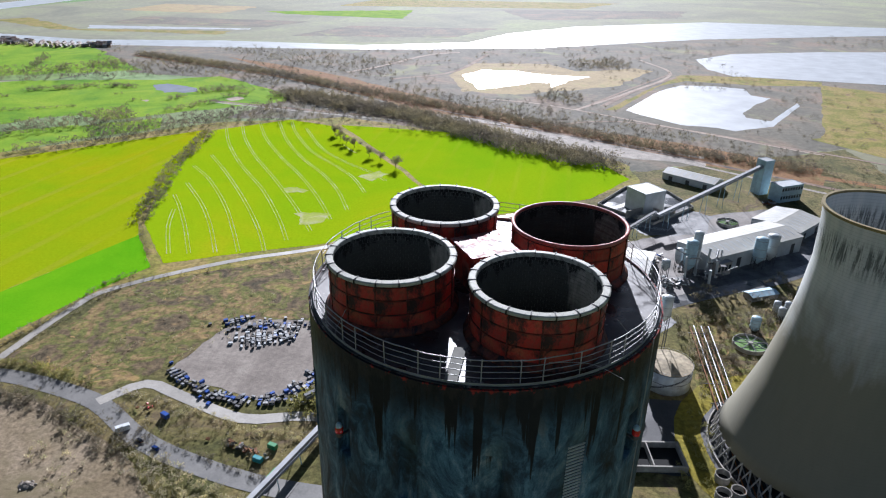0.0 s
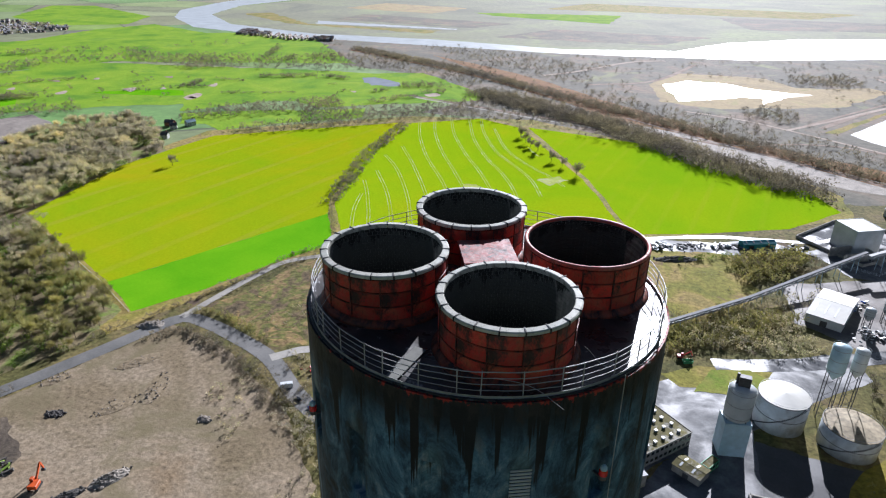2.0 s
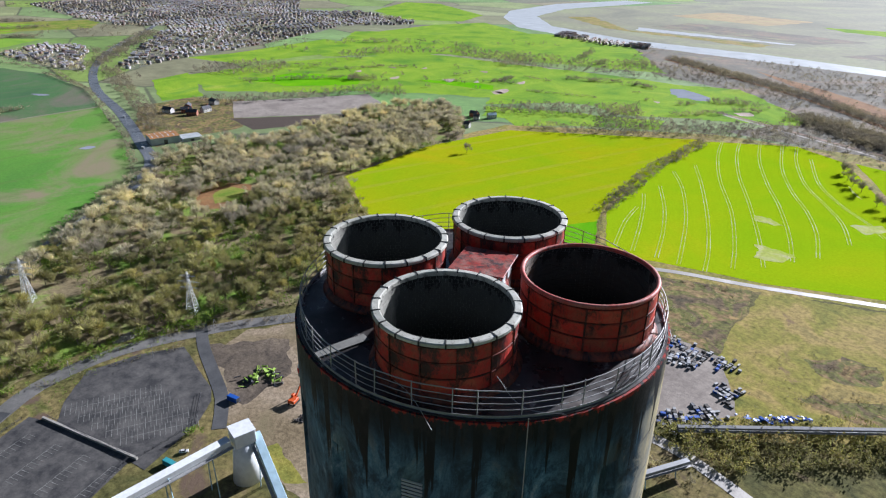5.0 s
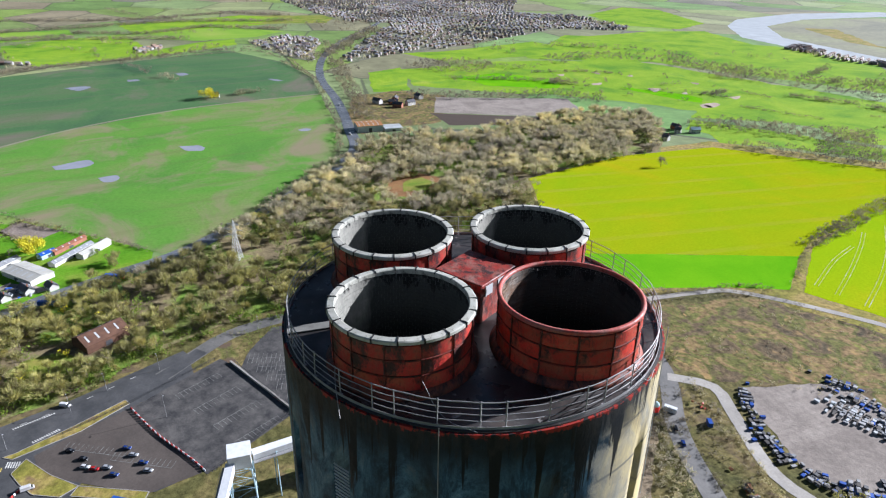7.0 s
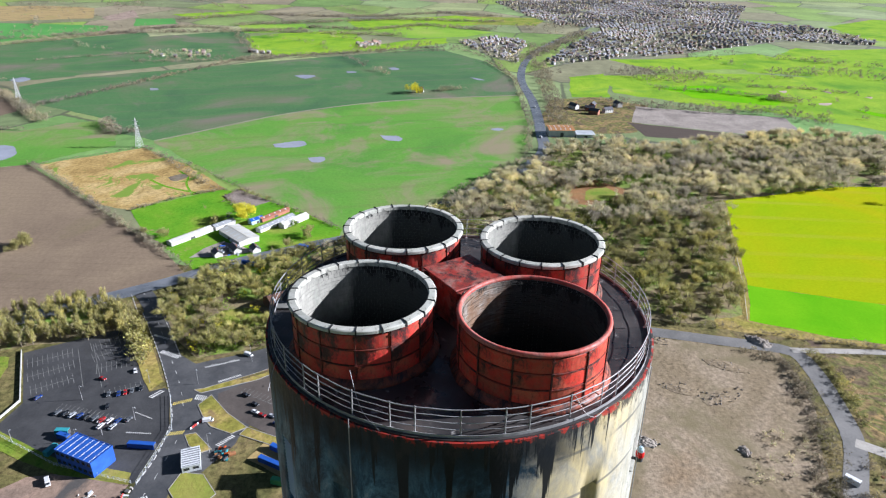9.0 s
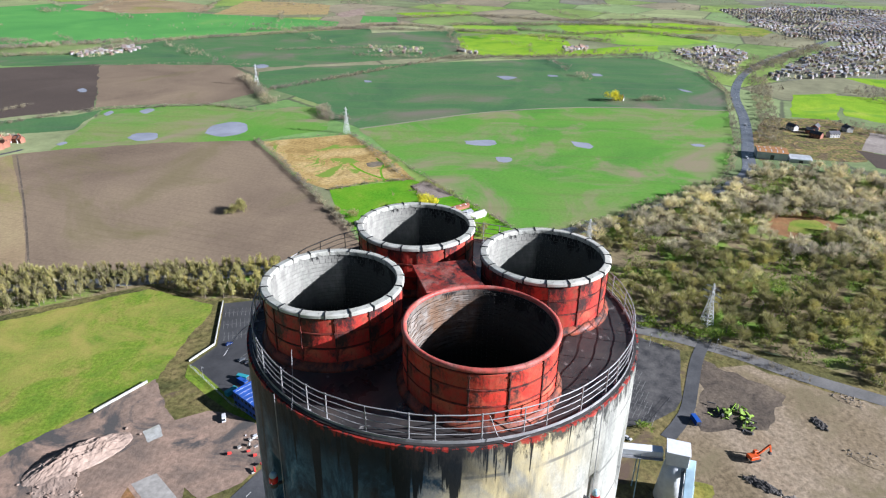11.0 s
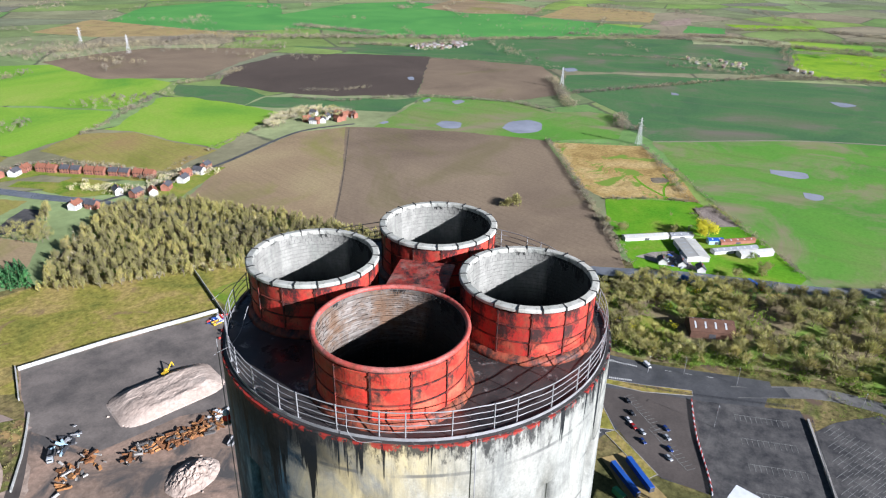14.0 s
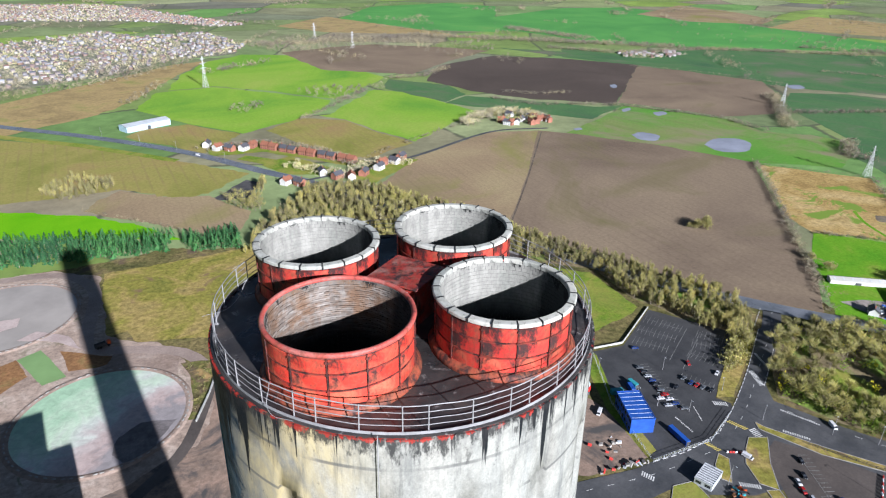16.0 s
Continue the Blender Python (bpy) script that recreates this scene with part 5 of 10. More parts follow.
patch("ground_thicket", [(112, 250), (136, 350), (170, 345), (205, 372), (215, 330), (185, 290), (150, 285), (128, 258)], M_SCRUB, 0.113, "brown thicket ground by the cooling tower", "scrub", 4)
patch("grass_moss", [(158.6 + r * math.cos(radians(a)), 217.4 + r * math.sin(radians(a))) for r, way in ((50, range(95, 216, 10)), (64, range(215, 94, -10))) for a in way], M_MOSS, 0.116, "yellow moss round the foot of the cooling tower", "moss", 2)
ribbon("road_lane_wet", [(40, 316), (66, 326), (100, 343), (122, 357), (160, 378), (210, 402), (260, 436)], 12.0, M_WETD, 0.15, "wet works lane shining in the sun")
patch("ground_dark", [(60, 200), (62, 255), (130, 255), (130, 200)], M_LOT, 0.115, "dark wet ground behind the storage tanks", "ground", 3)
RIM = [(-322, 108), (-307, 141), (-292, 184), (-280, 220), (-272, 237), (-256, 238), (-228, 232), (-195, 221), (-163, 199), (-133, 186), (-92, 175), (-40, 170)]
ribbon("road_site", [(-300, -36), (-318, -14), (-330, 4), (-337, 36), (-334, 66), *RIM], 10.5, M_ROADP, 0.18, "pale asphalt site road with grassy verges")
ribbon("road_inner", [(-264, -110), (-273, -90), (-283, -66), (-300, -36), (-318, -14)], 8.5, M_ROAD, 0.182, "worn asphalt site road beside the car park")
ribbon("road_branch", [(-196, 222), (-179, 239), (-156, 231), (-118, 217), (-83, 222), (-30, 215)], 7.0, M_TRACK, 0.19, "pale gravel track round the yard")
ribbon("road_track", [(-274, 237), (-265, 307), (-252, 338), (-192, 385), (-133, 415), (-31, 474), (38, 510), (110, 530), (140, 560)], 5.5, M_TRACK, 0.19, "pale gravel track along the fields")
ribbon("road_access", [(-372, -165), (-352, -153), (-307, -132), (-268, -114), (-248, -107), (-225, -103.5), (-192, -108), (-156, -118), (-110, -130)], 11.0, M_ROAD, 0.2, "dark asphalt works road with white markings")
ribbon("road_spur", [(-278, -118), (-284, -102), (-292, -78), (-306, -48), (-318, -22)], 9.0, M_ROAD, 0.19, "dark asphalt road beside a car park")
ribbon("road_main", [(-300, -330), (-335, -245), (-364, -191), (-383, -158), (-416, -108), (-440, -60), (-470, -5), (-560, 90), (-664, 176), (-771, 202), (-936, 229), (-1119, 249), (-1323, 303), (-1547, 402), (-1789, 548), (-2135, 736)], 14.0, M_ROADB, 0.2, "grey main road between fields to the town")
ribbon("road_highway", [(160, -1100), (40, -953), (-49, -846), (-132, -724), (-185, -612), (-209, -566), (-240, -480), (-300, -330)], 13.0, M_ROADB, 0.2, "dual carriageway with grass verges")
ribbon("road_lane", [(-209, -566), (-274, -570), (-352, -583), (-483, -622), (-560, -600)], 5.0, M_ROAD, 0.21, "narrow lane past the village")
ribbon("road_cut", [(-336, 95), (-310, 86), (-283, 80), (-258, 74), (-237, 63)], 7.0, M_ROAD, 0.195, "patched asphalt lane by the car park")
ribbon("railway_bed", [(-733, 1272), (-408, 1117), (-171, 953), (33, 825), (217, 702), (349, 645), (520, 560)], 12.0, M_RUSTE, 0.155, "rust-brown railway embankment across the heath", "railway")
ribbon("road_bank", [(-87, 896), (-20, 852), (47, 813), (182, 857), (388, 737), (520, 640)], 5.0, M_SAND, 0.2, "pale service track over the heath")
ribbon("road_bank", [(123, 925), (220, 1080), (323, 1237)], 5.0, M_SAND, 0.2, "pale path between the lagoons")
patch("field_ploughed", [(-541, -597), (-622, -495), (-660, -369), (-552, -272), (-440, -172), (-400, -146), (-371, -190), (-327, -308), (-309, -366), (-410, -462)], M_PLOUGHD, 0.112, "dark half of the ploughed field beyond a ditch", "field", 1)
ribbon("ditch", [(-541, -590), (-410, -460), (-308, -363)], 1.6, M_DIRTD, 0.13, "thin dark ditch across the ploughed field", "ditch")
ribbon("field_track", [(-985, 216), (-968, 90), (-937, -20), (-871, -135), (-774, -238), (-746, -268)], 5.0, M_MARSH, 0.14, "dull grassy track across the pasture")
ribbon("road_bank", [(-181, 1110), (-80, 1200), (-20, 1420)], 9.0, M_SAND, 0.2, "pale track over the heath")
ribbon("road_bank", [(160, 950), (240, 1090), (330, 1210)], 8.0, M_SAND, 0.2, "pale bank path beside the lagoon")
for k, (w, zz) in enumerate(((7, 0.17), (5, 0.18))):
    ribbon("railway_bed", [(-420 + 12 * k, 900 - 10 * k), (-200 + 8 * k, 850 - 14 * k), (50, 800 - 16 * k), (300, 640 - 24 * k), (520, 480 - 30 * k)], w, M_RUBBLE if k else M_PINK, zz, "rusty brown railway bed", "railway")

# ---- the chimney ----
DECK, TOP_R, FOOT_R = 200.0, 9.1, 11.2
chimney = thing("chimney", pose(0, 0, 0), "tall stained concrete chimney with four red flues on top", "chimney")


def shell_r(z):
    return TOP_R + (FOOT_R - TOP_R) * (DECK - z) / DECK


NICHES = [(-131, 2.6), (-107, 3.6), (-85, 3.6), (-61, 3.2), (-35, 2.6), (-6, 3.6), (30, 3.6), (57, 2.6), (76, 3.6), (98, 3.6), (122, 3.6), (148, 2.6), (170, 3.6), (-155, 3.6)]
# the wall is turned in narrow strips so that the niches are true recesses
bm = bmesh.new()
N_SIDE = 180
cuts = [0.0, 60.0, 120.0, 170.0, 188.0, 191.0, 193.0, 193.9, 196.6, 198.0, 199.2, 199.6, 199.98, 200.02]
outs = [0, 0, 0, 0, 0, 0, 0, 0, 0, 0, 0, 0, 0, -0.55]
grid = []
for i in range(N_SIDE):
    a = 2 * math.pi * i / N_SIDE
    grid.append([bm.verts.new(((shell_r(z) + o) * math.cos(a), (shell_r(z) + o) * math.sin(a), z)) for z, o in zip(cuts, outs)])
holes = set()
for deg, tall in NICHES:
    c = int(round((deg % 360) / 2))
    for i in (c - 2, c - 1, c):
        for j in ((7,) if tall < 3 else (6, 7)):
            holes.add((i % N_SIDE, j))
pulled = []
for i in range(N_SIDE):
    for j in range(len(cuts) - 1):
        k = (i + 1) % N_SIDE
        f = bm.faces.new((grid[i][j], grid[k][j], grid[k][j + 1], grid[i][j + 1]))
        f.smooth = j < 10
        if (i, j) in holes:
            pulled.append(f)
got = bmesh.ops.extrude_face_region(bm, geom=pulled)
for v in [g for g in got["geom"] if isinstance(g, bmesh.types.BMVert)]:
    r = math.hypot(v.co.x, v.co.y)
    v.co.x *= (r - 0.3) / r
    v.co.y *= (r - 0.3) / r
bmesh.ops.delete(bm, geom=pulled, context="FACES")
part("shell", bm, M_SHELL, chimney, "pale concrete wall with soot runs and a shade-painted flank")
bm = bmesh.new()
loops = [(0, 0, 9.0, 120)] + [(x, y, 3.02, 48) for x, y in ((-2.47, 4.48), (-4.48, -2.47), (4.49, 2.49), (2.46, -4.49))]
edges = []
for cx, cy, r, count in loops:
    vs = [bm.verts.new((cx + r * math.cos(2 * math.pi * i / count), cy + r * math.sin(2 * math.pi * i / count), DECK + 0.03)) for i in range(count)]
    edges += [bm.edges.new((vs[i], vs[(i + 1) % count])) for i in range(count)]
bmesh.ops.triangle_fill(bm, use_beauty=True, use_dissolve=False, edges=edges)
for f in bm.faces:
    f.normal_update()
up = [f for f in bm.faces]
got = bmesh.ops.extrude_face_region(bm, geom=up)
bmesh.ops.translate(bm, verts=[g for g in got["geom"] if isinstance(g, bmesh.types.BMVert)], vec=(0, 0, -0.25))
part("deck", bm, M_DECK, chimney, "sooty wet roof deck")
# louvre and warning lamps in the niches
for deg, tall in NICHES:
    a = radians(2 * round((deg % 360) / 2) - 1)
    r = shell_r(195)
    at = pose(r * math.cos(a), r * math.sin(a), 195.2, 0, 0, math.degrees(a))
    if deg == -61:
        slats = bmesh.new()
        for i in range(18):
            add_box(slats, -0.1, 0, -2.0 + i * 0.19, 0.06, 0.92, 0.16, ry=30)
        ob = part("louvre", slats, M_CLAD, chimney, "pale metal louvre")
        ob.matrix_basis = at
    if tall < 3:
        lamp = part("warning_lamp", add_cone(box(-0.05, 0, -0.05, 0.5, 0.12, 0.08), 0.25, 0, -0.05, 0.18, 0.17, 0.17, 16), M_STEELD, chimney, "aircraft warning lamp on a bracket")
        lamp.matrix_basis = at
        lens = lathe(bmesh.new(), [(0.01, 0.19), (0.19, 0.19), (0.2, 0.36), (0.17, 0.48), (0.01, 0.5)], 16)
        bmesh.ops.translate(lens, verts=lens.verts, vec=(0.25, 0, 0))
        part("lens", lens, plain("red_lamp_glass", (0.6, 0.02, 0.02), 0.15, 0, 0.1, 3) if deg == -131 else bpy.data.materials["red_lamp_glass"], lamp, "red lamp lens")
        dome = lathe(bmesh.new(), [(0.01, 0.5), (0.16, 0.49), (0.15, 0.6), (0.08, 0.7), (0.01, 0.72)], 16)
        bmesh.ops.translate(dome, verts=dome.verts, vec=(0.25, 0, 0))
        part("dome", dome, M_TEALP, lamp, "pale lamp dome")

# guard rail in thirteen sections, each with a pair of posts and one between
RAIL_R = 8.78
post_bm = bmesh.new()
add_rod(post_bm, (0, 0, DECK), (0, 0, 201.26), 0.026, 6)
add_box(post_bm, 0, 0, DECK + 0.02, 0.16, 0.16, 0.04)
first = None
for s in range(13):
    for off in (4.2, 10.4, 21.4):
        a = radians(s * 360 / 13 + off)
        if first is None:
            first = part("rail_post", post_bm, M_GALV, chimney, "galvanised rail post")
            ob = first
        else:
            ob = new("rail_post", first.data)
            ob.parent = chimney
        lean = 2.0 * noise.noise(Vector((s * 3.1, off, 0)))
        ob.matrix_basis = pose(RAIL_R * math.cos(a), RAIL_R * math.sin(a), 0, 0, 0, math.degrees(a)) @ Matrix.Translation((0, 0, DECK)) @ pose(0, 0, 0, lean, lean, 0) @ Matrix.Translation((0, 0, -DECK))
for z, r in ((201.25, 0.025), (200.96, 0.018), (200.67, 0.018), (200.38, 0.018)):
    bm = bmesh.new()
    ring = []
    for i in range(130):
        a = 2 * math.pi * i / 130
        sag = -0.03 * abs(math.sin(a * 13)) + 0.03 * noise.noise(Vector((math.cos(a) * 3, math.sin(a) * 3, z)))
        rr = RAIL_R + 0.05 * noise.noise(Vector((math.cos(a) * 2, math.sin(a) * 2, z * 0.1)))
        ring.append([bm.verts.new(((rr + r * math.cos(q)) * math.cos(a), (rr + r * math.cos(q)) * math.sin(a), z + sag + r * math.sin(q))) for q in (0.6, 1.9, 3.1, 4.4, 5.6)])
    for i in range(130):
        p, q = ring[i], ring[(i + 1) % 130]
        for j in range(5):
            bm.faces.new((p[j], q[j], q[(j + 1) % 5], p[(j + 1) % 5]))
    part("rail", bm, M_GALV, chimney, "galvanised guard rail", True)
part("toe_plate", lathe(bmesh.new(), [(8.86, 200.0), (8.875, 200.0), (8.875, 200.16), (8.86, 200.16)], 96), M_GALV, chimney, "galvanised toe plate")

# the roofed box between the flues
hut = part("roof_box", box(-0.05, 0.15, 201.0, 2.3, 2.3, 2.2, 28), M_REDS, chimney, "red sheet-metal box between the flues")
part("roof_sheet", box(-0.05, 0.15, 202.16, 2.75, 2.75, 0.09, 28, bevel=0.03), M_REDS, hut, "flaking red roof sheet")
a = radians(28)
for k in (-1, 1):
    part("vent", box(-0.05 + math.cos(a) * 1.16 - math.sin(a) * 0.5 * k, 0.15 + math.sin(a) * 1.16 + math.cos(a) * 0.5 * k, 201.6, 0.06, 0.55, 0.5, 28), M_CLAD, hut, "pale vent grille")

# a plank, cables and a conduit on the deck
plank = tagged(link_mesh("plank", box(-1.0, -7.55, DECK + 0.1, 0.55, 2.5, 0.06, -6, bevel=0.01), M_MORTAR), "pale timber plank lying on the deck", "plank")
for k, (a0, b0, c0) in enumerate((((2.9, -7.6, 200.5), (4.6, -8.0, 200.8), (5.9, -8.2, 200.3)), ((6.0, -5.0, 201.2), (7.0, -4.6, 200.2), (8.6, -3.9, 200.4)), ((7.9, 3.4, 201.0), (8.2, 4.0, 200.2), (7.6, 4.9, 200.1)), ((-6.2, -4.9, 201.0), (-6.6, -5.6, 200.2), (-6.4, -6.4, 200.4)))):
    cu = bpy.data.curves.new("cable", "CURVE")
    cu.dimensions, cu.bevel_depth, cu.bevel_resolution = "3D", 0.012, 1
    sp = cu.splines.new("BEZIER")
    sp.bezier_points.add(2)
    for bp, co in zip(sp.bezier_points, (a0, b0, c0)):
        bp.co, bp.handle_left_type, bp.handle_right_type = co, "AUTO", "AUTO"
    cu.materials.append(M_GALV)
    ob = new("cable", cu)
    ob.parent = chimney
for deg in (-33, 54):
    a = radians(deg)
    bm = add_rod(bmesh.new(), (9.24 * math.cos(a), 9.24 * math.sin(a), 200.3), (9.42 * math.cos(a), 9.42 * math.sin(a), 190 if deg > 0 else 186), 0.02, 6)
    part("conduit", bm, M_GALV, chimney, "thin metal conduit down the wall")


# ---- the flues ----
PANELS, CAPS = 13, 19
H_TOP = 2.5


def rounded(me):
    """Bricks cut to the curve of the flue: their faces follow its round."""
    me.polygons.foreach_set("use_smooth", [True] * len(me.polygons))
    me.normals_split_custom_set_from_vertices([Vector((-v.co.x, -v.co.y, 0)).normalized() for v in me.vertices])


def flue(x, y, turn, capped, mat_panel, mat_inside, label):
    at = pose(x, y, DECK, 0, 0, turn)
    R_BODY, R_IN = (3.0, 2.84) if capped else (3.08, 2.96)
    top = thing("flue", at, label, "flue", "flues on the chimney")
    body = part("casing", lathe(bmesh.new(), [(R_IN + 0.07, -0.25), (R_BODY, -0.25), (R_BODY, H_TOP), (R_IN + 0.07, H_TOP)], 78), M_RIB, top, "sooty steel casing", True)
    step = 360 / PANELS
    shapes = {}
    for row, (z0, z1) in enumerate(((0.32, 0.98), (1.05, 1.71), (1.78, 2.42))):
        for c in range(PANELS):
            if row not in shapes:
                bm = lathe(bmesh.new(), [(R_BODY - 0.02, z0), (R_BODY + 0.035, z0 + 0.02), (R_BODY + 0.035, z1 - 0.02), (R_BODY - 0.02, z1)], 6, True, 0.8, step - 0.8)
                ob = part("panel", bm, mat_panel, body)
                shapes[row] = ob.data
            else:
                ob = new("panel", shapes[row])
                ob.parent = body
            ob.matrix_basis = pose(0, 0, 0.004 * noise.noise(Vector((x, c, row))), 0, 0, c * step)
    rib = None
    for c in range(PANELS):
        if rib is None:
            bm = add_box(bmesh.new(), R_BODY + 0.04, 0, 1.25, 0.08, 0.05, 2.4)
            for zz in (0.35, 1.0, 1.75, 2.3):
                add_box(bm, R_BODY + 0.07, 0, zz, 0.05, 0.12, 0.09)
            ob = rib = part("rib", bm, M_RIB, top, "sooty steel rib")
        else:
            ob = new("rib", rib.data)
            ob.parent = top
        ob.matrix_basis = pose(0, 0, 0, 0, 0, c * step)
    for zz in (1.015, 1.745):
        part("hoop", lathe(bmesh.new(), [(R_BODY, zz - 0.035), (R_BODY + 0.06, zz - 0.022), (R_BODY + 0.06, zz + 0.022), (R_BODY, zz + 0.035)], 78), M_RIB, top, "sooty steel hoop")
    part("skirt", lathe(bmesh.new(), [(R_BODY - 0.02, 0.34), (R_BODY + 0.06, 0.36), (R_BODY + 0.22, 0.16), (R_BODY + 0.34, 0.0), (R_BODY - 0.02, 0.0)], 78), M_SKIRT, top, "flared rusty red skirt at the deck", True)
    if capped:
        st = 360 / CAPS
        seg = clip = None
        for c in range(CAPS):
            if seg is None:
                bm = lathe(bmesh.new(), [(2.8, 2.5), (3.1, 2.5), (3.15, 2.54), (3.15, 2.66), (3.1, 2.7), (2.84, 2.72), (2.8, 2.68)], 5, True, 0.35, st - 0.35)
                ob = seg = part("cap_stone", bm, M_CAP, top, "grey-white cap segment")
                bm = add_box(bmesh.new(), 2.98, 0, 2.7, 0.38, 0.05, 0.075)
                add_box(bm, 3.15, 0, 2.6, 0.05, 0.07, 0.22)
                ob2 = clip = part("cap_joint", bm, M_CLIP, top, "black joint strip")
            else:
                ob, ob2 = new("cap_stone", seg.data), new("cap_joint", clip.data)
                ob.parent = ob2.parent = top
            lift = 0.012 * noise.noise(Vector((x * 3, c * 1.7, 0)))
            ob.matrix_basis = pose(0, 0, lift, 0, 0, c * st)
            ob2.matrix_basis = pose(0, 0, lift, 0, 0, c * st)
    else:
        prof = [(3.07 + 0.11 * math.cos(q), 2.58 + 0.11 * math.sin(q)) for q in np.linspace(0, 2 * math.pi, 11)[:-1]]
        part("lip", lathe(bmesh.new(), prof, 78), M_LIP, top, "rolled faded red lip", True)
    # lining: dark mortar drum with proud bricks
    deep = -9.0
    drum = part("lining", lathe(bmesh.new(), [(R_IN + 0.004, deep), (R_IN + 0.06, deep), (R_IN + 0.06, 2.5), (R_IN + 0.004, 2.5)], 78), M_MORTAR, top, "brick lining of the flue", True)
    # a black disc stands in for the dark of the deeper flue
    part("floor_soot", lathe(bmesh.new(), [(0.01, deep), (R_IN, deep), (R_IN, deep + 0.1), (0.01, deep + 0.1)], 40), M_BLACK, top, "black disc for the darkness far down the flue")
    course, wide = (0.2, 62) if capped else (0.1, 40)
    rng = np.random.default_rng(int(abs(x * 100)))
    verts, faces = [], []
    for k in range(36 if capped else 70):
        z1 = 2.5 - k * course
        for i in range(wide):
            if k < 2:
                continue
            a0 = 2 * math.pi * (i + 0.5 * (k % 2)) / wide + 0.0015
            a1 = a0 + 2 * math.pi / wide - 0.003
            zz0, zz1 = z1 - course + 0.009, z1
            ins = R_IN - 0.004 - (0.03 if not capped else 0.003) * rng.random()
            s = len(verts)
            for rr in (R_IN + 0.02, ins):
                verts += [(rr * math.cos(a0), rr * math.sin(a0), zz0), (rr * math.cos(a1), rr * math.sin(a1), zz0), (rr * math.cos(a1), rr * math.sin(a1), zz1), (rr * math.cos(a0), rr * math.sin(a0), zz1)]
            faces += [(s + 7, s + 6, s + 5, s + 4), (s, s + 1, s + 5, s + 4), (s + 1, s + 2, s + 6, s + 5), (s + 2, s + 3, s + 7, s + 6), (s + 3, s, s + 4, s + 7)]
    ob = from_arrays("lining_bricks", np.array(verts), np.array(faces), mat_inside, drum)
    rounded(ob.data)
    tagged(ob, kind="stuff")
    one = lathe(bmesh.new(), [(R_IN - 0.006, 0.012), (R_IN + 0.02, 0.012), (R_IN + 0.02, course), (R_IN - 0.006, course)], 1, True, 0.25, 360 / wide - 0.25)
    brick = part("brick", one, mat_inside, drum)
    rounded(brick.data)
    for k in range(2):
        for i in range(wide):
            ob = brick if (k, i) == (0, 0) else new("brick", brick.data)
            ob.parent = drum
            ob.matrix_basis = pose(0, 0, 2.5 - (k + 1) * course, 0, 0, (i + 0.5 * (k % 2)) * 360 / wide)
    return top


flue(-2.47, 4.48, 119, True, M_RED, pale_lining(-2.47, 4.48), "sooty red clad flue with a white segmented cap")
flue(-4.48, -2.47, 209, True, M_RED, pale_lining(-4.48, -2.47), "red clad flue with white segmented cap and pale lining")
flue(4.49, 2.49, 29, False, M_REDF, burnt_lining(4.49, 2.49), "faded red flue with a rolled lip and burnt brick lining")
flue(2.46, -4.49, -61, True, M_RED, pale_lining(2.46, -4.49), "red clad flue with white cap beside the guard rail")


# ---- cooling tower ----
tower = thing("cooling_tower", pose(158.6, 217.4, 0), "huge grey concrete cooling tower with a waisted shell", "cooling tower")
prof = [(43.8, 8), (39.3, 20.4), (32.6, 42.2), (28.5, 61.9), (25.7, 80.1), (24.2, 99.8), (24.8, 114), (25.6, 123), (25.9, 124)]
outer = []
for (r0, z0), (r1, z1) in zip(prof, prof[1:]):
    outer += [(r0 + (r1 - r0) * t, z0 + (z1 - z0) * t) for t in (0, 0.5)]
outer.append(prof[-1])
inner = [(r - 0.7, z) for r, z in outer[::-1]]
part("shell", lathe(bmesh.new(), outer + inner, 120), M_TOWER, tower, "streaked concrete hyperbolic shell", True)
part("rim", lathe(bmesh.new(), [(25.0, 123.4), (26.3, 123.4), (26.3, 124.5), (25.0, 124.5)], 120), plain("mossy_rim", (0.25, 0.2, 0.09), 0.9, 0, 0.3, 0.4), tower, "mossy rim of the shell")
leg = None
for i in range(56):
    if leg is None:
        bm = add_rod(bmesh.new(), (46.5, 0, 0), (43.5 * math.cos(0.056), 43.5 * math.sin(0.056), 8.6), 0.4, 6)
        add_rod(bm, (46.5, 0, 0), (43.5 * math.cos(0.056), -43.5 * math.sin(0.056), 8.6), 0.4, 6)
        ob = leg = part("leg_pair", bm, M_CONC, tower, "pair of raking concrete legs")
    else:
        ob = new("leg_pair", leg.data)
        ob.parent = tower
    ob.matrix_basis = pose(0, 0, 0, 0, 0, i * 360 / 56)
part("basin_wall", lathe(bmesh.new(), [(47.6, 0), (48.2, 0), (48.2, 1.6), (47.6, 1.6)], 90), M_CONC, tower, "low concrete basin wall")
part("basin", lathe(bmesh.new(), [(0.1, 0.2), (47.5, 0.2), (47.5, 0.4), (0.1, 0.4)], 60), M_LOT, tower, "dark basin floor")


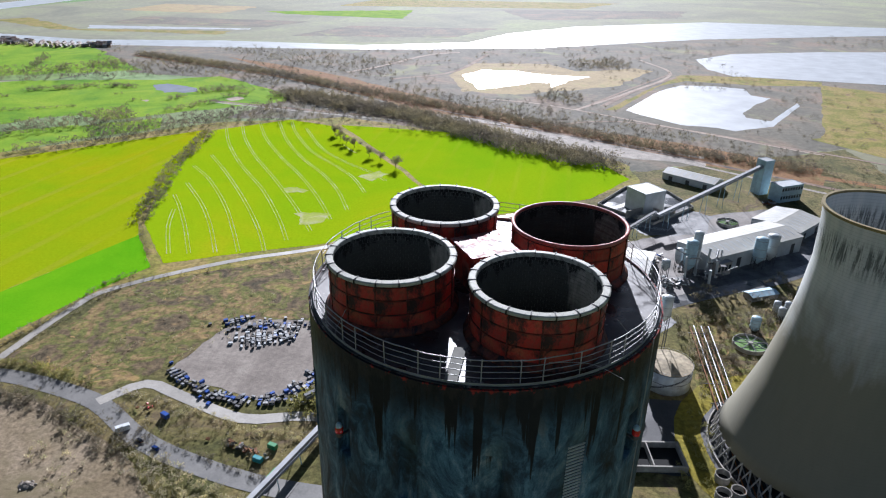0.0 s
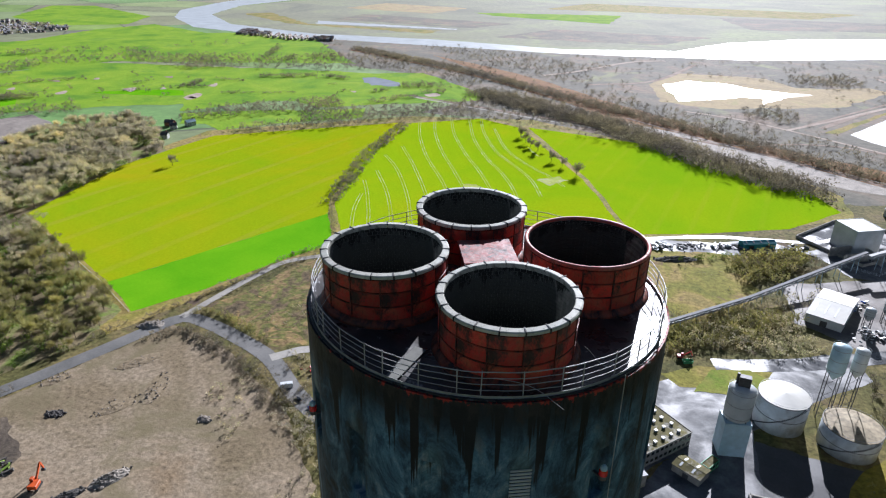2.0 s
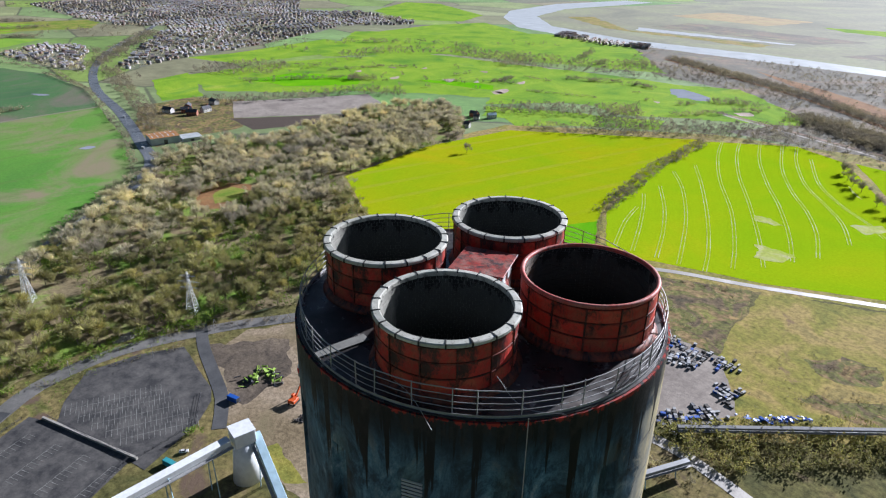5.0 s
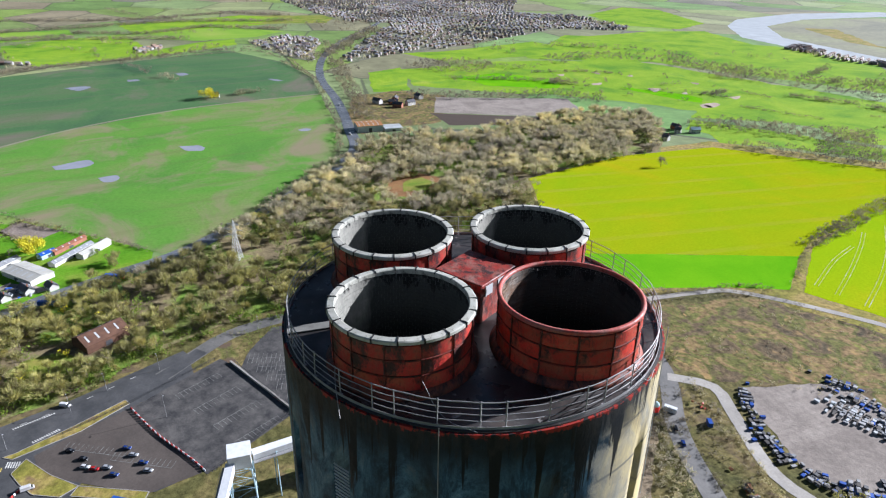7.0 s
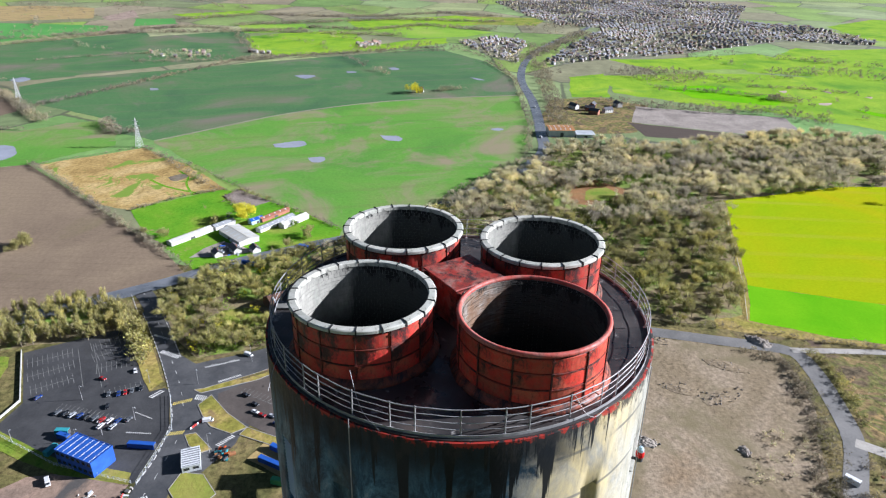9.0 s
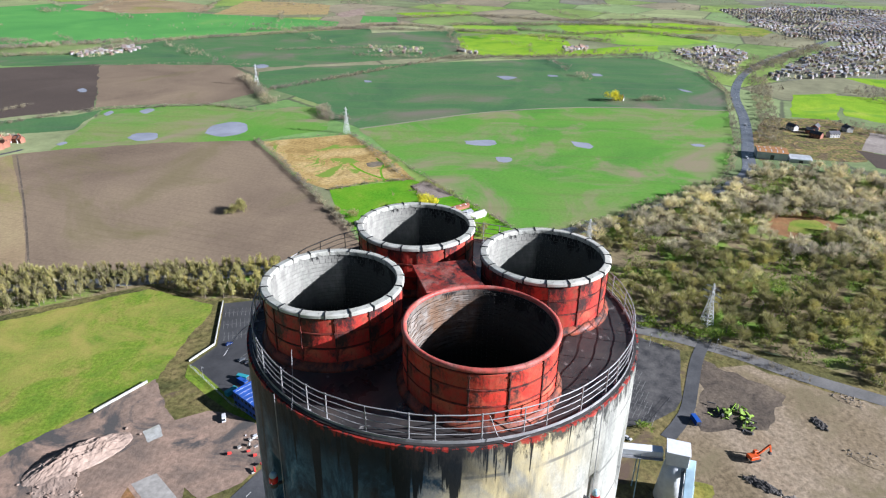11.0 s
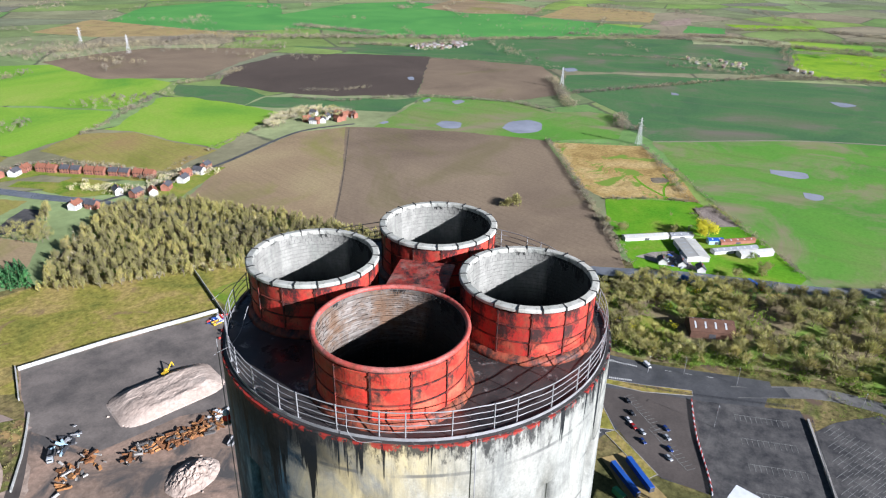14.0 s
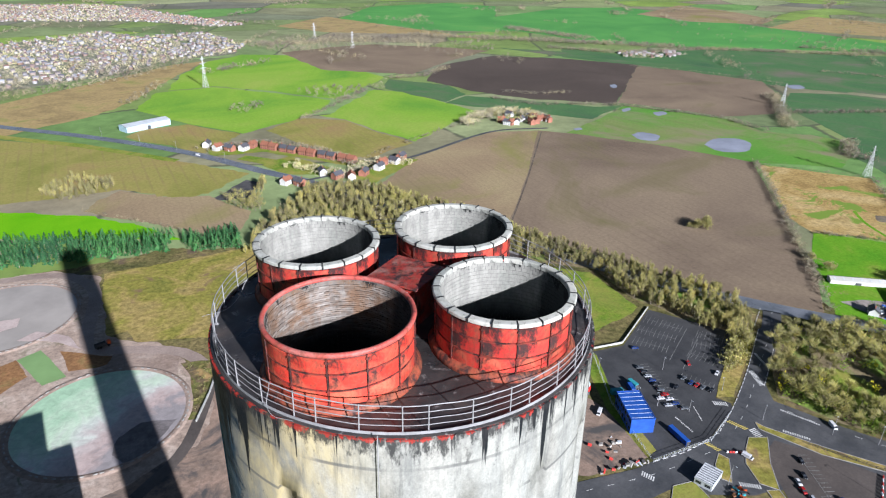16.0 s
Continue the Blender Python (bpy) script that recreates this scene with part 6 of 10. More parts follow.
# ---- trees, woods and hedges ----
def crown_shape(kind, seed, count):
    """Corners of the twig tufts of one tree of height 1, as triangles, and its trunk and limbs."""
    r = np.random.default_rng(seed)
    tris = []
    if kind == "pine":
        for i in range(count):
            h = r.uniform(0.12, 1.0)
            a = r.uniform(0, 2 * np.pi)
            rad = 0.24 * (1.05 - h) * r.uniform(0.5, 1.1)
            p = np.array([rad * np.cos(a), rad * np.sin(a), h])
            out = np.array([np.cos(a), np.sin(a), -0.5]) * 0.12 * (1.2 - h)
            side = np.array([-np.sin(a), np.cos(a), 0]) * 0.07 * (1.25 - h)
            tris.append([p + np.array([0, 0, 0.07]), p + out + side, p + out - side])
    else:
        wide = {"oak": 0.5, "bush": 0.62, "poplar": 0.2, "scrub": 0.5}[kind]
        low = {"oak": 0.28, "bush": 0.0, "poplar": 0.15, "scrub": 0.05}[kind]
        lobes = [(r.normal(0, wide * 0.45, 2), r.uniform(0.25, 0.8)) for _ in range(9)]
        for i in range(count):
            c, hh = lobes[i % 9]
            d = r.normal(size=3)
            d /= np.linalg.norm(d)
            rad = r.uniform(0.3, 1.0)
            p = np.array([c[0] + d[0] * wide * 0.5 * rad, c[1] + d[1] * wide * 0.5 * rad, low + (1 - low) * (hh + d[2] * 0.3 * rad)])
            p[2] = max(p[2], low * 0.8)
            up = np.array([p[0] * 0.9, p[1] * 0.9, 0.55]) + r.normal(0, 0.25, 3)
            if kind == "oak":
                up = np.array([p[0] * 1.3, p[1] * 1.3, p[2] - 0.2]) + r.normal(0, 0.12, 3)
            up /= np.linalg.norm(up)
            side = np.cross(up, r.normal(size=3))
            side /= np.linalg.norm(side)
            ln, wd = r.uniform(0.08, 0.2), r.uniform(0.01, 0.027) * (0.66 if count > 500 else 1.05 if count > 200 else 1.3 if count > 100 else 2.2)
            if kind == "bush":
                wd *= 1.6
            if kind == "poplar":
                ln, wd = ln * 1.3, wd * 0.62
            if kind == "oak":
                ln, wd = ln * (1.0 if count > 500 else 1.35), wd * 0.68
            tris.append([p - up * ln * 0.5 - side * wd, p - up * ln * 0.5 + side * wd, p + up * ln * 0.6])
    wood = []
    def limb(a, b, w):
        a, b = np.array(a, float), np.array(b, float)
        s = np.cross(b - a, [0.3, 0.7, 0.2])
        s /= np.linalg.norm(s)
        q = np.cross(b - a, s)
        q /= np.linalg.norm(q)
        ring = [a + s * w, a - s * w * 0.5 + q * w * 0.87, a - s * w * 0.5 - q * w * 0.87]
        for i in range(3):
            wood.append([ring[i], ring[(i + 1) % 3], b])
    limb((0, 0, 0), (r.normal(0, 0.02), r.normal(0, 0.02), 0.85), 0.022 if kind != "oak" else 0.03)
    if kind in ("oak", "poplar", "scrub"):
        for i in range(7):
            a = r.uniform(0, 2 * np.pi)
            reach = 0.36 if kind == "oak" else 0.2
            limb((0, 0, 0.2 + 0.07 * i), (reach * np.cos(a), reach * np.sin(a), 0.58 + 0.06 * i), 0.014)
    return np.array(tris), np.array(wood)


SHAPES = {(k, n): [crown_shape(k, 31 * i + len(k), n) for i in range(5)] for k, n in (("oak", 500), ("oak", 390), ("oak", 110), ("oak", 70), ("bush", 60), ("bush", 30), ("scrub", 80), ("scrub", 40), ("poplar", 240), ("pine", 80))}


def set_hue(ob, values):
    """Gives each face the hue of its tree, 0 to 1."""
    ob.data.attributes.new("hue", "FLOAT", "FACE").data.foreach_set("value", np.asarray(values, np.float32))


def woodland(name, spots, tall, kind, count, material, label, category="trees", trunks=True):
    """Many trees in one object; spots is an array of x, y."""
    rng = np.random.default_rng(len(spots) * 7 + len(name))
    leaf, bark = [], []
    shapes = SHAPES[(kind, count)]
    for i, (x, y) in enumerate(spots):
        t, w = shapes[int(rng.integers(5))]
        a, h = rng.uniform(0, 2 * np.pi), rng.uniform(*tall)
        ca, sa = np.cos(a), np.sin(a)
        rot = np.array([[ca, sa, 0], [-sa, ca, 0], [0, 0, 1]]) * np.array([rng.uniform(0.85, 1.2), rng.uniform(0.85, 1.2), 1])
        leaf.append((t.reshape(-1, 3) @ rot) * h + (x, y, 0))
        if trunks:
            bark.append((w.reshape(-1, 3) @ rot) * h + (x, y, 0))
    v = np.concatenate(leaf + bark)
    nl = sum(len(q) for q in leaf) // 3
    ob = from_arrays(name, v, np.arange(len(v)).reshape(-1, 3), material)
    ob.data.materials.append(M_BARK)
    mi = np.zeros(len(v) // 3, np.int32)
    mi[nl:] = 1
    ob.data.polygons.foreach_set("material_index", mi)
    each = [len(q) // 3 for q in leaf]
    shade = np.full(len(v) // 3, 0.5)
    shade[:nl] = np.repeat(np.random.default_rng(len(spots) + 3).uniform(0, 1, len(each)), each)
    set_hue(ob, shade)
    return tagged(ob, label, category, kind="stuff")


def scatter(outline, gap, seed, clear=(), patchy=0.0):
    """Spots about gap metres apart within the outline, but for round clearings."""
    rng = np.random.default_rng(seed)
    p = np.array(outline, float)
    lo, hi = p.min(0), p.max(0)
    gx, gy = np.meshgrid(np.arange(lo[0], hi[0], gap), np.arange(lo[1], hi[1], gap))
    q = np.c_[gx.ravel(), gy.ravel()] + rng.uniform(-0.6, 0.6, (gx.size, 2)) * gap
    keep = inside(outline, q[:, 0], q[:, 1])
    for cx, cy, r in clear:
        keep &= np.hypot(q[:, 0] - cx, q[:, 1] - cy) > r
    q = q[keep]
    if patchy:
        q = q[[noise.noise(Vector((x * 0.022, y * 0.022, seed))) > patchy - 0.5 for x, y in q]]
    return q


def along(pts, gap, width, seed):
    """Spots along a line, spread over its width."""
    rng = np.random.default_rng(seed)
    out = []
    for (ax, ay), (bx, by) in zip(pts, pts[1:]):
        n = max(1, int(math.hypot(bx - ax, by - ay) / gap * max(1, width / 5)))
        for t in rng.uniform(0, 1, n):
            out.append((ax + (bx - ax) * t + rng.uniform(-0.5, 0.5) * width, ay + (by - ay) * t + rng.uniform(-0.5, 0.5) * width))
    return np.array(out)


WOOD_W = [(-541, 452), (-517, 316), (-362, 250), (-316, 228), (-306, 190), (-334, 110), (-350, 38), (-346, 8), (-330, -30), (-345, -48), (-425, -60), (-462, 0), (-550, 82), (-650, 163), (-690, 200), (-712, 278), (-694, 357), (-735, 480), (-735, 560), (-700, 620), (-620, 580), (-545, 510)]
GAPS = [(-538, 189, 16), (-542, 210, 16), (-525, 196, 14), (-532, 218, 12), (-347, -65, 20), (-353, 97, 7), (-436, 21, 6), (-513, 185, 14), (-545, 220, 18), (-545, 245, 14), (-470, 135, 12), (-480, 160, 10), (-440, 70, 9), (-600, 600, 30), (-583, 551, 16)]
spots = scatter(WOOD_W, 9.9, 3, GAPS, 0.2)
olive = np.array([noise.noise(Vector((x * 0.03, y * 0.03, 7))) + (x + 470) / 120 > 0.0 for x, y in spots])
woodland("wood", spots[~olive], (7, 15), "oak", 390, M_TWIG, "dense bare winter wood with grey-brown twigs")
woodland("wood", spots[olive], (6, 13), "oak", 500, M_WILLOW, "olive budding trees of the near wood")
woodland("wood", scatter([(-520, 300), (-540, 240), (-500, 170), (-440, 110), (-400, 160), (-440, 240)], 7, 14, GAPS, 0.3), (3, 7), "bush", 60, M_SPRING, "green thicket within the bare wood")
woodland("wood", scatter(WOOD_W, 8, 4, GAPS, 0.36), (3, 7), "bush", 60, M_SPRING, "bushes greening up among bare trees")
patch("ground_wood", WOOD_W, M_WOODF, 0.085, "leaf litter and grass under the wood", "woodland floor", 4)
patch("ground_clearing", [(-526, 167), (-567, 186), (-580, 215), (-554, 233), (-516, 216), (-511, 188)], M_RUSTE, 0.1, "orange-brown bracken in a woodland clearing", "clearing", 6)
patch("ground_clearing", [(-527, 186), (-552, 199), (-558, 216), (-539, 224), (-521, 209)], M_LUSH, 0.106, "fresh green grass in a woodland clearing", "clearing", 4)
WOOD_J = [(-345, -150), (-380, -142), (-405, -110), (-425, -62), (-345, -45), (-330, -30), (-300, -80), (-292, -112)]
woodland("wood", scatter(WOOD_J, 7.0, 5, [(-345, -66, 17), (-342, -84, 11), (-352, -100, 13), (-335, -120, 8), (-338, -98, 9)]), (5, 11), "oak", 500, M_WILLOW, "bare roadside wood with olive budding twigs")
woodland("wood", scatter(WOOD_J, 9, 6, [(-345, -66, 17), (-335, -120, 10)]), (3, 6), "bush", 60, M_SPRING, "green undergrowth of a roadside wood")
patch("ground_wood", WOOD_J, M_WOODF, 0.085, "leaf litter and grass under roadside trees", "woodland floor", 2)
patch("ground_lawn", [(-327, -111), (-345, -108), (-347, -88), (-334, -73), (-322, -81), (-320, -96)], M_LUSH, 0.1, "green lawn inside the roadside wood", "grass", 3)
WOOD_S = [(-89, -448), (-105, -432), (-130, -470), (-207, -545), (-254, -523), (-285, -450), (-327, -310), (-367, -189), (-345, -160), (-318, -146), (-312, -206), (-306, -225), (-315, -272), (-248, -348), (-211, -362), (-187, -374), (-113, -420)]
woodland("wood", scatter(WOOD_S, 5.2, 7), (7, 12.5), "poplar", 240, M_POPLAR, "belt of tall pale budding poplars and willows")
woodland("wood", scatter(WOOD_S, 9, 8, (), 0.4), (4, 7), "oak", 70, M_TWIG, "bare scrub under tall poplars")
patch("ground_wood", WOOD_S, M_WOODF, 0.085, "leaf litter under a belt of poplars", "woodland floor", 2)
woodland("pine_wood", scatter([(60, -552), (-66, -492), (-60, -462), (60, -495)], 4.6, 9), (8, 11), "pine", 80, M_PINE, "dark green plantation of young pines", "pines")
woodland("pine_wood", scatter([(-72, -484), (-113, -478), (-109, -440), (-68, -456)], 4.6, 10), (7, 10), "pine", 80, M_PINE, "small dark green pine plantation", "pines")
woodland("grove", scatter([(20, -654), (-15, -692), (-52, -660), (-42, -632), (1, -617)], 6, 11), (7, 10), "poplar", 240, M_POPLAR, "small bare grove in a stubble field")
BELTS = [([(-539, 606), (-529, 642), (-477, 673), (-511, 736), (-512, 784), (-492, 809), (-462, 775), (-412, 799), (-352, 854), (-310, 910), (-264, 790), (-349, 765), (-413, 692), (-458, 642), (-526, 598)], 5.5, 0.0), ([(-658, 661), (-634, 689), (-599, 738), (-552, 782), (-526, 823), (-514, 840), (-492, 805), (-488, 757), (-558, 682), (-629, 628)], 5.5, 0.0), ([(-335, 1018), (-240, 980), (-142, 902), (-4, 817), (85, 737), (142, 687), (146, 639), (103, 659), (32, 707), (-36, 746), (-121, 771), (-201, 783), (-264, 790)], 7.5, 0.2), ([(-1015, 1077), (-851, 1092), (-732, 1161), (-627, 1260), (-528, 1199), (-408, 1116), (-338, 1027), (-365, 992), (-451, 1062), (-564, 1078), (-893, 934)], 8.0, 0.05), ([(-168, 1067), (-7, 955), (113, 902), (243, 811), (378, 715), (366, 685), (232, 763), (70, 836), (-154, 978)], 7.0, 0.1), ([(-619, 1385), (-514, 1422), (-316, 1356), (-202, 1282), (-171, 1086), (-267, 1140), (-401, 1231)], 9.0, 0.25), ([(-1167, 1055), (-1048, 1034), (-900, 1041), (-828, 966), (-881, 928), (-1038, 946)], 7.0, 0.0), ([(-953, 325), (-910, 422), (-872, 587), (-809, 627), (-771, 600), (-831, 552), (-888, 367)], 6.0, 0.0), ([(-1215, 441), (-1222, 522), (-1183, 602), (-1109, 592), (-1062, 533), (-1094, 470), (-1137, 419)], 7.0, 0.1), ([(-1200, 751), (-1212, 907), (-1105, 1003), (-1036, 958), (-1130, 849), (-1136, 726)], 9.0, 0.2), ([(140, 1340), (247, 1395), (270, 1320), (239, 1269), (155, 1266)], 6.0, 0.0), ([(62, 1019), (108, 1056), (140, 1004), (125, 947), (68, 964)], 6.0, 0.0), ([(-444, -1510), (-611, -1638), (-769, -1518), (-969, -1255), (-913, -1182), (-696, -1377), (-571, -1373), (-476, -1357)], 8.5, 0.1), ([(54, -1175), (-146, -1259), (-262, -1376), (-304, -1381), (-278, -1320), (-152, -1197), (56, -1102)], 7.5, 0.05), ([(-356, -968), (-410, -984), (-477, -956), (-516, -970), (-494, -929), (-428, -900), (-372, -918)], 8.0, 0.1), ([(-230, -890), (-256, -924), (-287, -921), (-279, -893), (-246, -871)], 7.0, 0.0), ([(-106, -1013), (-148, -1086), (-197, -1168), (-210, -1148), (-145, -1029), (-109, -990)], 7.0, 0.1), ([(-1333, -484), (-1335, -345), (-1380, -305), (-1338, -287), (-1299, -346), (-1273, -466)], 9.0, 0.2), ([(-1476, -65), (-1557, 98), (-1507, 196), (-1439, 186), (-1457, 66), (-1412, -52)], 9.0, 0.15), ([(-1738, -370), (-1671, -315), (-1427, -250), (-1415, -264), (-1554, -320)], 8.0, 0.0)]
for i, (pts, gap, thin) in enumerate(BELTS):
    woodland("wood_belt", scatter(pts, gap * 1.5, 20 + i, (), thin), (5, 10) if 3 < i < 6 else (6, 11), "scrub", 40, M_TWIGD, "dark bare belt of scrub and trees", "trees", False)
def hedge(pts, width, tall, seed):
    woodland("hedge", along(pts, 1.95 if width < 8 else 3.4 if width < 20 else 8.0, width, seed), tall, "bush" if seed % 3 else "scrub", 30 if seed % 3 else 40, M_TWIGD, "bare brown winter hedge between fields", "hedge", False)


hedge([(-350, 735), (-340, 664), (-332, 595), (-306, 506), (-292, 447)], 16, (4, 7.5), 51)
hedge([(-292, 447), (-261, 401), (-242, 371)], 4, (1.5, 3), 52)
hedge([(-717, -268), (-634, -187), (-570, -131), (-513, -75), (-468, -35)], 5, (2, 4), 53)
hedge([(-664, -370), (-555, -272), (-474, -203), (-404, -141)], 7, (2.5, 5.5), 54)
hedge([(-662, -360), (-722, -268)], 5, (1.5, 3), 55)
hedge([(-842, -359), (-785, -328), (-780, -300)], 14, (6, 10), 56)
hedge([(-470, 4), (-596, 104), (-655, 158), (-796, 194), (-1127, 238), (-1302, 215)], 9, (3, 6), 57)
hedge([(-925, -483), (-1336, -271), (-1485, 125)], 12, (4, 8), 63)
hedge([(-1614, -867), (-1721, -681), (-1789, -352), (-1700, 60)], 30, (5, 10), 64)
hedge([(-1914, -390), (-2083, 55), (-2020, 362)], 40, (5, 10), 65)
hedge([(-309, 174), (-301, 219), (-286, 236)], 6, (2, 4), 66)
hedge([(-263, 228), (-223, 220), (-190, 208), (-160, 190)], 7, (2, 4.5), 67)
hedge([(-474, -1500), (-684, -1470), (-880, -1490), (-1013, -1360), (-1337, -1020)], 50, (6, 11), 72)
hedge([(-1250, -1227), (-1219, -1516)], 40, (6, 10), 73)
hedge([(-10, -596), (-78, -497)], 4, (1.5, 3), 74)
hedge([(-280, 268), (-262, 322), (-246, 348)], 6, (2, 4), 77)
hedge([(-340, 60), (-326, 104), (-300, 150)], 7, (2, 4), 78)
hedge([(-330, 2), (-318, 80)], 4, (1.2, 2.6), 79)
hedge([(-1330, 300), (-1500, 400), (-1780, 560)], 40, (5, 10), 80)
hedge([(-1290, 320), (-1130, 290), (-950, 262), (-800, 235)], 30, (5, 10), 81)
hedge([(-262, 345), (-190, 372), (-140, 398)], 5, (1.5, 3), 85)
hedge([(-190, 226), (-160, 208), (-120, 196), (-80, 190)], 8, (2, 4), 86)
hedge([(-150, 215), (-110, 205), (-60, 208)], 8, (2, 4.5), 87)
for k, (pts, wide, tall) in enumerate((
    ([(-724, 926), (-676, 947), (-637, 980)], 14, (4, 8)), ([(-621, 964), (-606, 983), (-573, 971)], 14, (4, 8)), ([(-579, 919), (-568, 926)], 8, (2, 4)), ([(-533, 883), (-517, 890)], 10, (3, 5)), ([(-454, 831), (-433, 844)], 14, (4, 7)), ([(-482, 894), (-470, 922)], 12, (4, 7)), ([(-434, 854), (-428, 882), (-407, 888)], 14, (4, 7)), ([(-459, 951), (-438, 979), (-390, 976)], 22, (5, 9)), ([(-411, 927), (-382, 947)], 14, (4, 7)), ([(-776, 877), (-720, 882)], 10, (3, 5)), ([(-779, 802), (-738, 820)], 14, (3, 6)), ([(-685, 787), (-649, 809), (-588, 838)], 8, (2, 4)),
    ([(-946, 612), (-921, 650)], 18, (6, 11)), ([(-1042, 459), (-995, 554), (-955, 617)], 10, (4, 8)), ([(-1044, 636), (-1016, 734), (-983, 770)], 8, (3, 6)), ([(-837, 731), (-825, 752)], 12, (3, 5)), ([(-778, 794), (-777, 840), (-792, 844)], 14, (4, 7)), ([(-692, 787), (-673, 804)], 8, (3, 5)), ([(-870, 784), (-860, 792)], 10, (4, 7)),
    ([(-297, -800), (-330, -822), (-371, -856), (-467, -936)], 7, (3, 6)), ([(-386, -890), (-421, -886)], 14, (4, 8)), ([(-650, -815), (-685, -771), (-744, -753)], 10, (3, 6)), ([(-691, -1043), (-608, -991), (-544, -1001)], 16, (4, 8)), ([(-292, -600), (-330, -618), (-439, -664), (-532, -686)], 5, (2, 5)), ([(-606, -782), (-636, -714), (-743, -652), (-811, -517), (-801, -439)], 8, (3, 6)), ([(-1018, -573), (-915, -491), (-841, -438)], 16, (5, 10)), ([(-1032, -888), (-1105, -763), (-1130, -620)], 4, (2, 4)), ([(-1056, -1157), (-1141, -1021), (-1376, -962), (-1566, -780), (-1792, -597)], 16, (4, 9)), ([(-1318, -658), (-1352, -605), (-1397, -517), (-1409, -453)], 10, (3, 6)),
    ([(-1308, -477), (-1317, -388), (-1314, -293), (-1372, -211), (-1400, -74), (-1437, 88), (-1456, 188), (-1309, 237), (-1102, 234)], 6, (2, 5)), ([(-1874, -188), (-1806, -29), (-1929, 126), (-1814, 316)], 22, (5, 10)), ([(-1776, -338), (-1828, -212), (-1778, -181)], 14, (4, 8)), ([(-2049, -583), (-2208, -377), (-2154, -162), (-2165, 74)], 24, (5, 10)), ([(-2171, 5), (-2296, 229), (-2169, 398)], 24, (5, 10)), ([(-1814, -634), (-1863, -498), (-1827, -386)], 18, (5, 9)), ([(-1013, 84), (-1026, 111), (-1030, 137)], 10, (5, 9)))):
    woodland("hedge", along(pts, 2.5 if wide < 9 else 3.5 if wide < 20 else 6.0, wide, 600 + k), tall, "bush", 30, M_TWIGD, "bare brown bushes and hedgerow trees", "hedge", False)
woodland("golf_trees", scatter([(-1012, 457), (-1076, 714), (-939, 875), (-764, 869), (-734, 740), (-823, 654), (-915, 533)], 34, 660, (), 0.45), (4, 8), "bush", 60, M_TWIGD, "scattered small bare trees on the golf course", "trees", False)
# scrub on the site
woodland("scrub", scatter([(-40, 250), (-10, 290), (20, 322), (60, 350), (90, 390), (60, 400), (20, 360), (-30, 310), (-90, 245), (-100, 220), (-60, 222)], 4.0, 90, (), 0.05), (3, 7), "bush", 60, M_WILLOW, "olive thicket below the long conveyor", "shrubs")
woodland("scrub", scatter([(16, 335), (34, 376), (62, 396), (85, 386), (96, 370), (104, 356), (82, 343), (51, 331)], 5.2, 99), (3, 6.5), "bush", 60, M_TWIG, "brown and green thicket behind the tanks", "shrubs")
woodland("scrub", scatter([(48, 463), (64, 484), (93, 501), (106, 488), (91, 466), (82, 443), (59, 429)], 4.6, 100), (5, 9), "bush", 60, M_WILLOW, "dense dark green thicket beside the loading yard", "shrubs")
woodland("scrub", along([(14, 451), (48, 474)], 2.4, 5, 101), (3, 5), "bush", 60, M_SPRING, "row of green bushes beside a loading yard", "shrubs", False)
woodland("scrub", scatter([(60, 455), (110, 462), (118, 490), (70, 485)], 5, 91), (4, 7), "oak", 70, M_TWIGD, "dark thicket beside the loading yard", "shrubs")
woodland("scrub", scatter([(62, 420), (120, 440), (100, 400), (80, 395)], 7, 92), (3, 6), "bush", 60, M_TWIG, "brown bushes behind the pale shed", "shrubs")
woodland("scrub", scatter([(118, 270), (118, 330), (140, 380), (210, 410), (240, 380), (215, 300)], 7.5, 93, [(158.6, 217.4, 55)], 0.35), (3, 7), "oak", 70, M_TWIGD, "bare brown scrub beside the cooling tower", "shrubs")
woodland("scrub", scatter([(-262, 250), (-240, 340), (-140, 398), (-115, 318), (-190, 245)], 7, 94, (), 0.55), (1.2, 3), "bush", 30, M_TWIG, "low brown bushes in rough grass", "shrubs", False)
woodland("scrub", scatter([(-205, 205), (-160, 185), (-60, 150), (-60, 110), (-170, 150), (-210, 185)], 6, 95, (), 0.45), (1.5, 4), "bush", 60, M_TWIG, "olive bushes beside the site road", "shrubs", False)
woodland("scrub", scatter([(-330, 0), (-345, 40), (-330, 78), (-318, 76), (-325, 36), (-305, 5)], 5, 96), (1.2, 3), "bush", 30, M_SPRING, "low bushes on a road verge", "shrubs", False)
woodland("scrub", scatter([(-110, 310), (-30, 455), (40, 485), (60, 430), (0, 330), (-70, 250)], 9, 97, (), 0.6), (0.8, 2.2), "bush", 30, M_TWIGD, "dark weeds in olive grass", "shrubs", False)
woodland("scrub", scatter([(300, 560), (420, 740), (520, 700), (500, 400), (400, 420)], 14, 98, [(240, 450, 70), (260, 580, 50)], 0.3), (4, 8), "scrub", 40, M_TWIGD, "dark scrub round the works", "shrubs", False)

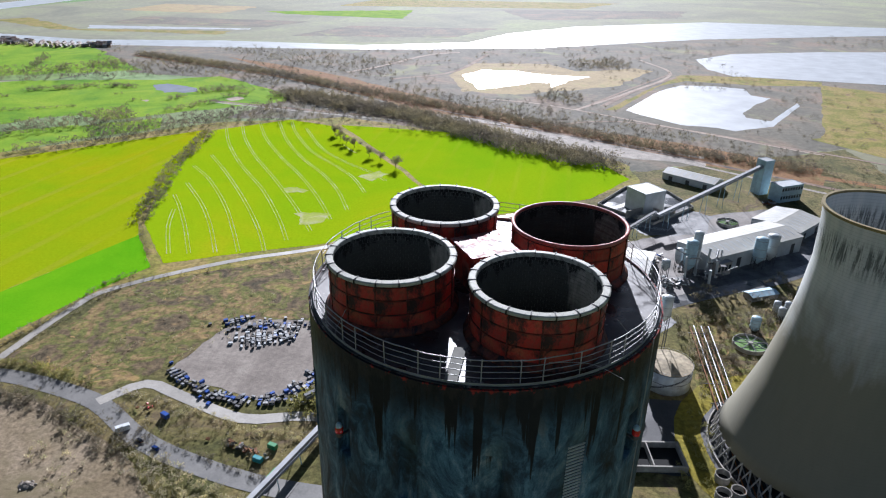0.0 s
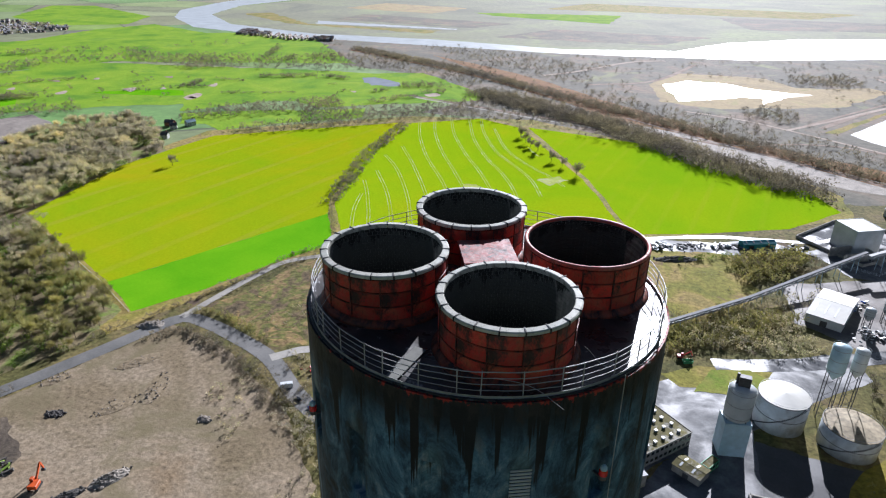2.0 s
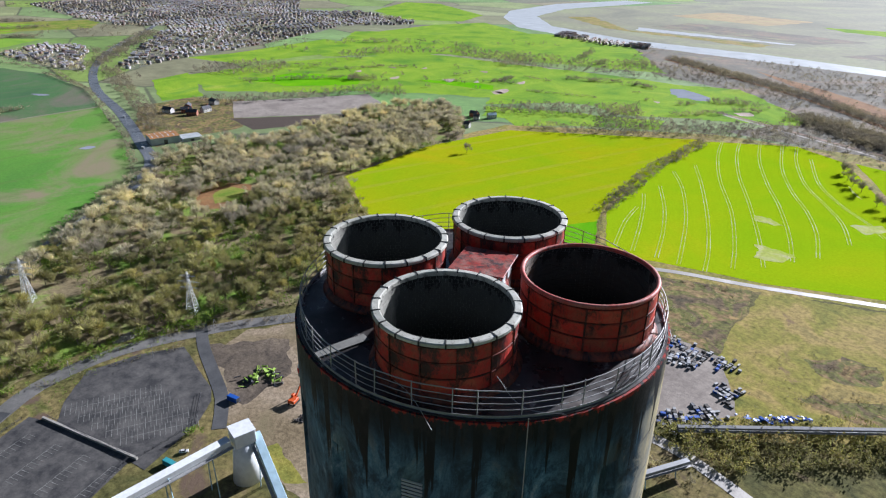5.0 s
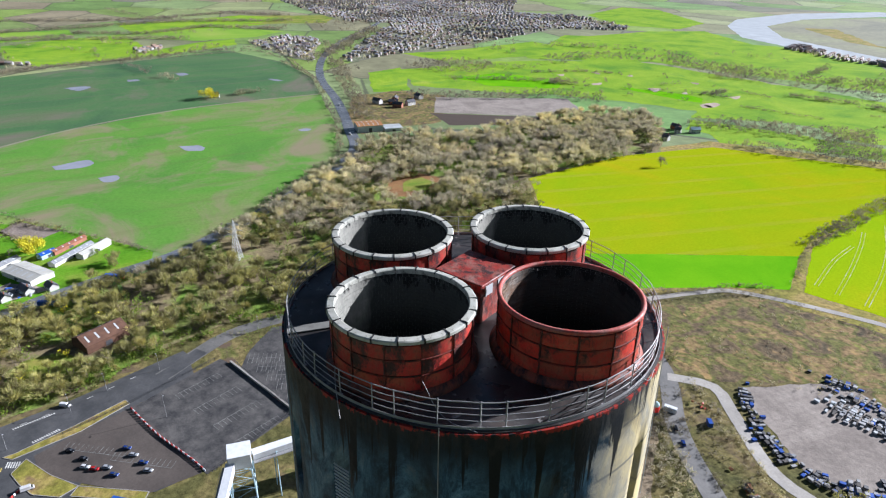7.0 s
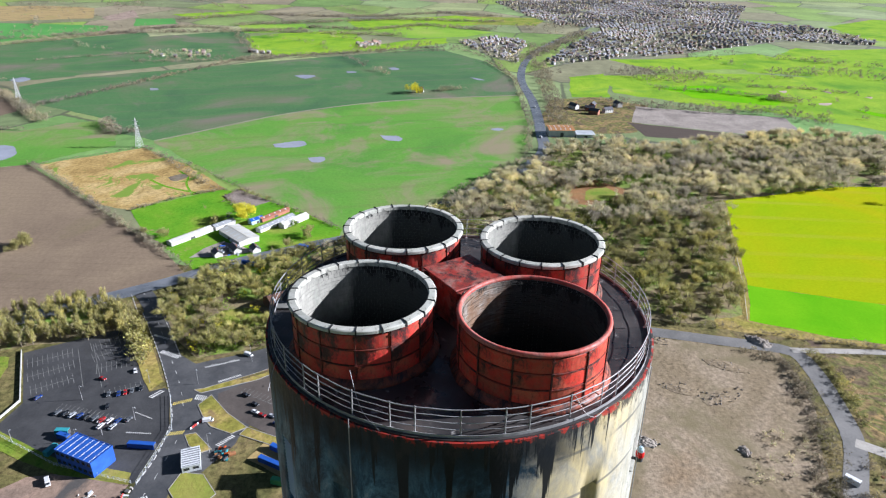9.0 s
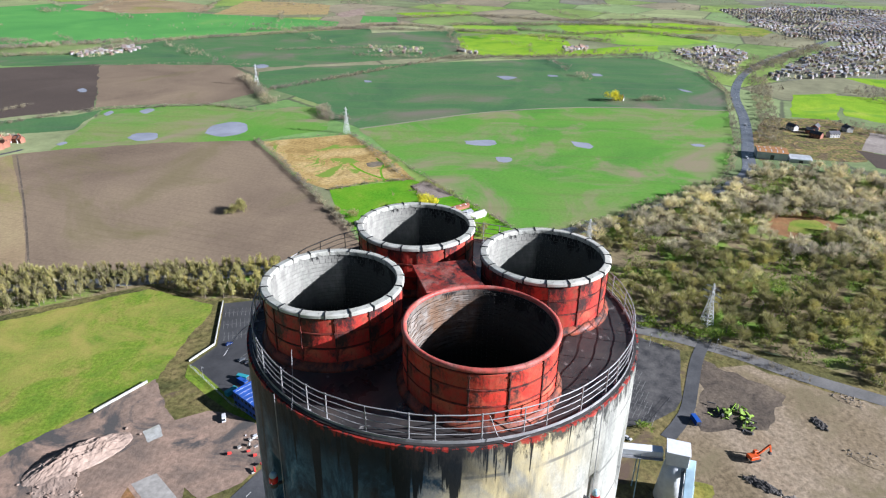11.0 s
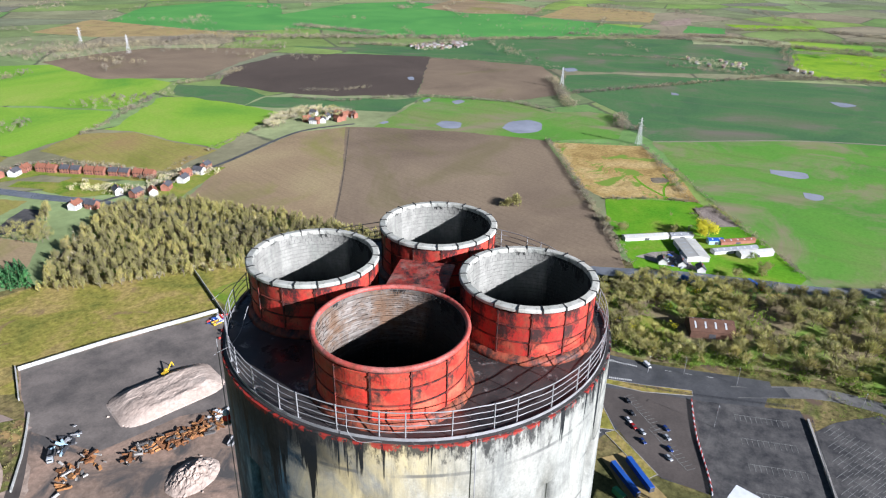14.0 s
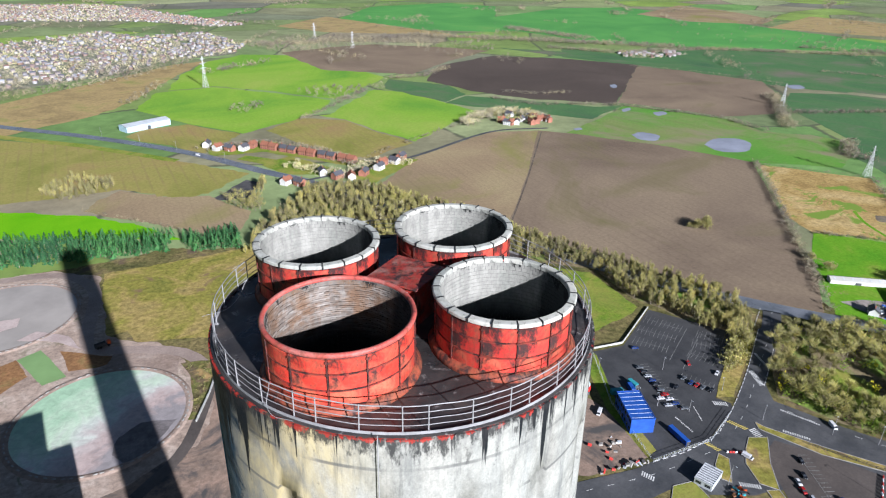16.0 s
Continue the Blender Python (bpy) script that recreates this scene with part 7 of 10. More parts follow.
for k, (pts, wide, gap, tall, mat) in enumerate((
    ([(-272, 212), (-264, 225), (-243, 223), (-206, 210), (-183, 196), (-163, 188)], 12, 1.3, (1.2, 3.6), M_TWIGD),
    ([(-163, 188), (-142, 179), (-125, 168), (-104, 160), (-70, 150)], 16, 1.2, (1.2, 3.6), M_TWIG),
    ([(-276, 246), (-256, 249), (-230, 242), (-207, 236)], 7, 1.2, (1.5, 4.5), M_WILLOW),
    ([(-187, 231), (-161, 224), (-136, 216), (-102, 207), (-70, 206)], 6, 1.2, (1, 2.8), M_TWIG),
    ([(-166, 205), (-144, 194), (-118, 187), (-92, 179)], 5, 1.2, (1, 2.6), M_TWIGD),
    ([(-293, 236), (-283, 254), (-271, 291), (-262, 343), (-249, 361)], 4, 1.6, (1, 3.2), M_TWIGD),
    ([(-270, 256), (-258, 306), (-245, 348)], 3, 1.4, (0.8, 2), M_TWIGD),
    ([(-326, 960), (-122, 854), (32, 720), (120, 665)], 50, 2.2, (5, 11), M_TWIGD),
    ([(-733, 1290), (-408, 1135), (-171, 970), (33, 845), (217, 722), (349, 665)], 34, 3.2, (4, 9), M_TWIGD),
    )):
    woodland("scrub_belt", along(pts, gap, wide, 400 + k), tall, "bush", 30 if k > 6 else 60, mat, ("low olive and brown bushes along the site road" if k < 7 else "dense dark belt of bare scrub and trees"), "shrubs", False)

woodland("scrub", scatter([(114, 252), (136, 348), (168, 343), (200, 366), (212, 332), (186, 294), (150, 285), (128, 260)], 4.2, 470, [(160, 311, 13), (169, 330, 5), (190, 372, 12)]), (2, 5.5), "oak", 70, M_TWIGD, "brown thicket between pipes and cooling tower", "shrubs")
woodland("scrub", scatter([(90, 200), (110, 250), (118, 240), (104, 180), (90, 180)], 5, 471, (), 0.2), (1.5, 4), "bush", 60, M_WILLOW, "green and brown weeds below the pipes", "shrubs", False)

for k, pts in enumerate(([(-556, -150), (-520, -126), (-500, -138)], [(-573, -140), (-540, -104)], [(-524, -222), (-556, -188), (-572, -154)], [(-404, -138), (-420, -96), (-448, -44)])):
    woodland("hedge", along(pts, 1.6, 4, 480 + k), (1.5, 4), "bush", 60, M_WILLOW if k % 2 else M_TWIGD, "low hedge between small paddocks", "hedge", False)

hedge([(-717, -268), (-667, -229), (-627, -199), (-583, -169)], 7, (2.5, 5), 61)
hedge([(-583, -169), (-540, -106), (-474, -40)], 5, (2, 3.5), 62)
hedge([(-659, -361), (-552, -270), (-440, -174)], 7, (2.5, 5), 64)
hedge([(-573, -140), (-540, -146), (-521, -128)], 3, (1.5, 3), 65)
woodland("scrub", along([(-300, -112), (-312, -70), (-330, -36), (-346, 10), (-345, 60), (-338, 100)], 3.0, 16, 490), (2, 5), "bush", 60, M_SPRING, "fresh green bushes along the edge of the wood", "shrubs", False)
woodland("scrub", scatter(WOOD_J, 24, 491, [(-345, -66, 17)]), (3, 6), "bush", 60, M_GOLD, "yellow-green bushes in the roadside wood", "shrubs", False)


woodland("garden_trees", scatter([(-125, -566), (-149, -556), (-164, -556), (-145, -509), (-123, -521)], 6, 702), (5, 9), "oak", 110, M_WILLOW, "olive trees beside a roadside yard", "trees")
woodland("garden_trees", along([(-133, -508), (-148, -536), (-169, -571)], 5, 4, 703), (9, 14), "poplar", 240, M_POPLAR, "row of slim poplars by the highway", "trees")
woodland("garden_trees", along([(-155, -722), (-219, -714), (-255, -657), (-281, -585)], 5, 22, 704), (3, 7), "bush", 60, M_TWIGD, "bare garden trees of the village", "trees", False)
woodland("garden_trees", along([(-215, -620), (-233, -584), (-248, -556), (-304, -579), (-333, -562)], 5, 20, 705), (3, 7), "bush", 60, M_TWIG, "bare garden trees along the lane", "trees", False)
woodland("garden_trees", along([(-474, -668), (-525, -692), (-567, -694), (-582, -639)], 4, 26, 706), (5, 10), "oak", 110, M_TWIG, "pale bare trees round a hamlet", "trees")


def far_trees(count, seed):
    """Hedgerow trees and copses of the far farmland, in lines and clumps."""
    rng = np.random.default_rng(seed)
    out = []
    for _ in range(count):
        a, d = rng.uniform(1.75, 4.75), rng.uniform(1250, 3600)
        x, y, turn = d * math.cos(a), d * math.sin(a), rng.choice([0.4, 1.97, 0.9])
        n = int(rng.uniform(14, 46))
        if y > 1250:
            continue
        s = rng.uniform(-0.5, 0.5, n) * rng.uniform(120, 420)
        w = rng.normal(0, rng.choice([3, 6, 18]), n)
        out.append(np.c_[x + s * math.cos(turn) - w * math.sin(turn), y + s * math.sin(turn) + w * math.cos(turn)])
    return np.concatenate(out)


woodland("far_trees", far_trees(170, 88), (6, 13), "bush", 30, M_TWIGD, "dark hedgerow trees and copses of far farmland", "trees", False)
woodland("far_trees", scatter([(-400, 1060), (-560, 1300), (-300, 1430), (300, 1560), (900, 1900), (1500, 1700), (900, 850), (440, 760), (150, 900), (-100, 960)], 17, 89, [(50, 1130, 150), (290, 980, 130), (760, 1400, 300)], 0.55), (3, 8), "bush", 30, M_TWIGD, "dark scrub scattered over the heath", "trees", False)


for k, (pts, wide, gap, tall) in enumerate((([(-60, 306), (-40, 332), (-12, 340), (18, 372)], 14, 1.0, (0.6, 1.8)), ([(-70, 348), (-56, 352), (-42, 366)], 14, 0.8, (0.6, 1.8)))):
    woodland("bramble", along(pts, gap, wide, 450 + k), tall, "bush", 30, M_TWIGD, "dark low brambles in rough grass", "shrubs", False)


def tree(x, y, h, kind, count, leafmat, label, seed):
    t, w = crown_shape(kind, seed, count)
    top = thing("tree", pose(x, y, 0, 0, 0, seed * 37), label, "tree")
    top.scale = (h, h, h)
    from_arrays("trunk", w.reshape(-1, 3), np.arange(len(w) * 3).reshape(-1, 3), M_BARK, top)
    set_hue(from_arrays("crown", t.reshape(-1, 3), np.arange(len(t) * 3).reshape(-1, 3), leafmat, top), np.full(len(t), 0.55))


for i, (x, y) in enumerate([(-195, 741), (-182, 716), (-172, 702), (-160, 690), (-136, 657), (-121, 643), (-101, 620)]):
    tree(x, y, 13 - (i % 3), "oak", 500, M_TWIGD, "bare brown field tree in a short row", 200 + i)
tree(-496, -117, 15, "bush", 1300, M_GOLD, "golden yellow tree beside the smallholding", 220)
tree(-462, -62, 9, "oak", 420, M_WILLOW, "olive budding tree by a white shed", 221)
tree(-1007, 50, 18, "bush", 900, M_GOLD, "golden green tree in a wide pasture", 222)
tree(-452, -277, 12, "bush", 1200, M_POPLAR, "pale bush alone in the ploughed field", 223)
tree(-446, -282, 9, "bush", 900, M_POPLAR, "smaller pale bush in the ploughed field", 224)
tree(-541, 432, 9, "bush", 300, M_PINE, "dark evergreen bush at the field edge", 225)
tree(-500, 474, 11, "oak", 420, M_TWIGD, "bare dark tree standing in the yellow field", 226)
tree(-240, 52, 6, "bush", 300, M_SPRING, "green bush at the car park corner", 227)
tree(-430, -130, 6, "bush", 300, M_SPRING, "green bush in a farm garden", 228)
tree(-480, -75, 6, "bush", 300, M_SPRING, "green bush beside a shed", 229)

for i, (x, y, h) in enumerate(((-455, -64, 9), (-438, -77, 8), (-490, -142, 7), (-464, -178, 8), (-473, -196, 7), (-412, -120, 7))):
    tree(x, y, h, "bush", 500, M_WILLOW, "olive budding garden tree at the smallholding", 240 + i)


# ---- buildings ----
def along_base(a, b, depth, left=True):
    """Pose at the middle of a building whose front runs from a to b, with its length."""
    ax, ay = a
    bx, by = b
    ang = math.atan2(by - ay, bx - ax)
    s = 1 if left else -1
    mx, my = (ax + bx) / 2 - math.sin(ang) * depth / 2 * s, (ay + by) / 2 + math.cos(ang) * depth / 2 * s
    return pose(mx, my, 0, 0, 0, math.degrees(ang)), math.hypot(bx - ax, by - ay)


def gable(bm, length, depth, eave, ridge, over=0.4, thick=0.25):
    """Two sloping roof slabs and their ridge, running along x."""
    run = depth / 2 + over
    rise = ridge - eave
    tilt = math.degrees(math.atan2(rise, depth / 2))
    slope = math.hypot(run, rise * run / (depth / 2))
    for s in (1, -1):
        add_box(bm, 0, s * run / 2, (eave + ridge) / 2 - rise * over / depth + thick / 2, length + 2 * over, slope, thick, rx=-s * tilt)
    add_box(bm, 0, 0, ridge + thick * 0.8, length + 2 * over, 0.4, 0.2)
    return bm


def wall_block(length, depth, eave, ridge):
    bm = bmesh.new()
    v = [bm.verts.new(p) for p in ((-length / 2, -depth / 2, 0), (length / 2, -depth / 2, 0), (length / 2, depth / 2, 0), (-length / 2, depth / 2, 0), (-length / 2, -depth / 2, eave), (length / 2, -depth / 2, eave), (length / 2, depth / 2, eave), (-length / 2, depth / 2, eave), (-length / 2, 0, ridge), (length / 2, 0, ridge))]
    for f in ((0, 1, 5, 4), (2, 3, 7, 6), (1, 2, 6, 9, 5), (3, 0, 4, 8, 7), (3, 2, 1, 0), (4, 5, 9, 8), (6, 7, 8, 9)):
        bm.faces.new([v[i] for i in f])
    return bm


def shed(name, a, b, depth, eave, ridge, wall, roof, label, category="shed", left=True, doors=1):
    at, length = along_base(a, b, depth, left)
    top = thing(name, at, label, category)
    part("wall", wall_block(length, depth, eave, ridge), wall, top, "sheeted walls")
    part("roof", gable(bmesh.new(), length, depth, eave, ridge), roof, top, "ridged sheet roof")
    for i in range(doors):
        x = -length / 2 + length * (i + 0.5) / doors
        part("door", box(x, -depth / 2 - 0.06, eave * 0.33, min(4.0, length * 0.2), 0.12, eave * 0.66), M_STEELD, top, "dark roller door")
    for i in range(int(length / 6)):
        x = -length / 2 + 3 + i * 6
        for s in (1, -1):
            part("rooflight", box(x, s * depth / 4, (eave + ridge) / 2 + 0.32, 1.0, depth * 0.3, 0.06, rx=-s * math.degrees(math.atan2(ridge - eave, depth / 2))), M_CLAD, top, "translucent rooflight")
    return top


HOUSE_PARTS = {}


def house(x, y, turn, long, deep, wall, roof, label, group="houses", tall=5.0):
    """A gabled house with chimney, windows and door; alike houses share their meshes."""
    top = thing("house", pose(x, y, 0, 0, 0, turn), label, "house", group)
    key = (long, deep, wall.name, roof.name, tall)
    if key not in HOUSE_PARTS:
        stack = add_box(box(long * 0.3, 0, tall + deep * 0.42 + 0.6, 0.9, 0.6, 2.0), long * 0.3, 0, tall + deep * 0.42 + 1.7, 0.5, 0.3, 0.4)
        HOUSE_PARTS[key] = [part("wall", wall_block(long, deep, tall, tall + deep * 0.38), wall, top), part("roof", gable(bmesh.new(), long, deep, tall, tall + deep * 0.38), roof, top), part("chimney_stack", stack, M_BRICK, top), part("door", box(long * 0.1, -deep / 2 - 0.04, 1.0, 0.95, 0.1, 2.0), M_WHITE, top)]
        n = max(2, int(long / 3))
        for s in (1, -1):
            for i in range(n):
                for z in ((1.4, 3.9) if tall > 4 else (1.5,)):
                    HOUSE_PARTS[key].append(part("window", box(-long / 2 + long * (i + 0.5) / n, s * (deep / 2 + 0.03), z, 1.1, 0.08, 1.1), M_GLASS, top))
    else:
        for o in HOUSE_PARTS[key]:
            c = new(o.name.split(".")[0], o.data)
            c.parent = top
    return top


def flat_block(name, m, sx, sy, h, wall, roof, label, category="building", bands=0):
    top = thing(name, m, label, category)
    part("wall", box(0, 0, h / 2, sx, sy, h, bevel=0.05), wall, top)
    rim = bmesh.new()
    for cx, cy, lx, ly in ((0, sy / 2, sx + 0.3, 0.3), (0, -sy / 2, sx + 0.3, 0.3), (sx / 2, 0, 0.3, sy - 0.3), (-sx / 2, 0, 0.3, sy - 0.3)):
        add_box(rim, cx, cy, h + 0.12, lx, ly, 0.4)
    part("parapet", rim, wall, top)
    part("roof", box(0, 0, h + 0.05, sx - 0.3, sy - 0.3, 0.1), roof, top)
    for k in range(bands):
        z = h * (k + 0.6) / bands
        for s in (1, -1):
            n = max(2, int(sx / 3))
            for i in range(n):
                part("window", box(-sx / 2 + sx * (i + 0.5) / n, s * (sy / 2 + 0.03), z, sx / n * 0.6, 0.1, h / bands * 0.4), M_GLASS, top)
    return top


def silo(x, y, r, z0, z1, mat, label, legs=True, category="silo"):
    top = thing("silo", pose(x, y, 0), label, category, "silos of the works")
    part("drum", lathe(bmesh.new(), [(0.02, z0 - r * 1.2), (0.5, z0 - r * 1.2), (r, z0), (r, z1), (r * 0.5, z1 + r * 0.25), (0.02, z1 + r * 0.3)], 28, False), mat, top, "", True)
    for z in (z0 + 1, (z0 + z1) / 2, z1 - 1):
        part("band", lathe(bmesh.new(), [(r, z), (r + 0.12, z), (r + 0.12, z + 0.25), (r, z + 0.25)], 28), M_GALV, top)
    if legs:
        for i in range(4):
            a = math.pi / 4 + i * math.pi / 2
            part("leg", add_rod(bmesh.new(), (r * 0.95 * math.cos(a), r * 0.95 * math.sin(a), 0), (r * 0.95 * math.cos(a), r * 0.95 * math.sin(a), z0 + 1), 0.22), M_STEELD, top)
        part("guard_rail", lathe(bmesh.new(), [(r, z1 + 0.9), (r + 0.05, z1 + 0.9), (r + 0.05, z1 + 1.0), (r, z1 + 1.0)], 28), M_GALV, top)
        br = bmesh.new()
        for i in range(4):
            a, c = math.pi / 4 + i * math.pi / 2, math.pi / 4 + (i + 1) * math.pi / 2
            for k in range(max(1, int(z0 / 6))):
                zz = z0 * k / max(1, int(z0 / 6))
                add_rod(br, (r * 0.95 * math.cos(a), r * 0.95 * math.sin(a), zz), (r * 0.95 * math.cos(c), r * 0.95 * math.sin(c), zz + 5.5), 0.1, 4)
        part("bracing", br, M_STEELD, top)
    return top


def tank(x, y, r, h, roofmat, label, steps=True):
    top = thing("storage_tank", pose(x, y, 0), label, "storage tank", "white storage tanks")
    part("wall", lathe(bmesh.new(), [(0.02, 0), (r, 0), (r, h), (r - 0.15, h), (r - 0.15, 0.3), (0.02, 0.3)], 48, False), plain("tank_white_%d" % int(x), (0.6, 0.64, 0.66), 0.45, 0, 0.25, 0.25, dirt=(0.25, 0.22, 0.18)), top, "weathered white steel wall", True)
    part("roof", lathe(bmesh.new(), [(0.02, h + r * 0.1), (r, h + 0.02), (r, h - 0.1), (0.02, h)], 48, False), roofmat, top, "shallow cone roof")
    for z in (h * 0.5, h * 0.98):
        part("ring", lathe(bmesh.new(), [(r, z), (r + 0.15, z), (r + 0.15, z + 0.2), (r, z + 0.2)], 48), M_STEELD, top)
    part("guard_rail", lathe(bmesh.new(), [(r - 0.1, h + 1.0), (r, h + 1.0), (r, h + 1.1), (r - 0.1, h + 1.1)], 48), M_GALV, top)
    post = None
    for i in range(16):
        if post is None:
            ob = post = part("rail_post", add_rod(bmesh.new(), (r - 0.05, 0, h), (r - 0.05, 0, h + 1.1), 0.05, 4), M_GALV, top)
        else:
            ob = new("rail_post", post.data)
            ob.parent = top
        ob.matrix_basis = pose(0, 0, 0, 0, 0, i * 22.5)
    if steps:
        st = bmesh.new()
        for i in range(40):
            a = radians(200 + i * 3)
            add_box(st, (r + 0.55) * math.cos(a), (r + 0.55) * math.sin(a), 0.4 + i * h / 40, 1.0, 0.5, 0.12, math.degrees(a))
        tagged(part("stair", st, M_STEELD, top), "spiral stair round the wall", kind="stuff")
    return top


# concrete works north-east of the chimney
tank(71, 276, 12.0, 17.0, M_CREAM, "white storage tank with a spiral stair beside wet concrete")
tank(101, 270, 13.0, 12.5, plain("tan_stained_roof", (0.46, 0.38, 0.25), 0.8, 0.0, 0.5, 0.4), "white storage tank with a pale stained roof")
tank(196, 452, 9.0, 11.0, M_GREYR, "grey round tank behind the main shed", False)
top = silo(48, 246, 6.0, 20, 35, M_CLAD, "grey steel silo over a pale block tower")
part("block", box(0, -1, 9.5, 12, 10, 19, 15, bevel=0.1), M_TEALP, top, "pale blue clad block")
part("pipework", add_rod(add_rod(add_box(bmesh.new(), 0, 0, 39, 5, 3, 5), (3, 0, 35), (6.5, 0, 18), 0.5), (-3, 1, 36), (-3, 1, 42), 0.7), M_STEELD, top, "dark pipes on the silo head")
silo(92, 290, 4.2, 28, 42, M_TEALP, "pale blue silo high on a braced steel frame")
silo(102, 294, 3.2, 28, 40, M_CLAD, "slim grey silo on a braced steel frame")
shed("main_shed", (162, 404), (246, 454), 34, 13, 15.6, M_CLAD, M_CREAM, "long pale works shed with a cream roof", doors=5)
shed("works_shed", (251, 470), (283, 502), 40, 9, 11.6, M_CLAD, M_CREAM, "pale gabled shed behind the works", doors=2)
shed("works_shed", (93, 391), (113, 384), 44, 6, 8.5, M_CLAD, M_CREAM, "low pale storage shed by a thicket", doors=1)
shed("long_shed", (176, 622), (218, 588), 22, 7, 10, M_CLAD, M_CREAM, "long pale shed beside the railway", left=True, doors=3)
shed("green_shed", (58, 493), (82, 506), 8, 4, 5.6, M_TEAL, M_TEAL, "low teal curved store beside the track", doors=2)
for i, (x, y, r, z1) in enumerate(((146, 402, 4.2, 27), (152, 410, 3.2, 31), (140, 408, 2.6, 18), (201, 420, 4.5, 24), (212, 427, 4.5, 24), (128, 396, 3.0, 14))):
    silo(x, y, r, 9, z1, (M_TEALP, M_CLAD, M_CLAD)[i % 3], "tall pale cement silo on steel legs")
flat_block("screen_house", pose(140, 532, 0, 0, 0, 32), 24, 24, 20, M_CLAD, M_CREAM, "square white clad screen house with walled bunkers", bands=0)
for i, (x, y, sx, sy, h) in enumerate(((128, 512, 20, 1.0, 7), (150, 510, 1.0, 18, 7), (137, 503, 22, 1.0, 7), (160, 520, 14, 1.0, 8))):
    flat_block("bunker_wall", pose(x, y, 0, 0, 0, 32), sx, sy, h, M_CONC, M_CONC, "weathered concrete bunker wall", "wall")
flat_block("head_house", pose(262, 590, 0, 0, 0, 25), 11, 11, 34, M_TEALP, M_GREYR, "pale blue conveyor head house", bands=0)
flat_block("transfer_house", pose(280, 575, 0, 0, 0, 25), 26, 14, 16, M_TEALP, M_CLAD, "pale clad transfer building by the railway", bands=2)
flat_block("plant_block", pose(170, 408, 0, 0, 0, 31), 14, 9, 10, M_CONC, M_GREYR, "grey plant block with ducts", bands=1)
bm = bmesh.new()
rng = random.Random(5)
works = thing("process_plant", pose(155, 398, 0), "tangle of grey ducts and steelwork at the works", "plant")
for i in range(34):
    x, y, z = rng.uniform(-14, 16), rng.uniform(-8, 14), rng.uniform(3, 20)
    if i % 3 == 0:
        part("duct", add_rod(bmesh.new(), (x, y, 0), (x + rng.uniform(-1, 1), y, z + 4), rng.uniform(0.4, 1.1), 10), M_CLAD, works)
    elif i % 3 == 1:
        part("pipe", add_rod(bmesh.new(), (x, y, z), (x + rng.uniform(-9, 9), y + rng.uniform(-9, 9), z + rng.uniform(-3, 3)), rng.uniform(0.25, 0.7), 8), M_GALV, works)
    else:
        part("platform", add_rod(add_box(bmesh.new(), x, y, z * 0.6, 4, 3, 0.2), (x, y, 0), (x, y, z * 0.6), 0.2), M_STEELD, works)
# office block and workshop at the foot of the chimney
o = flat_block("office_block", pose(12, 236, 0, 0, 0, 52), 30, 24, 8, M_CONC, M_SEDUM, "low flat-roofed block with a mossy roof and vents", bands=2)
vent = None
for i in range(5):
    for j in range(4):
        if vent is None:
            vent = ob = part("roof_vent", add_box(box(0, 0, 8.5, 1.2, 1.2, 0.8), 0, 0, 9.0, 1.5, 1.5, 0.15), M_WHITE, o, "white roof vent")
        else:
            ob = new("roof_vent", vent.data)
            ob.parent = o
        ob.matrix_basis = pose(-11 + i * 5.2 + (j % 2), -8.5 + j * 5.4, 0)
shed("workshop", (-4, 224), (14, 205), 22, 7, 8.2, M_CONC, M_GREYR, "grey sheet-roofed workshop beside the chimney", left=False, doors=2)
shed("low_store", (24, 220), (36, 214), 9, 4, 4.8, M_CONC, M_SEDUM, "small mossy store in the wet yard", doors=1)
flat_block("site_cabin", pose(40, 228, 0, 0, 0, 60), 9, 4, 4, M_GREENC, M_SEDUM, "green site cabin beside the silo", bands=1)
shed("yard_shed", (222, 372), (238, 384), 12, 5, 6.5, M_CLAD, M_CLAD, "small grey shed by the cooling tower", doors=1)
for i in range(5):
    silo(190 + (i % 3) * 7, 352 - (i // 3) * 8, 2.2, 3, 9, M_CLAD, "small grey hopper in scrub", True, "hopper")
# pipe bridge running past the tower
pipes = thing("pipe_bridge", pose(122, 250, 0), "bundle of long rusty pipes on low trestles", "pipes")
for i in range(6):
    part("pipe", add_rod(bmesh.new(), (-6 + i * 2.0, -70, 3 + (i % 2) * 0.8), (6 + i * 2.2, 75, 3 + (i % 2) * 0.8), 0.32, 8), M_GALV if i % 2 else M_RUST, pipes)
for k in range(9):
    part("trestle", add_rod(add_rod(add_box(bmesh.new(), -1 + k * 1.4, -68 + k * 17, 2.6, 14, 0.4, 0.4), (-7 + k * 1.4, -68 + k * 17, 0), (-7 + k * 1.4, -68 + k * 17, 2.6), 0.2), (5 + k * 1.4, -68 + k * 17, 0), (5 + k * 1.4, -68 + k * 17, 2.6), 0.2), M_STEELD, pipes)


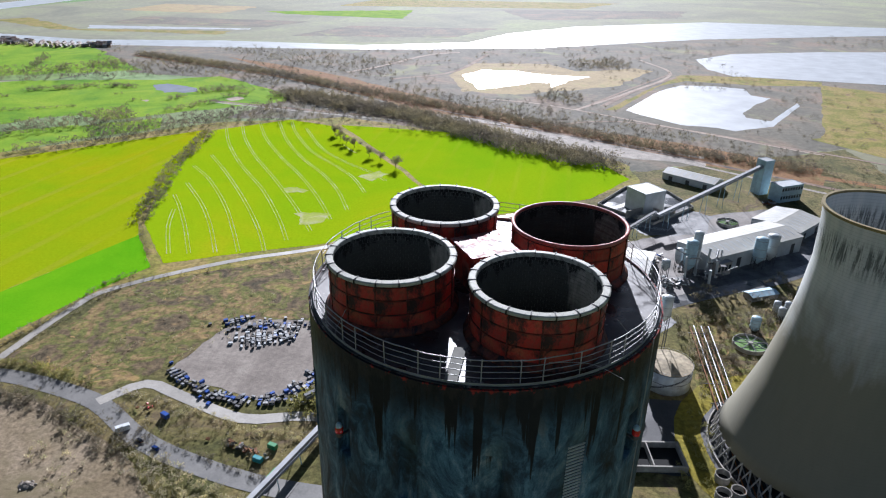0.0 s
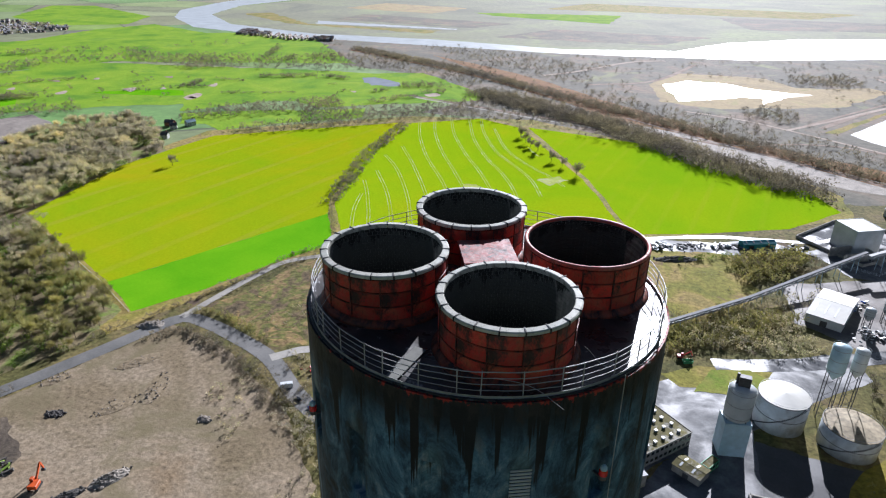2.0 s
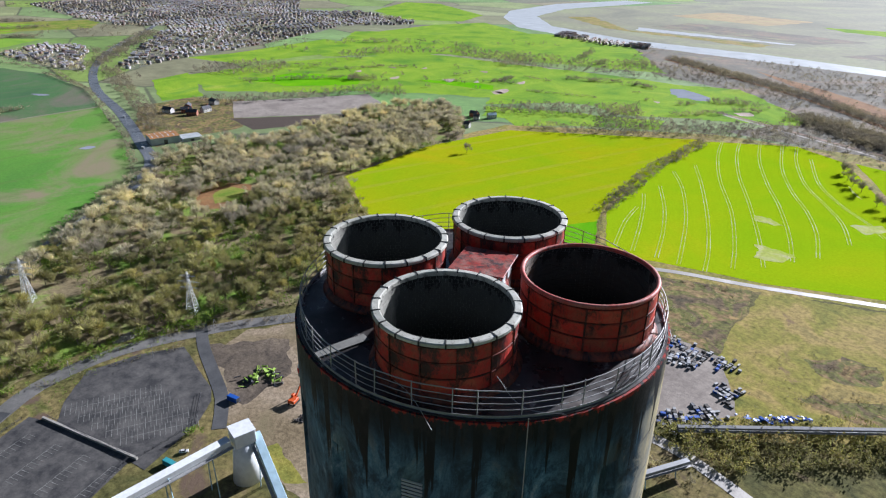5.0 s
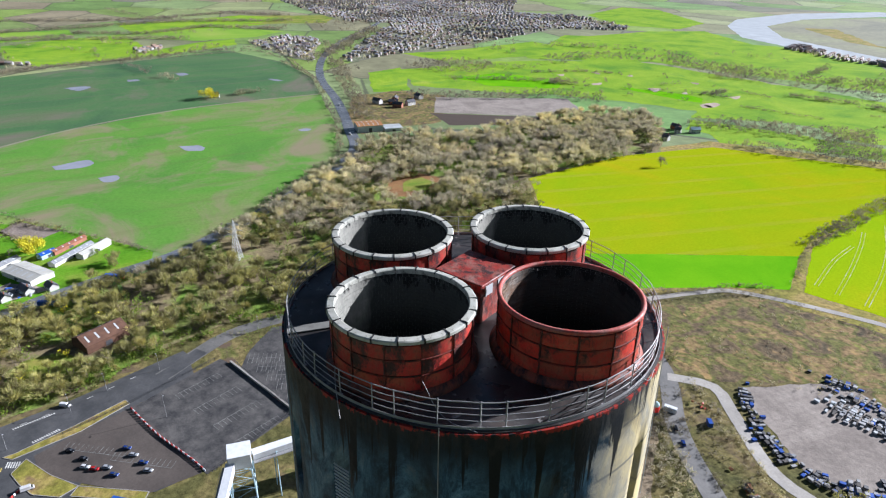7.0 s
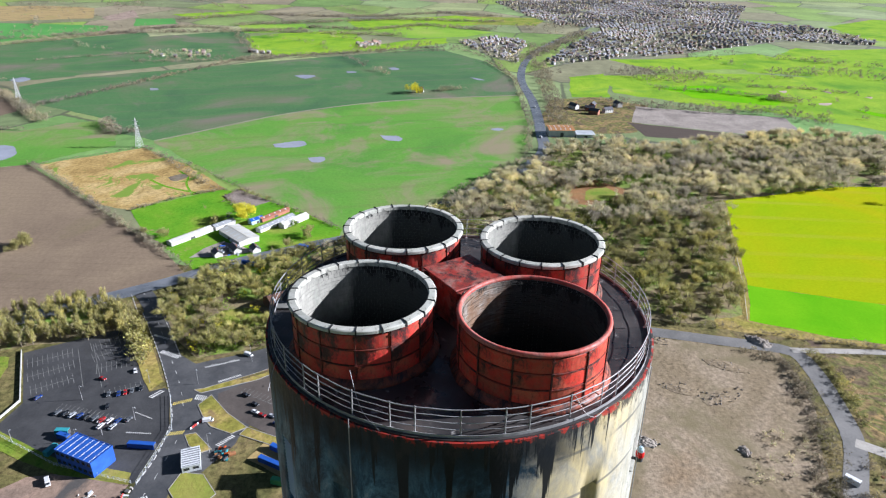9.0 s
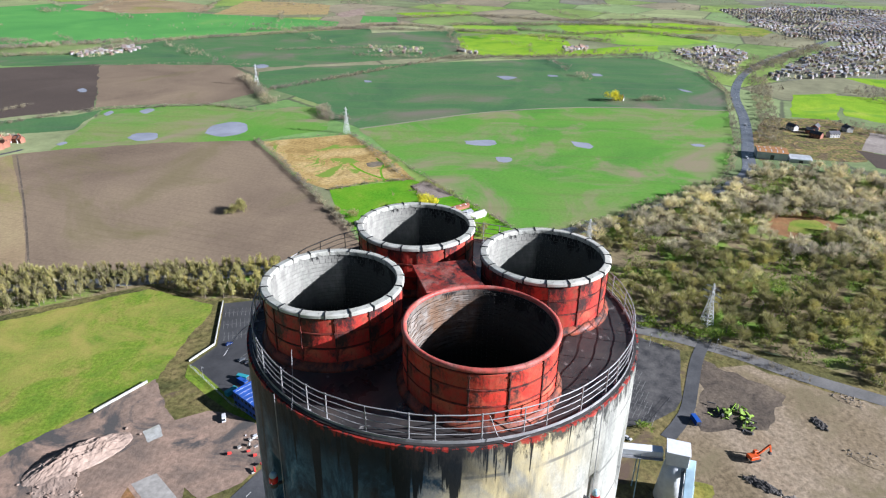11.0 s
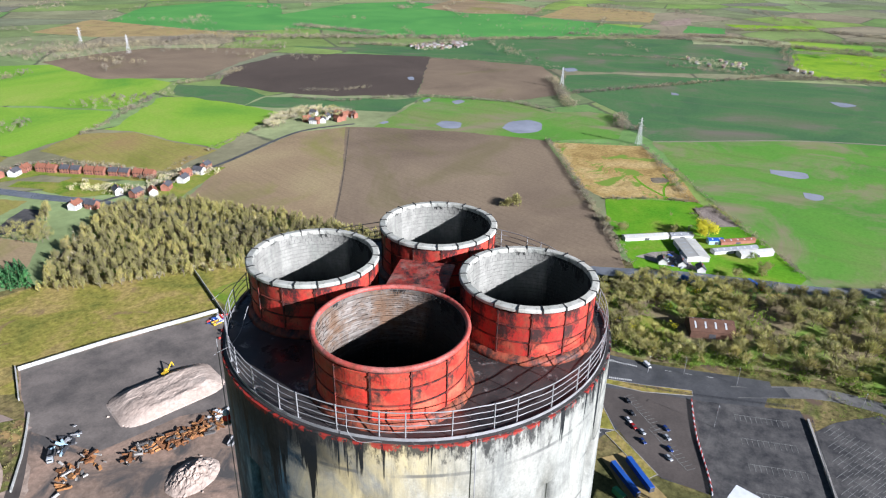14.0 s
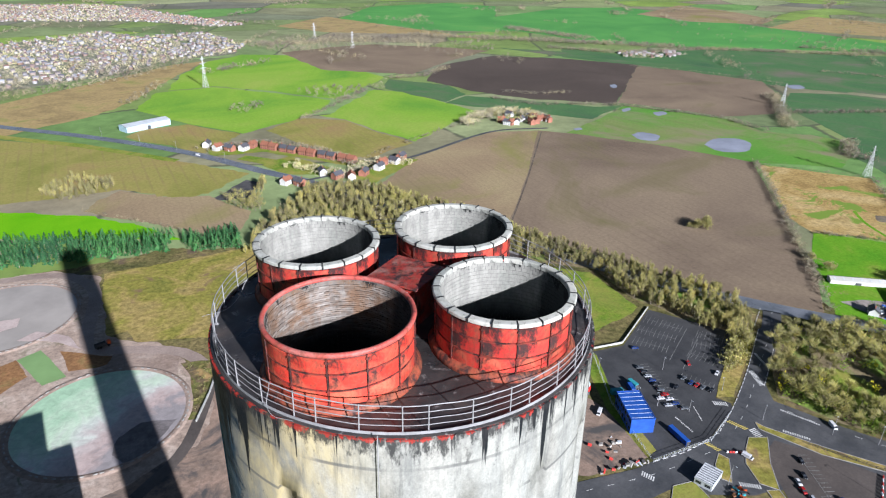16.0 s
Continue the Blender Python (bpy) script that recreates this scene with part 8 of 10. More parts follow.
def conveyor(a, b, za, zb, w, mat, label, trestles, sub=True):
    """A sloping conveyor on trestles from a to b."""
    a3, b3 = Vector((*a, za)), Vector((*b, zb))
    top = thing("conveyor", pose(0, 0, 0), label, "conveyor")
    mid, d = (a3 + b3) / 2, b3 - a3
    ang, el = math.degrees(math.atan2(d.y, d.x)), math.degrees(math.asin(d.z / d.length))
    part("gantry", add_box(bmesh.new(), mid.x, mid.y, mid.z, d.length, w, w * 0.9, ang, 0, -el, bevel=0.1), mat, top)
    part("walkway", add_box(bmesh.new(), mid.x + math.sin(radians(ang)) * w * 0.75, mid.y - math.cos(radians(ang)) * w * 0.75, mid.z - w * 0.3, d.length, w * 0.4, 0.2, ang, 0, -el), M_GALV, top)
    rail = part("hand_rail", add_box(bmesh.new(), mid.x + math.sin(radians(ang)) * w * 0.95, mid.y - math.cos(radians(ang)) * w * 0.95, mid.z + 0.7, d.length, 0.12, 0.12, ang, 0, -el), M_GALV, top)
    for k in range(trestles):
        p = a3.lerp(b3, (k + 0.5) / trestles)
        s = Vector((-math.sin(radians(ang)), math.cos(radians(ang)), 0)) * w * 0.55
        part("trestle", add_rod(add_rod(bmesh.new(), (p + s * 1.6).to_tuple()[:2] + (0,), p + s, 0.25), (p - s * 1.6).to_tuple()[:2] + (0,), p - s, 0.25), M_TEALP, top)
    return top


M_BELTG = plain("dull_grey_sheeting", (0.2, 0.205, 0.21), 0.8, 0.0, 0.3, 0.6)
conveyor((-90, 232), (60, 398), 4, 6, 2.4, M_BELTG, "long low grey conveyor across the scrub", 16)
conveyor((60, 398), (140, 490), 6, 14, 2.4, M_BELTG, "grey conveyor climbing to the works", 6)
conveyor((140, 482), (262, 590), 14, 29, 3.0, M_GREYR, "grey conveyor rising to the head house", 6)
conveyor((-95, 150), (-74, 214), 9, 5, 2.6, M_GREYR, "grey conveyor slanting down to a lane", 4)
# white conveyor heads west of the chimney
HEAD_Z = 25.0
conveyor((-194, -1), (-199, 54), HEAD_Z - 1.5, HEAD_Z - 1.5, 4.0, M_WHITE, "white enclosed conveyor bridge between two heads", 3)
for (x, y, turn), words in (((-195, -6, 85), "white conveyor head house on a steel frame"), ((-199, 60, 85), "white conveyor head on a tapered white column")):
    h = thing("transfer_tower", pose(x, y, 0, 0, 0, turn), words, "transfer tower")
    part("house", box(0, 0, HEAD_Z - 1, 9, 8.5, 6.5, bevel=0.15), M_WHITE, h, "white sheeted box")
    part("cap", box(0, 0, HEAD_Z + 2.4, 9.6, 9.0, 0.35, bevel=0.08), M_WHITE, h, "white flat roof")
    if y > 20:
        part("column", lathe(bmesh.new(), [(0.05, 0), (6.5, 0), (4.3, HEAD_Z - 4), (0.05, HEAD_Z - 4)], 32, False), M_WHITE, h, "tapered white column", True)
    else:
        for sx, sy in ((-4, -4), (4, -4), (4, 4), (-4, 4)):
            part("leg", add_rod(bmesh.new(), (sx * 1.3, sy * 1.3, 0), (sx, sy, HEAD_Z - 4), 0.3), M_TEALP, h, "pale blue steel leg")
        br = bmesh.new()
        for k in range(4):
            z0, z1 = k * 5.2, (k + 1) * 5.2
            for (ax, ay), (bx, by) in (((-5, -5), (5, -5)), ((5, -5), (5, 5)), ((5, 5), (-5, 5)), ((-5, 5), (-5, -5))):
                add_rod(br, (ax, ay, z0), (bx, by, z1), 0.16, 4)
                add_rod(br, (ax, ay, z1), (bx, by, z1), 0.16, 4)
        part("bracing", br, M_TEALP, h, "pale blue lattice bracing")
conveyor((-192, -10), (-150, -25), HEAD_Z - 2, 14, 3.6, M_WHITE, "white conveyor sloping down towards the chimney", 2)
conveyor((-199, 66), (-160, 60), HEAD_Z - 4, 6, 3.6, M_TEALP, "pale blue chute sloping from the conveyor head", 2)

# entrance: blue offices, containers, cabins
b = flat_block("blue_office", pose(-212, -140, 0, 0, 0, 62), 22, 12, 8.5, M_BLUE, M_BLUER, "two-storey blue sheet-metal site office", bands=2)
for i in range(7):
    part("roof_seam", box(-9.5 + i * 3.2, 0, 8.66, 0.14, 11.4, 0.08), M_WHITE, b, "white roof seam")
for x, y, turn, mat, words in ((-220, -118.5, 80, M_BLUE, "blue shipping container in the car park"), (-232.5, -159, 84, M_TEAL, "teal covered cycle shelter"), (-229, -157, 66, M_BLUE, "small blue container by a fence"), (-220, -159, 158, M_TEAL, "teal covered walkway by the offices"), (-209, -50, 55, M_BLUE, "long blue container beside the works road"), (-202, -54, 58, M_BLUE, "blue container with an open top"), (-192, -52, 70, M_GREENC, "green skip on the site"), (-253, 78, 20, M_BLUE, "small blue cabin on cleared ground"), (-228, 36, 20, M_TEAL, "teal container beside the old car park"), (-172, 203, 35, M_WHITE, "white welfare cabin beside the site road"), (-90, 180, 70, M_GREENC, "green container by the conveyor")):
    c = thing("container", pose(x, y, 0, 0, 0, turn), words, "container")
    big = 20 if "long" in words or "open top" in words else 13 if "long" in words or "shipping" in words or "open top" in words else 6.5
    part("body", box(0, 0, 1.4, big, 2.5, 2.7, bevel=0.06), mat, c)
    rb = bmesh.new()
    for i in range(int(big / 0.6)):
        for s in (1, -1):
            add_box(rb, -big / 2 + 0.4 + i * 0.6, s * 1.27, 1.4, 0.25, 0.06, 2.4)
    part("corrugation", rb, mat, c)
    part("roof", box(0, 0, 2.79, big - 0.2, 2.3, 0.08), M_BLUER if mat == M_BLUE else mat, c)
    part("door", box(big / 2 + 0.04, 0, 1.4, 0.08, 2.2, 2.4), M_STEELD, c)
w = flat_block("white_cabin", pose(-208, -93, 0, 0, 0, 105), 8, 12, 3.4, M_CLAD, M_GREYR, "white cabin with an open slatted roof", bands=1)
for i in range(8):
    part("roof_slat", box(0, -5.2 + i * 1.5, 3.9, 8, 0.35, 0.25), M_WHITE, w, "white roof slat")
shed("barn", (-338, -74), (-352, -52), 16, 5, 9, M_BROWNR, M_BROWNR, "old barn with a rusty brown roof in trees", left=True, doors=1)
# farm and village
for a, c, dp, ev, rd, wl, rf, words in (((-445, -166), (-473, -141), 7, 3, 4.2, M_RENDER, M_CREAM, "long white low farm shed"), ((-474, -139), (-488, -126), 7, 3, 4.2, M_RENDER, M_GREYR, "white farm shed with grey roof"), ((-467, -102), (-497, -78), 6, 3, 4.2, M_RENDER, M_GREYR, "farm store with grey roof"), ((-474, -84), (-496, -66), 7, 3.5, 5, M_RENDER, M_CREAM, "long white poultry shed"), ((-467, -135), (-441, -114), 17, 4, 5.2, M_RENDER, M_CREAM, "large low pale-roofed farm building"), ((-484, -112), (-492, -103), 6, 3.5, 4.5, M_TEALP, M_BLUER, "small farm store with a blue roof"), ((-489, -104), (-512, -84), 5, 3, 4, M_BRICK, M_TILE, "narrow brick shed with red roof"), ((-90, -842), (-145, -860), 20, 7, 9, M_TEALP, M_CLAD, "pale blue warehouse beside the highway"), ((-744, 206), (-741, 238), 26, 8, 9, M_CLAD, M_RUSTO, "orange-brown roofed depot beside the main road"), ((-738, 240), (-736, 262), 20, 4, 5, M_CLAD, M_CLAD, "white flat-roofed depot shed")):
    shed("farm_shed" if "depot" not in words and "warehouse" not in words else "depot", a, c, dp, ev, rd, wl, rf, words)
for i, (x, y, t, wl, rf) in enumerate(((-427, -128, 30, M_RENDER, M_SLATE), (-434, -116, 30, M_RENDER, M_SLATE), (-433, -101, 30, M_RENDER, M_SLATE), (-1013, 62, 80, M_RENDER, M_SLATE), (-605, 590, 40, M_RENDER, M_SLATE), (-598, 612, 70, M_RENDER, M_TEALP), (-583, 552, 20, M_RENDER, M_SLATE), (-620, 600, 10, M_BRICK, M_SLATE))):
    house(x, y, t, 12 if i % 2 else 8, 6 if i < 3 else 7, wl, rf, ("white rendered house with a dark slate roof", "white rendered farmhouse beside sheds", "small pale cottage with a slate roof")[i % 3], tall=3.0 if i < 3 else 5.0)
ROW = [(-217, -690), (-231, -668), (-245, -646), (-259, -624), (-273, -602)]
for i, (x, y) in enumerate(ROW):
    for k in (-1, 1):
        house(x + k * 3, y - k * 5, -58, 9.5, 8, M_BRICK, M_SLATE if i % 2 else M_TILE, "brick semi-detached house in a village row", "village row")
for i, (x, y, t) in enumerate(((-165, -716, 30), (-176, -706, 120), (-190, -700, 35), (-202, -706, 40), (-158, -735, 60), (-240, -556, 20), (-252, -548, 70), (-268, -552, 40), (-290, -560, 30), (-300, -572, 20), (-314, -570, 110), (-328, -580, 30), (-190, -566, 30), (-200, -556, 110), (-232, -575, 80))):
    house(x, y, t, 11, 7.5, (M_RENDER, M_BRICK)[i % 2], (M_TILE, M_SLATE, M_SLATE)[i % 3], ("white house with a red tiled roof by the lane", "brick village house with slate roof", "pale village house with slate roof")[i % 3], "village houses")
rng = random.Random(9)
for i in range(16):
    house(-518 - rng.uniform(0, 75), -625 - rng.uniform(0, 55), rng.uniform(0, 180), 10, 7, (M_RENDER, M_BRICK)[i % 2], (M_SLATE, M_TILE)[i % 2], "farm cottage in a tree-ringed hamlet", "hamlet houses")
for i, (x, y) in enumerate(((-894, 280), (-880, 300), (-868, 322), (-900, 310), (-905, 350), (-860, 300))):
    house(x, y, 30 + i * 40, 14, 8, (M_RENDER, M_BRICK)[i % 2], M_SLATE, "roadside farm building with slate roof", "road farm houses")


def town(name, outline, gap, seed, label, roofs, keep=0.8):
    """Far streets of houses: walls and roofs in two joined meshes."""
    rng = np.random.default_rng(seed)
    p = np.array(outline, float)
    lo, hi = p.min(0), p.max(0)
    spots = []
    for cx in np.arange(lo[0], hi[0], 130):
        for cy in np.arange(lo[1], hi[1], 130):
            way = rng.choice([0.15, 0.5, 1.1, 1.75, 2.3]) + rng.normal(0, 0.1)
            for row in np.arange(-80, 80, gap):
                for k in np.arange(-80, 80, gap * 0.5):
                    u, w = k + rng.normal(0, 0.8), row + rng.normal(0, 1.2) + 5 * math.sin(k * 0.04)
                    x, y = cx + 65 + u * math.cos(way) - w * math.sin(way), cy + 65 + u * math.sin(way) + w * math.cos(way)
                    if cx <= x < cx + 130 and cy <= y < cy + 130 and rng.random() < keep:
                        spots.append((x, y, way))
    spots = np.array(spots)
    spots = spots[inside(outline, spots[:, 0], spots[:, 1])]
    wv, wf, rv, rf = [], [], [], []
    for x, y, a in spots:
        a += rng.normal(0, 0.05)
        lx, ly, h = rng.uniform(2.9, 4.8), rng.uniform(2.6, 3.3), rng.uniform(3.8, 4.8)
        ca, sa = math.cos(a), math.sin(a)
        def put(px, py, pz):
            return (x + ca * px - sa * py, y + sa * px + ca * py, pz)
        s = len(wv)
        wv += [put(-lx, -ly, 0), put(lx, -ly, 0), put(lx, ly, 0), put(-lx, ly, 0), put(-lx, -ly, h), put(lx, -ly, h), put(lx, ly, h), put(-lx, ly, h)]
        wf += [(s, s + 1, s + 5, s + 4), (s + 1, s + 2, s + 6, s + 5), (s + 2, s + 3, s + 7, s + 6), (s + 3, s, s + 4, s + 7)]
        s = len(rv)
        lx, ly = lx + 0.3, ly + 0.4
        rv += [put(-lx, -ly, h - 0.1), put(lx, -ly, h - 0.1), put(lx, ly, h - 0.1), put(-lx, ly, h - 0.1), put(-lx, 0, h + 2.4), put(lx, 0, h + 2.4)]
        rf += [(s, s + 1, s + 5, s + 4), (s + 2, s + 3, s + 4, s + 5), (s + 1, s + 2, s + 5, s + 5), (s + 3, s, s + 4, s + 4)]
    top = thing(name, pose(0, 0, 0), label, "houses", kind="stuff")
    from_arrays("walls", np.array(wv), np.array(wf), M_TOWNW, top)
    rf = np.array(rf)
    quads = from_arrays("roofs", np.array(rv), rf[np.arange(len(rf)) % 4 < 2], roofs, top)
    tri = rf[np.arange(len(rf)) % 4 >= 2][:, :3]
    from_arrays("gables", np.array(rv), tri, M_TOWNW, top)


def mottled(name, cols):
    m, n, l, b = shader(name, 0.75, 0.0, 0.2)
    g = n.new("ShaderNodeNewGeometry")
    l.new(ramp(n, l, g.outputs["Random Per Island"], [(i / (len(cols) - 1), c) for i, c in enumerate(cols)]), b.inputs["Base Color"])
    return m


M_TOWNW = mottled("town_walls", [(0.167, 0.097, 0.070), (0.237, 0.188, 0.160), (0.320, 0.313, 0.306), (0.181, 0.111, 0.084), (0.292, 0.271, 0.251), (0.404, 0.404, 0.404)])
M_TOWNR = mottled("town_roofs", [(0.115, 0.122, 0.144), (0.173, 0.151, 0.144), (0.302, 0.317, 0.338), (0.216, 0.137, 0.108), (0.187, 0.194, 0.216), (0.346, 0.353, 0.367)])
M_TOWNO = mottled("town_red_roofs", [(0.288, 0.153, 0.108), (0.342, 0.225, 0.171), (0.153, 0.135, 0.135), (0.234, 0.225, 0.216), (0.405, 0.270, 0.216)])
M_TOWNG = land("town_ground", [(0.3, (0.15, 0.16, 0.11)), (0.5, (0.2, 0.2, 0.15)), (0.7, (0.16, 0.21, 0.09))], 0.02, 0.1, 0.4)
TOWNS = [
    ([(-2743, 482), (-3039, 823), (-2953, 1344), (-2632, 1487), (-2062, 1152), (-1940, 1311), (-1617, 1300), (-1531, 1217), (-1623, 1052), (-1513, 855), (-1404, 666), (-1353, 549), (-1310, 418), (-1251, 341), (-1308, 337), (-1565, 469), (-1884, 650), (-1957, 531), (-2234, 497)], 26, 301, "far town of brick and white houses", M_TOWNR),
    ([(-1602, 192), (-1674, 291), (-1644, 350), (-1541, 352), (-1406, 303), (-1289, 275), (-1337, 243), (-1434, 220)], 20, 302, "cottages and small houses beside the main road", M_TOWNR),
    ([(45, -1753), (-202, -1906), (-261, -1751), (-418, -1778), (-455, -1524), (-387, -1396), (-262, -1376), (-111, -1247), (54, -1193)], 25, 303, "housing estate with grey and white roofs", M_TOWNR),
    ([(27, -2859), (-331, -2721), (-455, -2299), (-581, -1911), (-500, -1896), (-340, -2112), (36, -2295)], 25, 304, "housing estate with pale red roofs", M_TOWNO),
    ([(-1162, 1465), (-1001, 1404), (-869, 1420), (-840, 1371), (-958, 1339), (-1121, 1371)], 16, 305, "sheds and boats along the river bank", M_TOWNW),
    ([(-1141, -1021), (-1272, -981), (-1263, -925), (-1143, -923), (-1107, -973)], 18, 306, "far farmstead and sheds among trees", M_TOWNW),
    ([(-1560, -54), (-1589, 3), (-1516, 7), (-1489, -41)], 16, 307, "brick farm buildings beyond the pasture", M_TOWNO),
    ([(-1435, -487), (-1444, -358), (-1359, -340), (-1352, -453)], 26, 308, "scattered farm houses among trees", M_TOWNO),
    ([(-1431, -274), (-1431, -229), (-1387, -222), (-1380, -264)], 16, 309, "pale farm beside a hedge", M_TOWNW)]
for k, (pts, gap, seed, words, roofs) in enumerate(TOWNS):
    town("town", pts, gap, seed, words, roofs, (0.72, 0.5, 0.6, 0.7, 0.7, 0.4, 0.35, 0.2, 0.3)[k])
    if k < 4:
        patch("ground_town", pts, M_TOWNG, 0.12, "gardens and streets between far houses", "ground", 8)
    woodland("wood_belt", scatter(pts, 13.5 if k == 0 else 9.6, 320 + k, (), 0.2), (4, 8), "bush", 30, M_TWIG, "bare trees among far houses", "trees", False)
woodland("grove", scatter([(-505, -655), (-560, -615), (-600, -640), (-600, -690), (-530, -690)], 14, 312), (6, 10), "oak", 70, M_WILLOW, "bare trees round a hamlet", "trees", False)
woodland("wood_belt", scatter([(-1300, -1000), (-1700, -700), (-2300, -300), (-2600, -800), (-1900, -1500)], 60, 313, (), 0.3), (6, 10), "scrub", 40, M_TWIGD, "scattered far hedgerow trees", "trees", False)
# the boiler house beside the chimney, whose long shadow falls over the ponds
bh = thing("boiler_house", pose(76, -110, 0), "tall grey clad boiler house with a lower stair wing", "power station")
part("wall", box(0, 0, 32.6, 78, 60, 65.2, bevel=0.2), M_CLAD, bh)
part("roof", box(0, 0, 65.7, 79, 61, 1.0), M_GREYR, bh)
part("stair_wing", box(-44, -10, 26.5, 10, 40, 53), M_CLAD, bh)


def clarifier(x, y, r, label):
    top = thing("clarifier", pose(x, y, 0), label, "round tank")
    part("wall", lathe(bmesh.new(), [(r - 0.4, 0), (r, 0), (r, 2.6), (r - 0.4, 2.6)], 40), M_CONC, top, "weathered concrete ring wall")
    part("water", lathe(bmesh.new(), [(0.02, 0.2), (r - 0.45, 0.2), (r - 0.45, 1.2), (0.02, 1.2)], 40), M_GREENW, top, "dark green water")
    for k in range(4):
        part("spoke", box(0, 0, 2.7, 2 * r, 0.5, 0.35, k * 45), M_STEELD, top)
    part("hub", add_cone(bmesh.new(), 0, 0, 0.3, 3.0, 1.4, 1.4, 16), M_CONC, top)


clarifier(160, 311, 10, "round green clarifier with dark steel spokes")
clarifier(206, 505, 9, "open round tank behind the main shed")
for x, y, r in ((110, 198, 3.4), (114, 189, 3.2), (107, 187, 3.4)):
    t = thing("open_drum", pose(x, y, 0), "small open concrete drum by the cooling tower", "round tank", "open drums")
    part("wall", lathe(bmesh.new(), [(r - 0.3, 0), (r, 0), (r, 4.0), (r - 0.3, 4.0)], 24), M_CONC, t)
    part("floor", lathe(bmesh.new(), [(0.02, 0.1), (r - 0.35, 0.1), (r - 0.35, 1.0), (0.02, 1.0)], 24), M_BLACK, t)
shed("pump_shed", (180, 366), (200, 374), 9, 3.5, 4.6, M_CONC, M_TEALP, "low shed with a pale blue roof in scrub", doors=1)
silo(169, 330, 3.0, 2, 9, M_TEALP, "small pale blue tank by the clarifier")
pit = thing("sludge_pit", pose(76, 208, 0, 0, 0, 4), "dark open concrete pit beside the tanks", "pit")
for dx, dy, sx, sy in ((0, 8, 38, 0.8), (0, -8, 38, 0.8), (19, 0, 0.8, 16.8), (-19, 0, 0.8, 16.8), (4, 0, 0.6, 15)):
    part("wall", box(dx, dy, 1.8, sx, sy, 3.6), M_CONC, pit)
part("floor", box(0, 0, 0.25, 37, 15, 0.3), M_BLACK, pit, "black wet floor")


# ---- ponds, heaps, walls and yard things ----
def basin(x, y, r, water, label):
    top = thing("settling_pond", pose(x, y, 0), label, "settling pond")
    part("rim", lathe(bmesh.new(), [(r - 2.2, 0.3), (r + 2.6, 0.0), (r + 1.2, 0.8), (r - 0.2, 0.8)], 72), M_SAND, top, "pale stony rim")
    part("water", lathe(bmesh.new(), [(0.02, 0.3), (r - 0.6, 0.3), (r - 0.6, 0.5), (0.02, 0.5)], 64), water, top, "still silty water")
    k = None
    for i in range(int(r * 1.6)):
        if k is None:
            ob = k = part("kerb_stone", box(r + 0.4, 0, 0.85, 0.8, 1.9, 0.4, bevel=0.15), M_CONC, top, "pale kerb stone")
        else:
            ob = new("kerb_stone", k.data)
            ob.parent = top
        ob.matrix_basis = pose(0, 0, 0.5 * noise.noise(Vector((i * 0.4, x, 0))) - 0.05, 6 * noise.noise(Vector((i * 0.7, y, 2))), 0, (i + 0.5 * noise.noise(Vector((i * 0.9, x, 5)))) * 360 / int(r * 1.6))
    return top


basin(53, -418, 44, M_MUDW, "round settling pond of grey silt")
basin(14, -282, 41, M_MILKY, "round settling pond of milky green water")
patch("silt_fan", [(10, -262), (-1, -267), (-17, -260), (-6, -250), (-3, -243), (12, -242), (15, -250)], M_SILTD, 0.65, "wet grey fan of silt in the pond", "silt", 2.5)
patch("silt_bank", [(54, -413), (43, -411), (45, -400), (53, -399)], M_SILT, 0.62, "pale silt island in grey water", "silt", 2)
patch("silt_bank", [(46, -383), (36, -388), (20, -372), (14, -353), (30, -372)], M_SILT, 0.62, "pale silt spit into grey water", "silt", 2)
patch("ground_sand", [(60, -480), (20, -474), (-8, -445), (-2, -400), (0, -360), (-24, -336), (-36, -300), (-38, -262), (-20, -236), (30, -226), (80, -240), (110, -330), (110, -440)], M_SANDY, 0.16, "worn pinkish earth round the ponds", "ground", 4)
patch("ground_sand", [(-2, -343), (-34, -322), (-26, -300), (-6, -318), (6, -327)], M_SAND, 0.178, "pale sandy bank above the pond", "ground", 2)
patch("ground_orange", [(58, -358), (47, -361), (43, -340), (58, -328)], M_RUSTE, 0.17, "orange-brown earth beside the green pool", "ground", 1.5)
patch("ground_orange", [(26, -358), (4, -340), (-8, -331), (10, -330), (23, -334)], M_RUSTE, 0.17, "orange-brown bank between the ponds", "ground", 1.5)
patch("grass_olive", [(-26, -436), (-78, -432), (-52, -324), (-14, -346), (-10, -391)], M_OLIVE, 0.165, "yellow-olive rough grass behind the ponds", "grass", 4)
ribbon("road_haul", [(60, -476), (32, -470), (11, -459), (-1, -428), (4, -396), (11, -366), (9, -349), (-10, -338), (-34, -320), (-44, -290)], 8.0, M_TRACKP, 0.2, "pinkish haul road round the settling ponds")
ribbon("road_haul", [(-44, -290), (-26, -254), (-12, -234), (10, -218)], 6.0, M_LOTB, 0.21, "dark wet haul road beside the pond")
patch("water_pool", [(47, -361), (35, -365), (25, -329), (37, -327)], M_GREENW, 0.3, "small square pool of green water", "pool", 0.7)


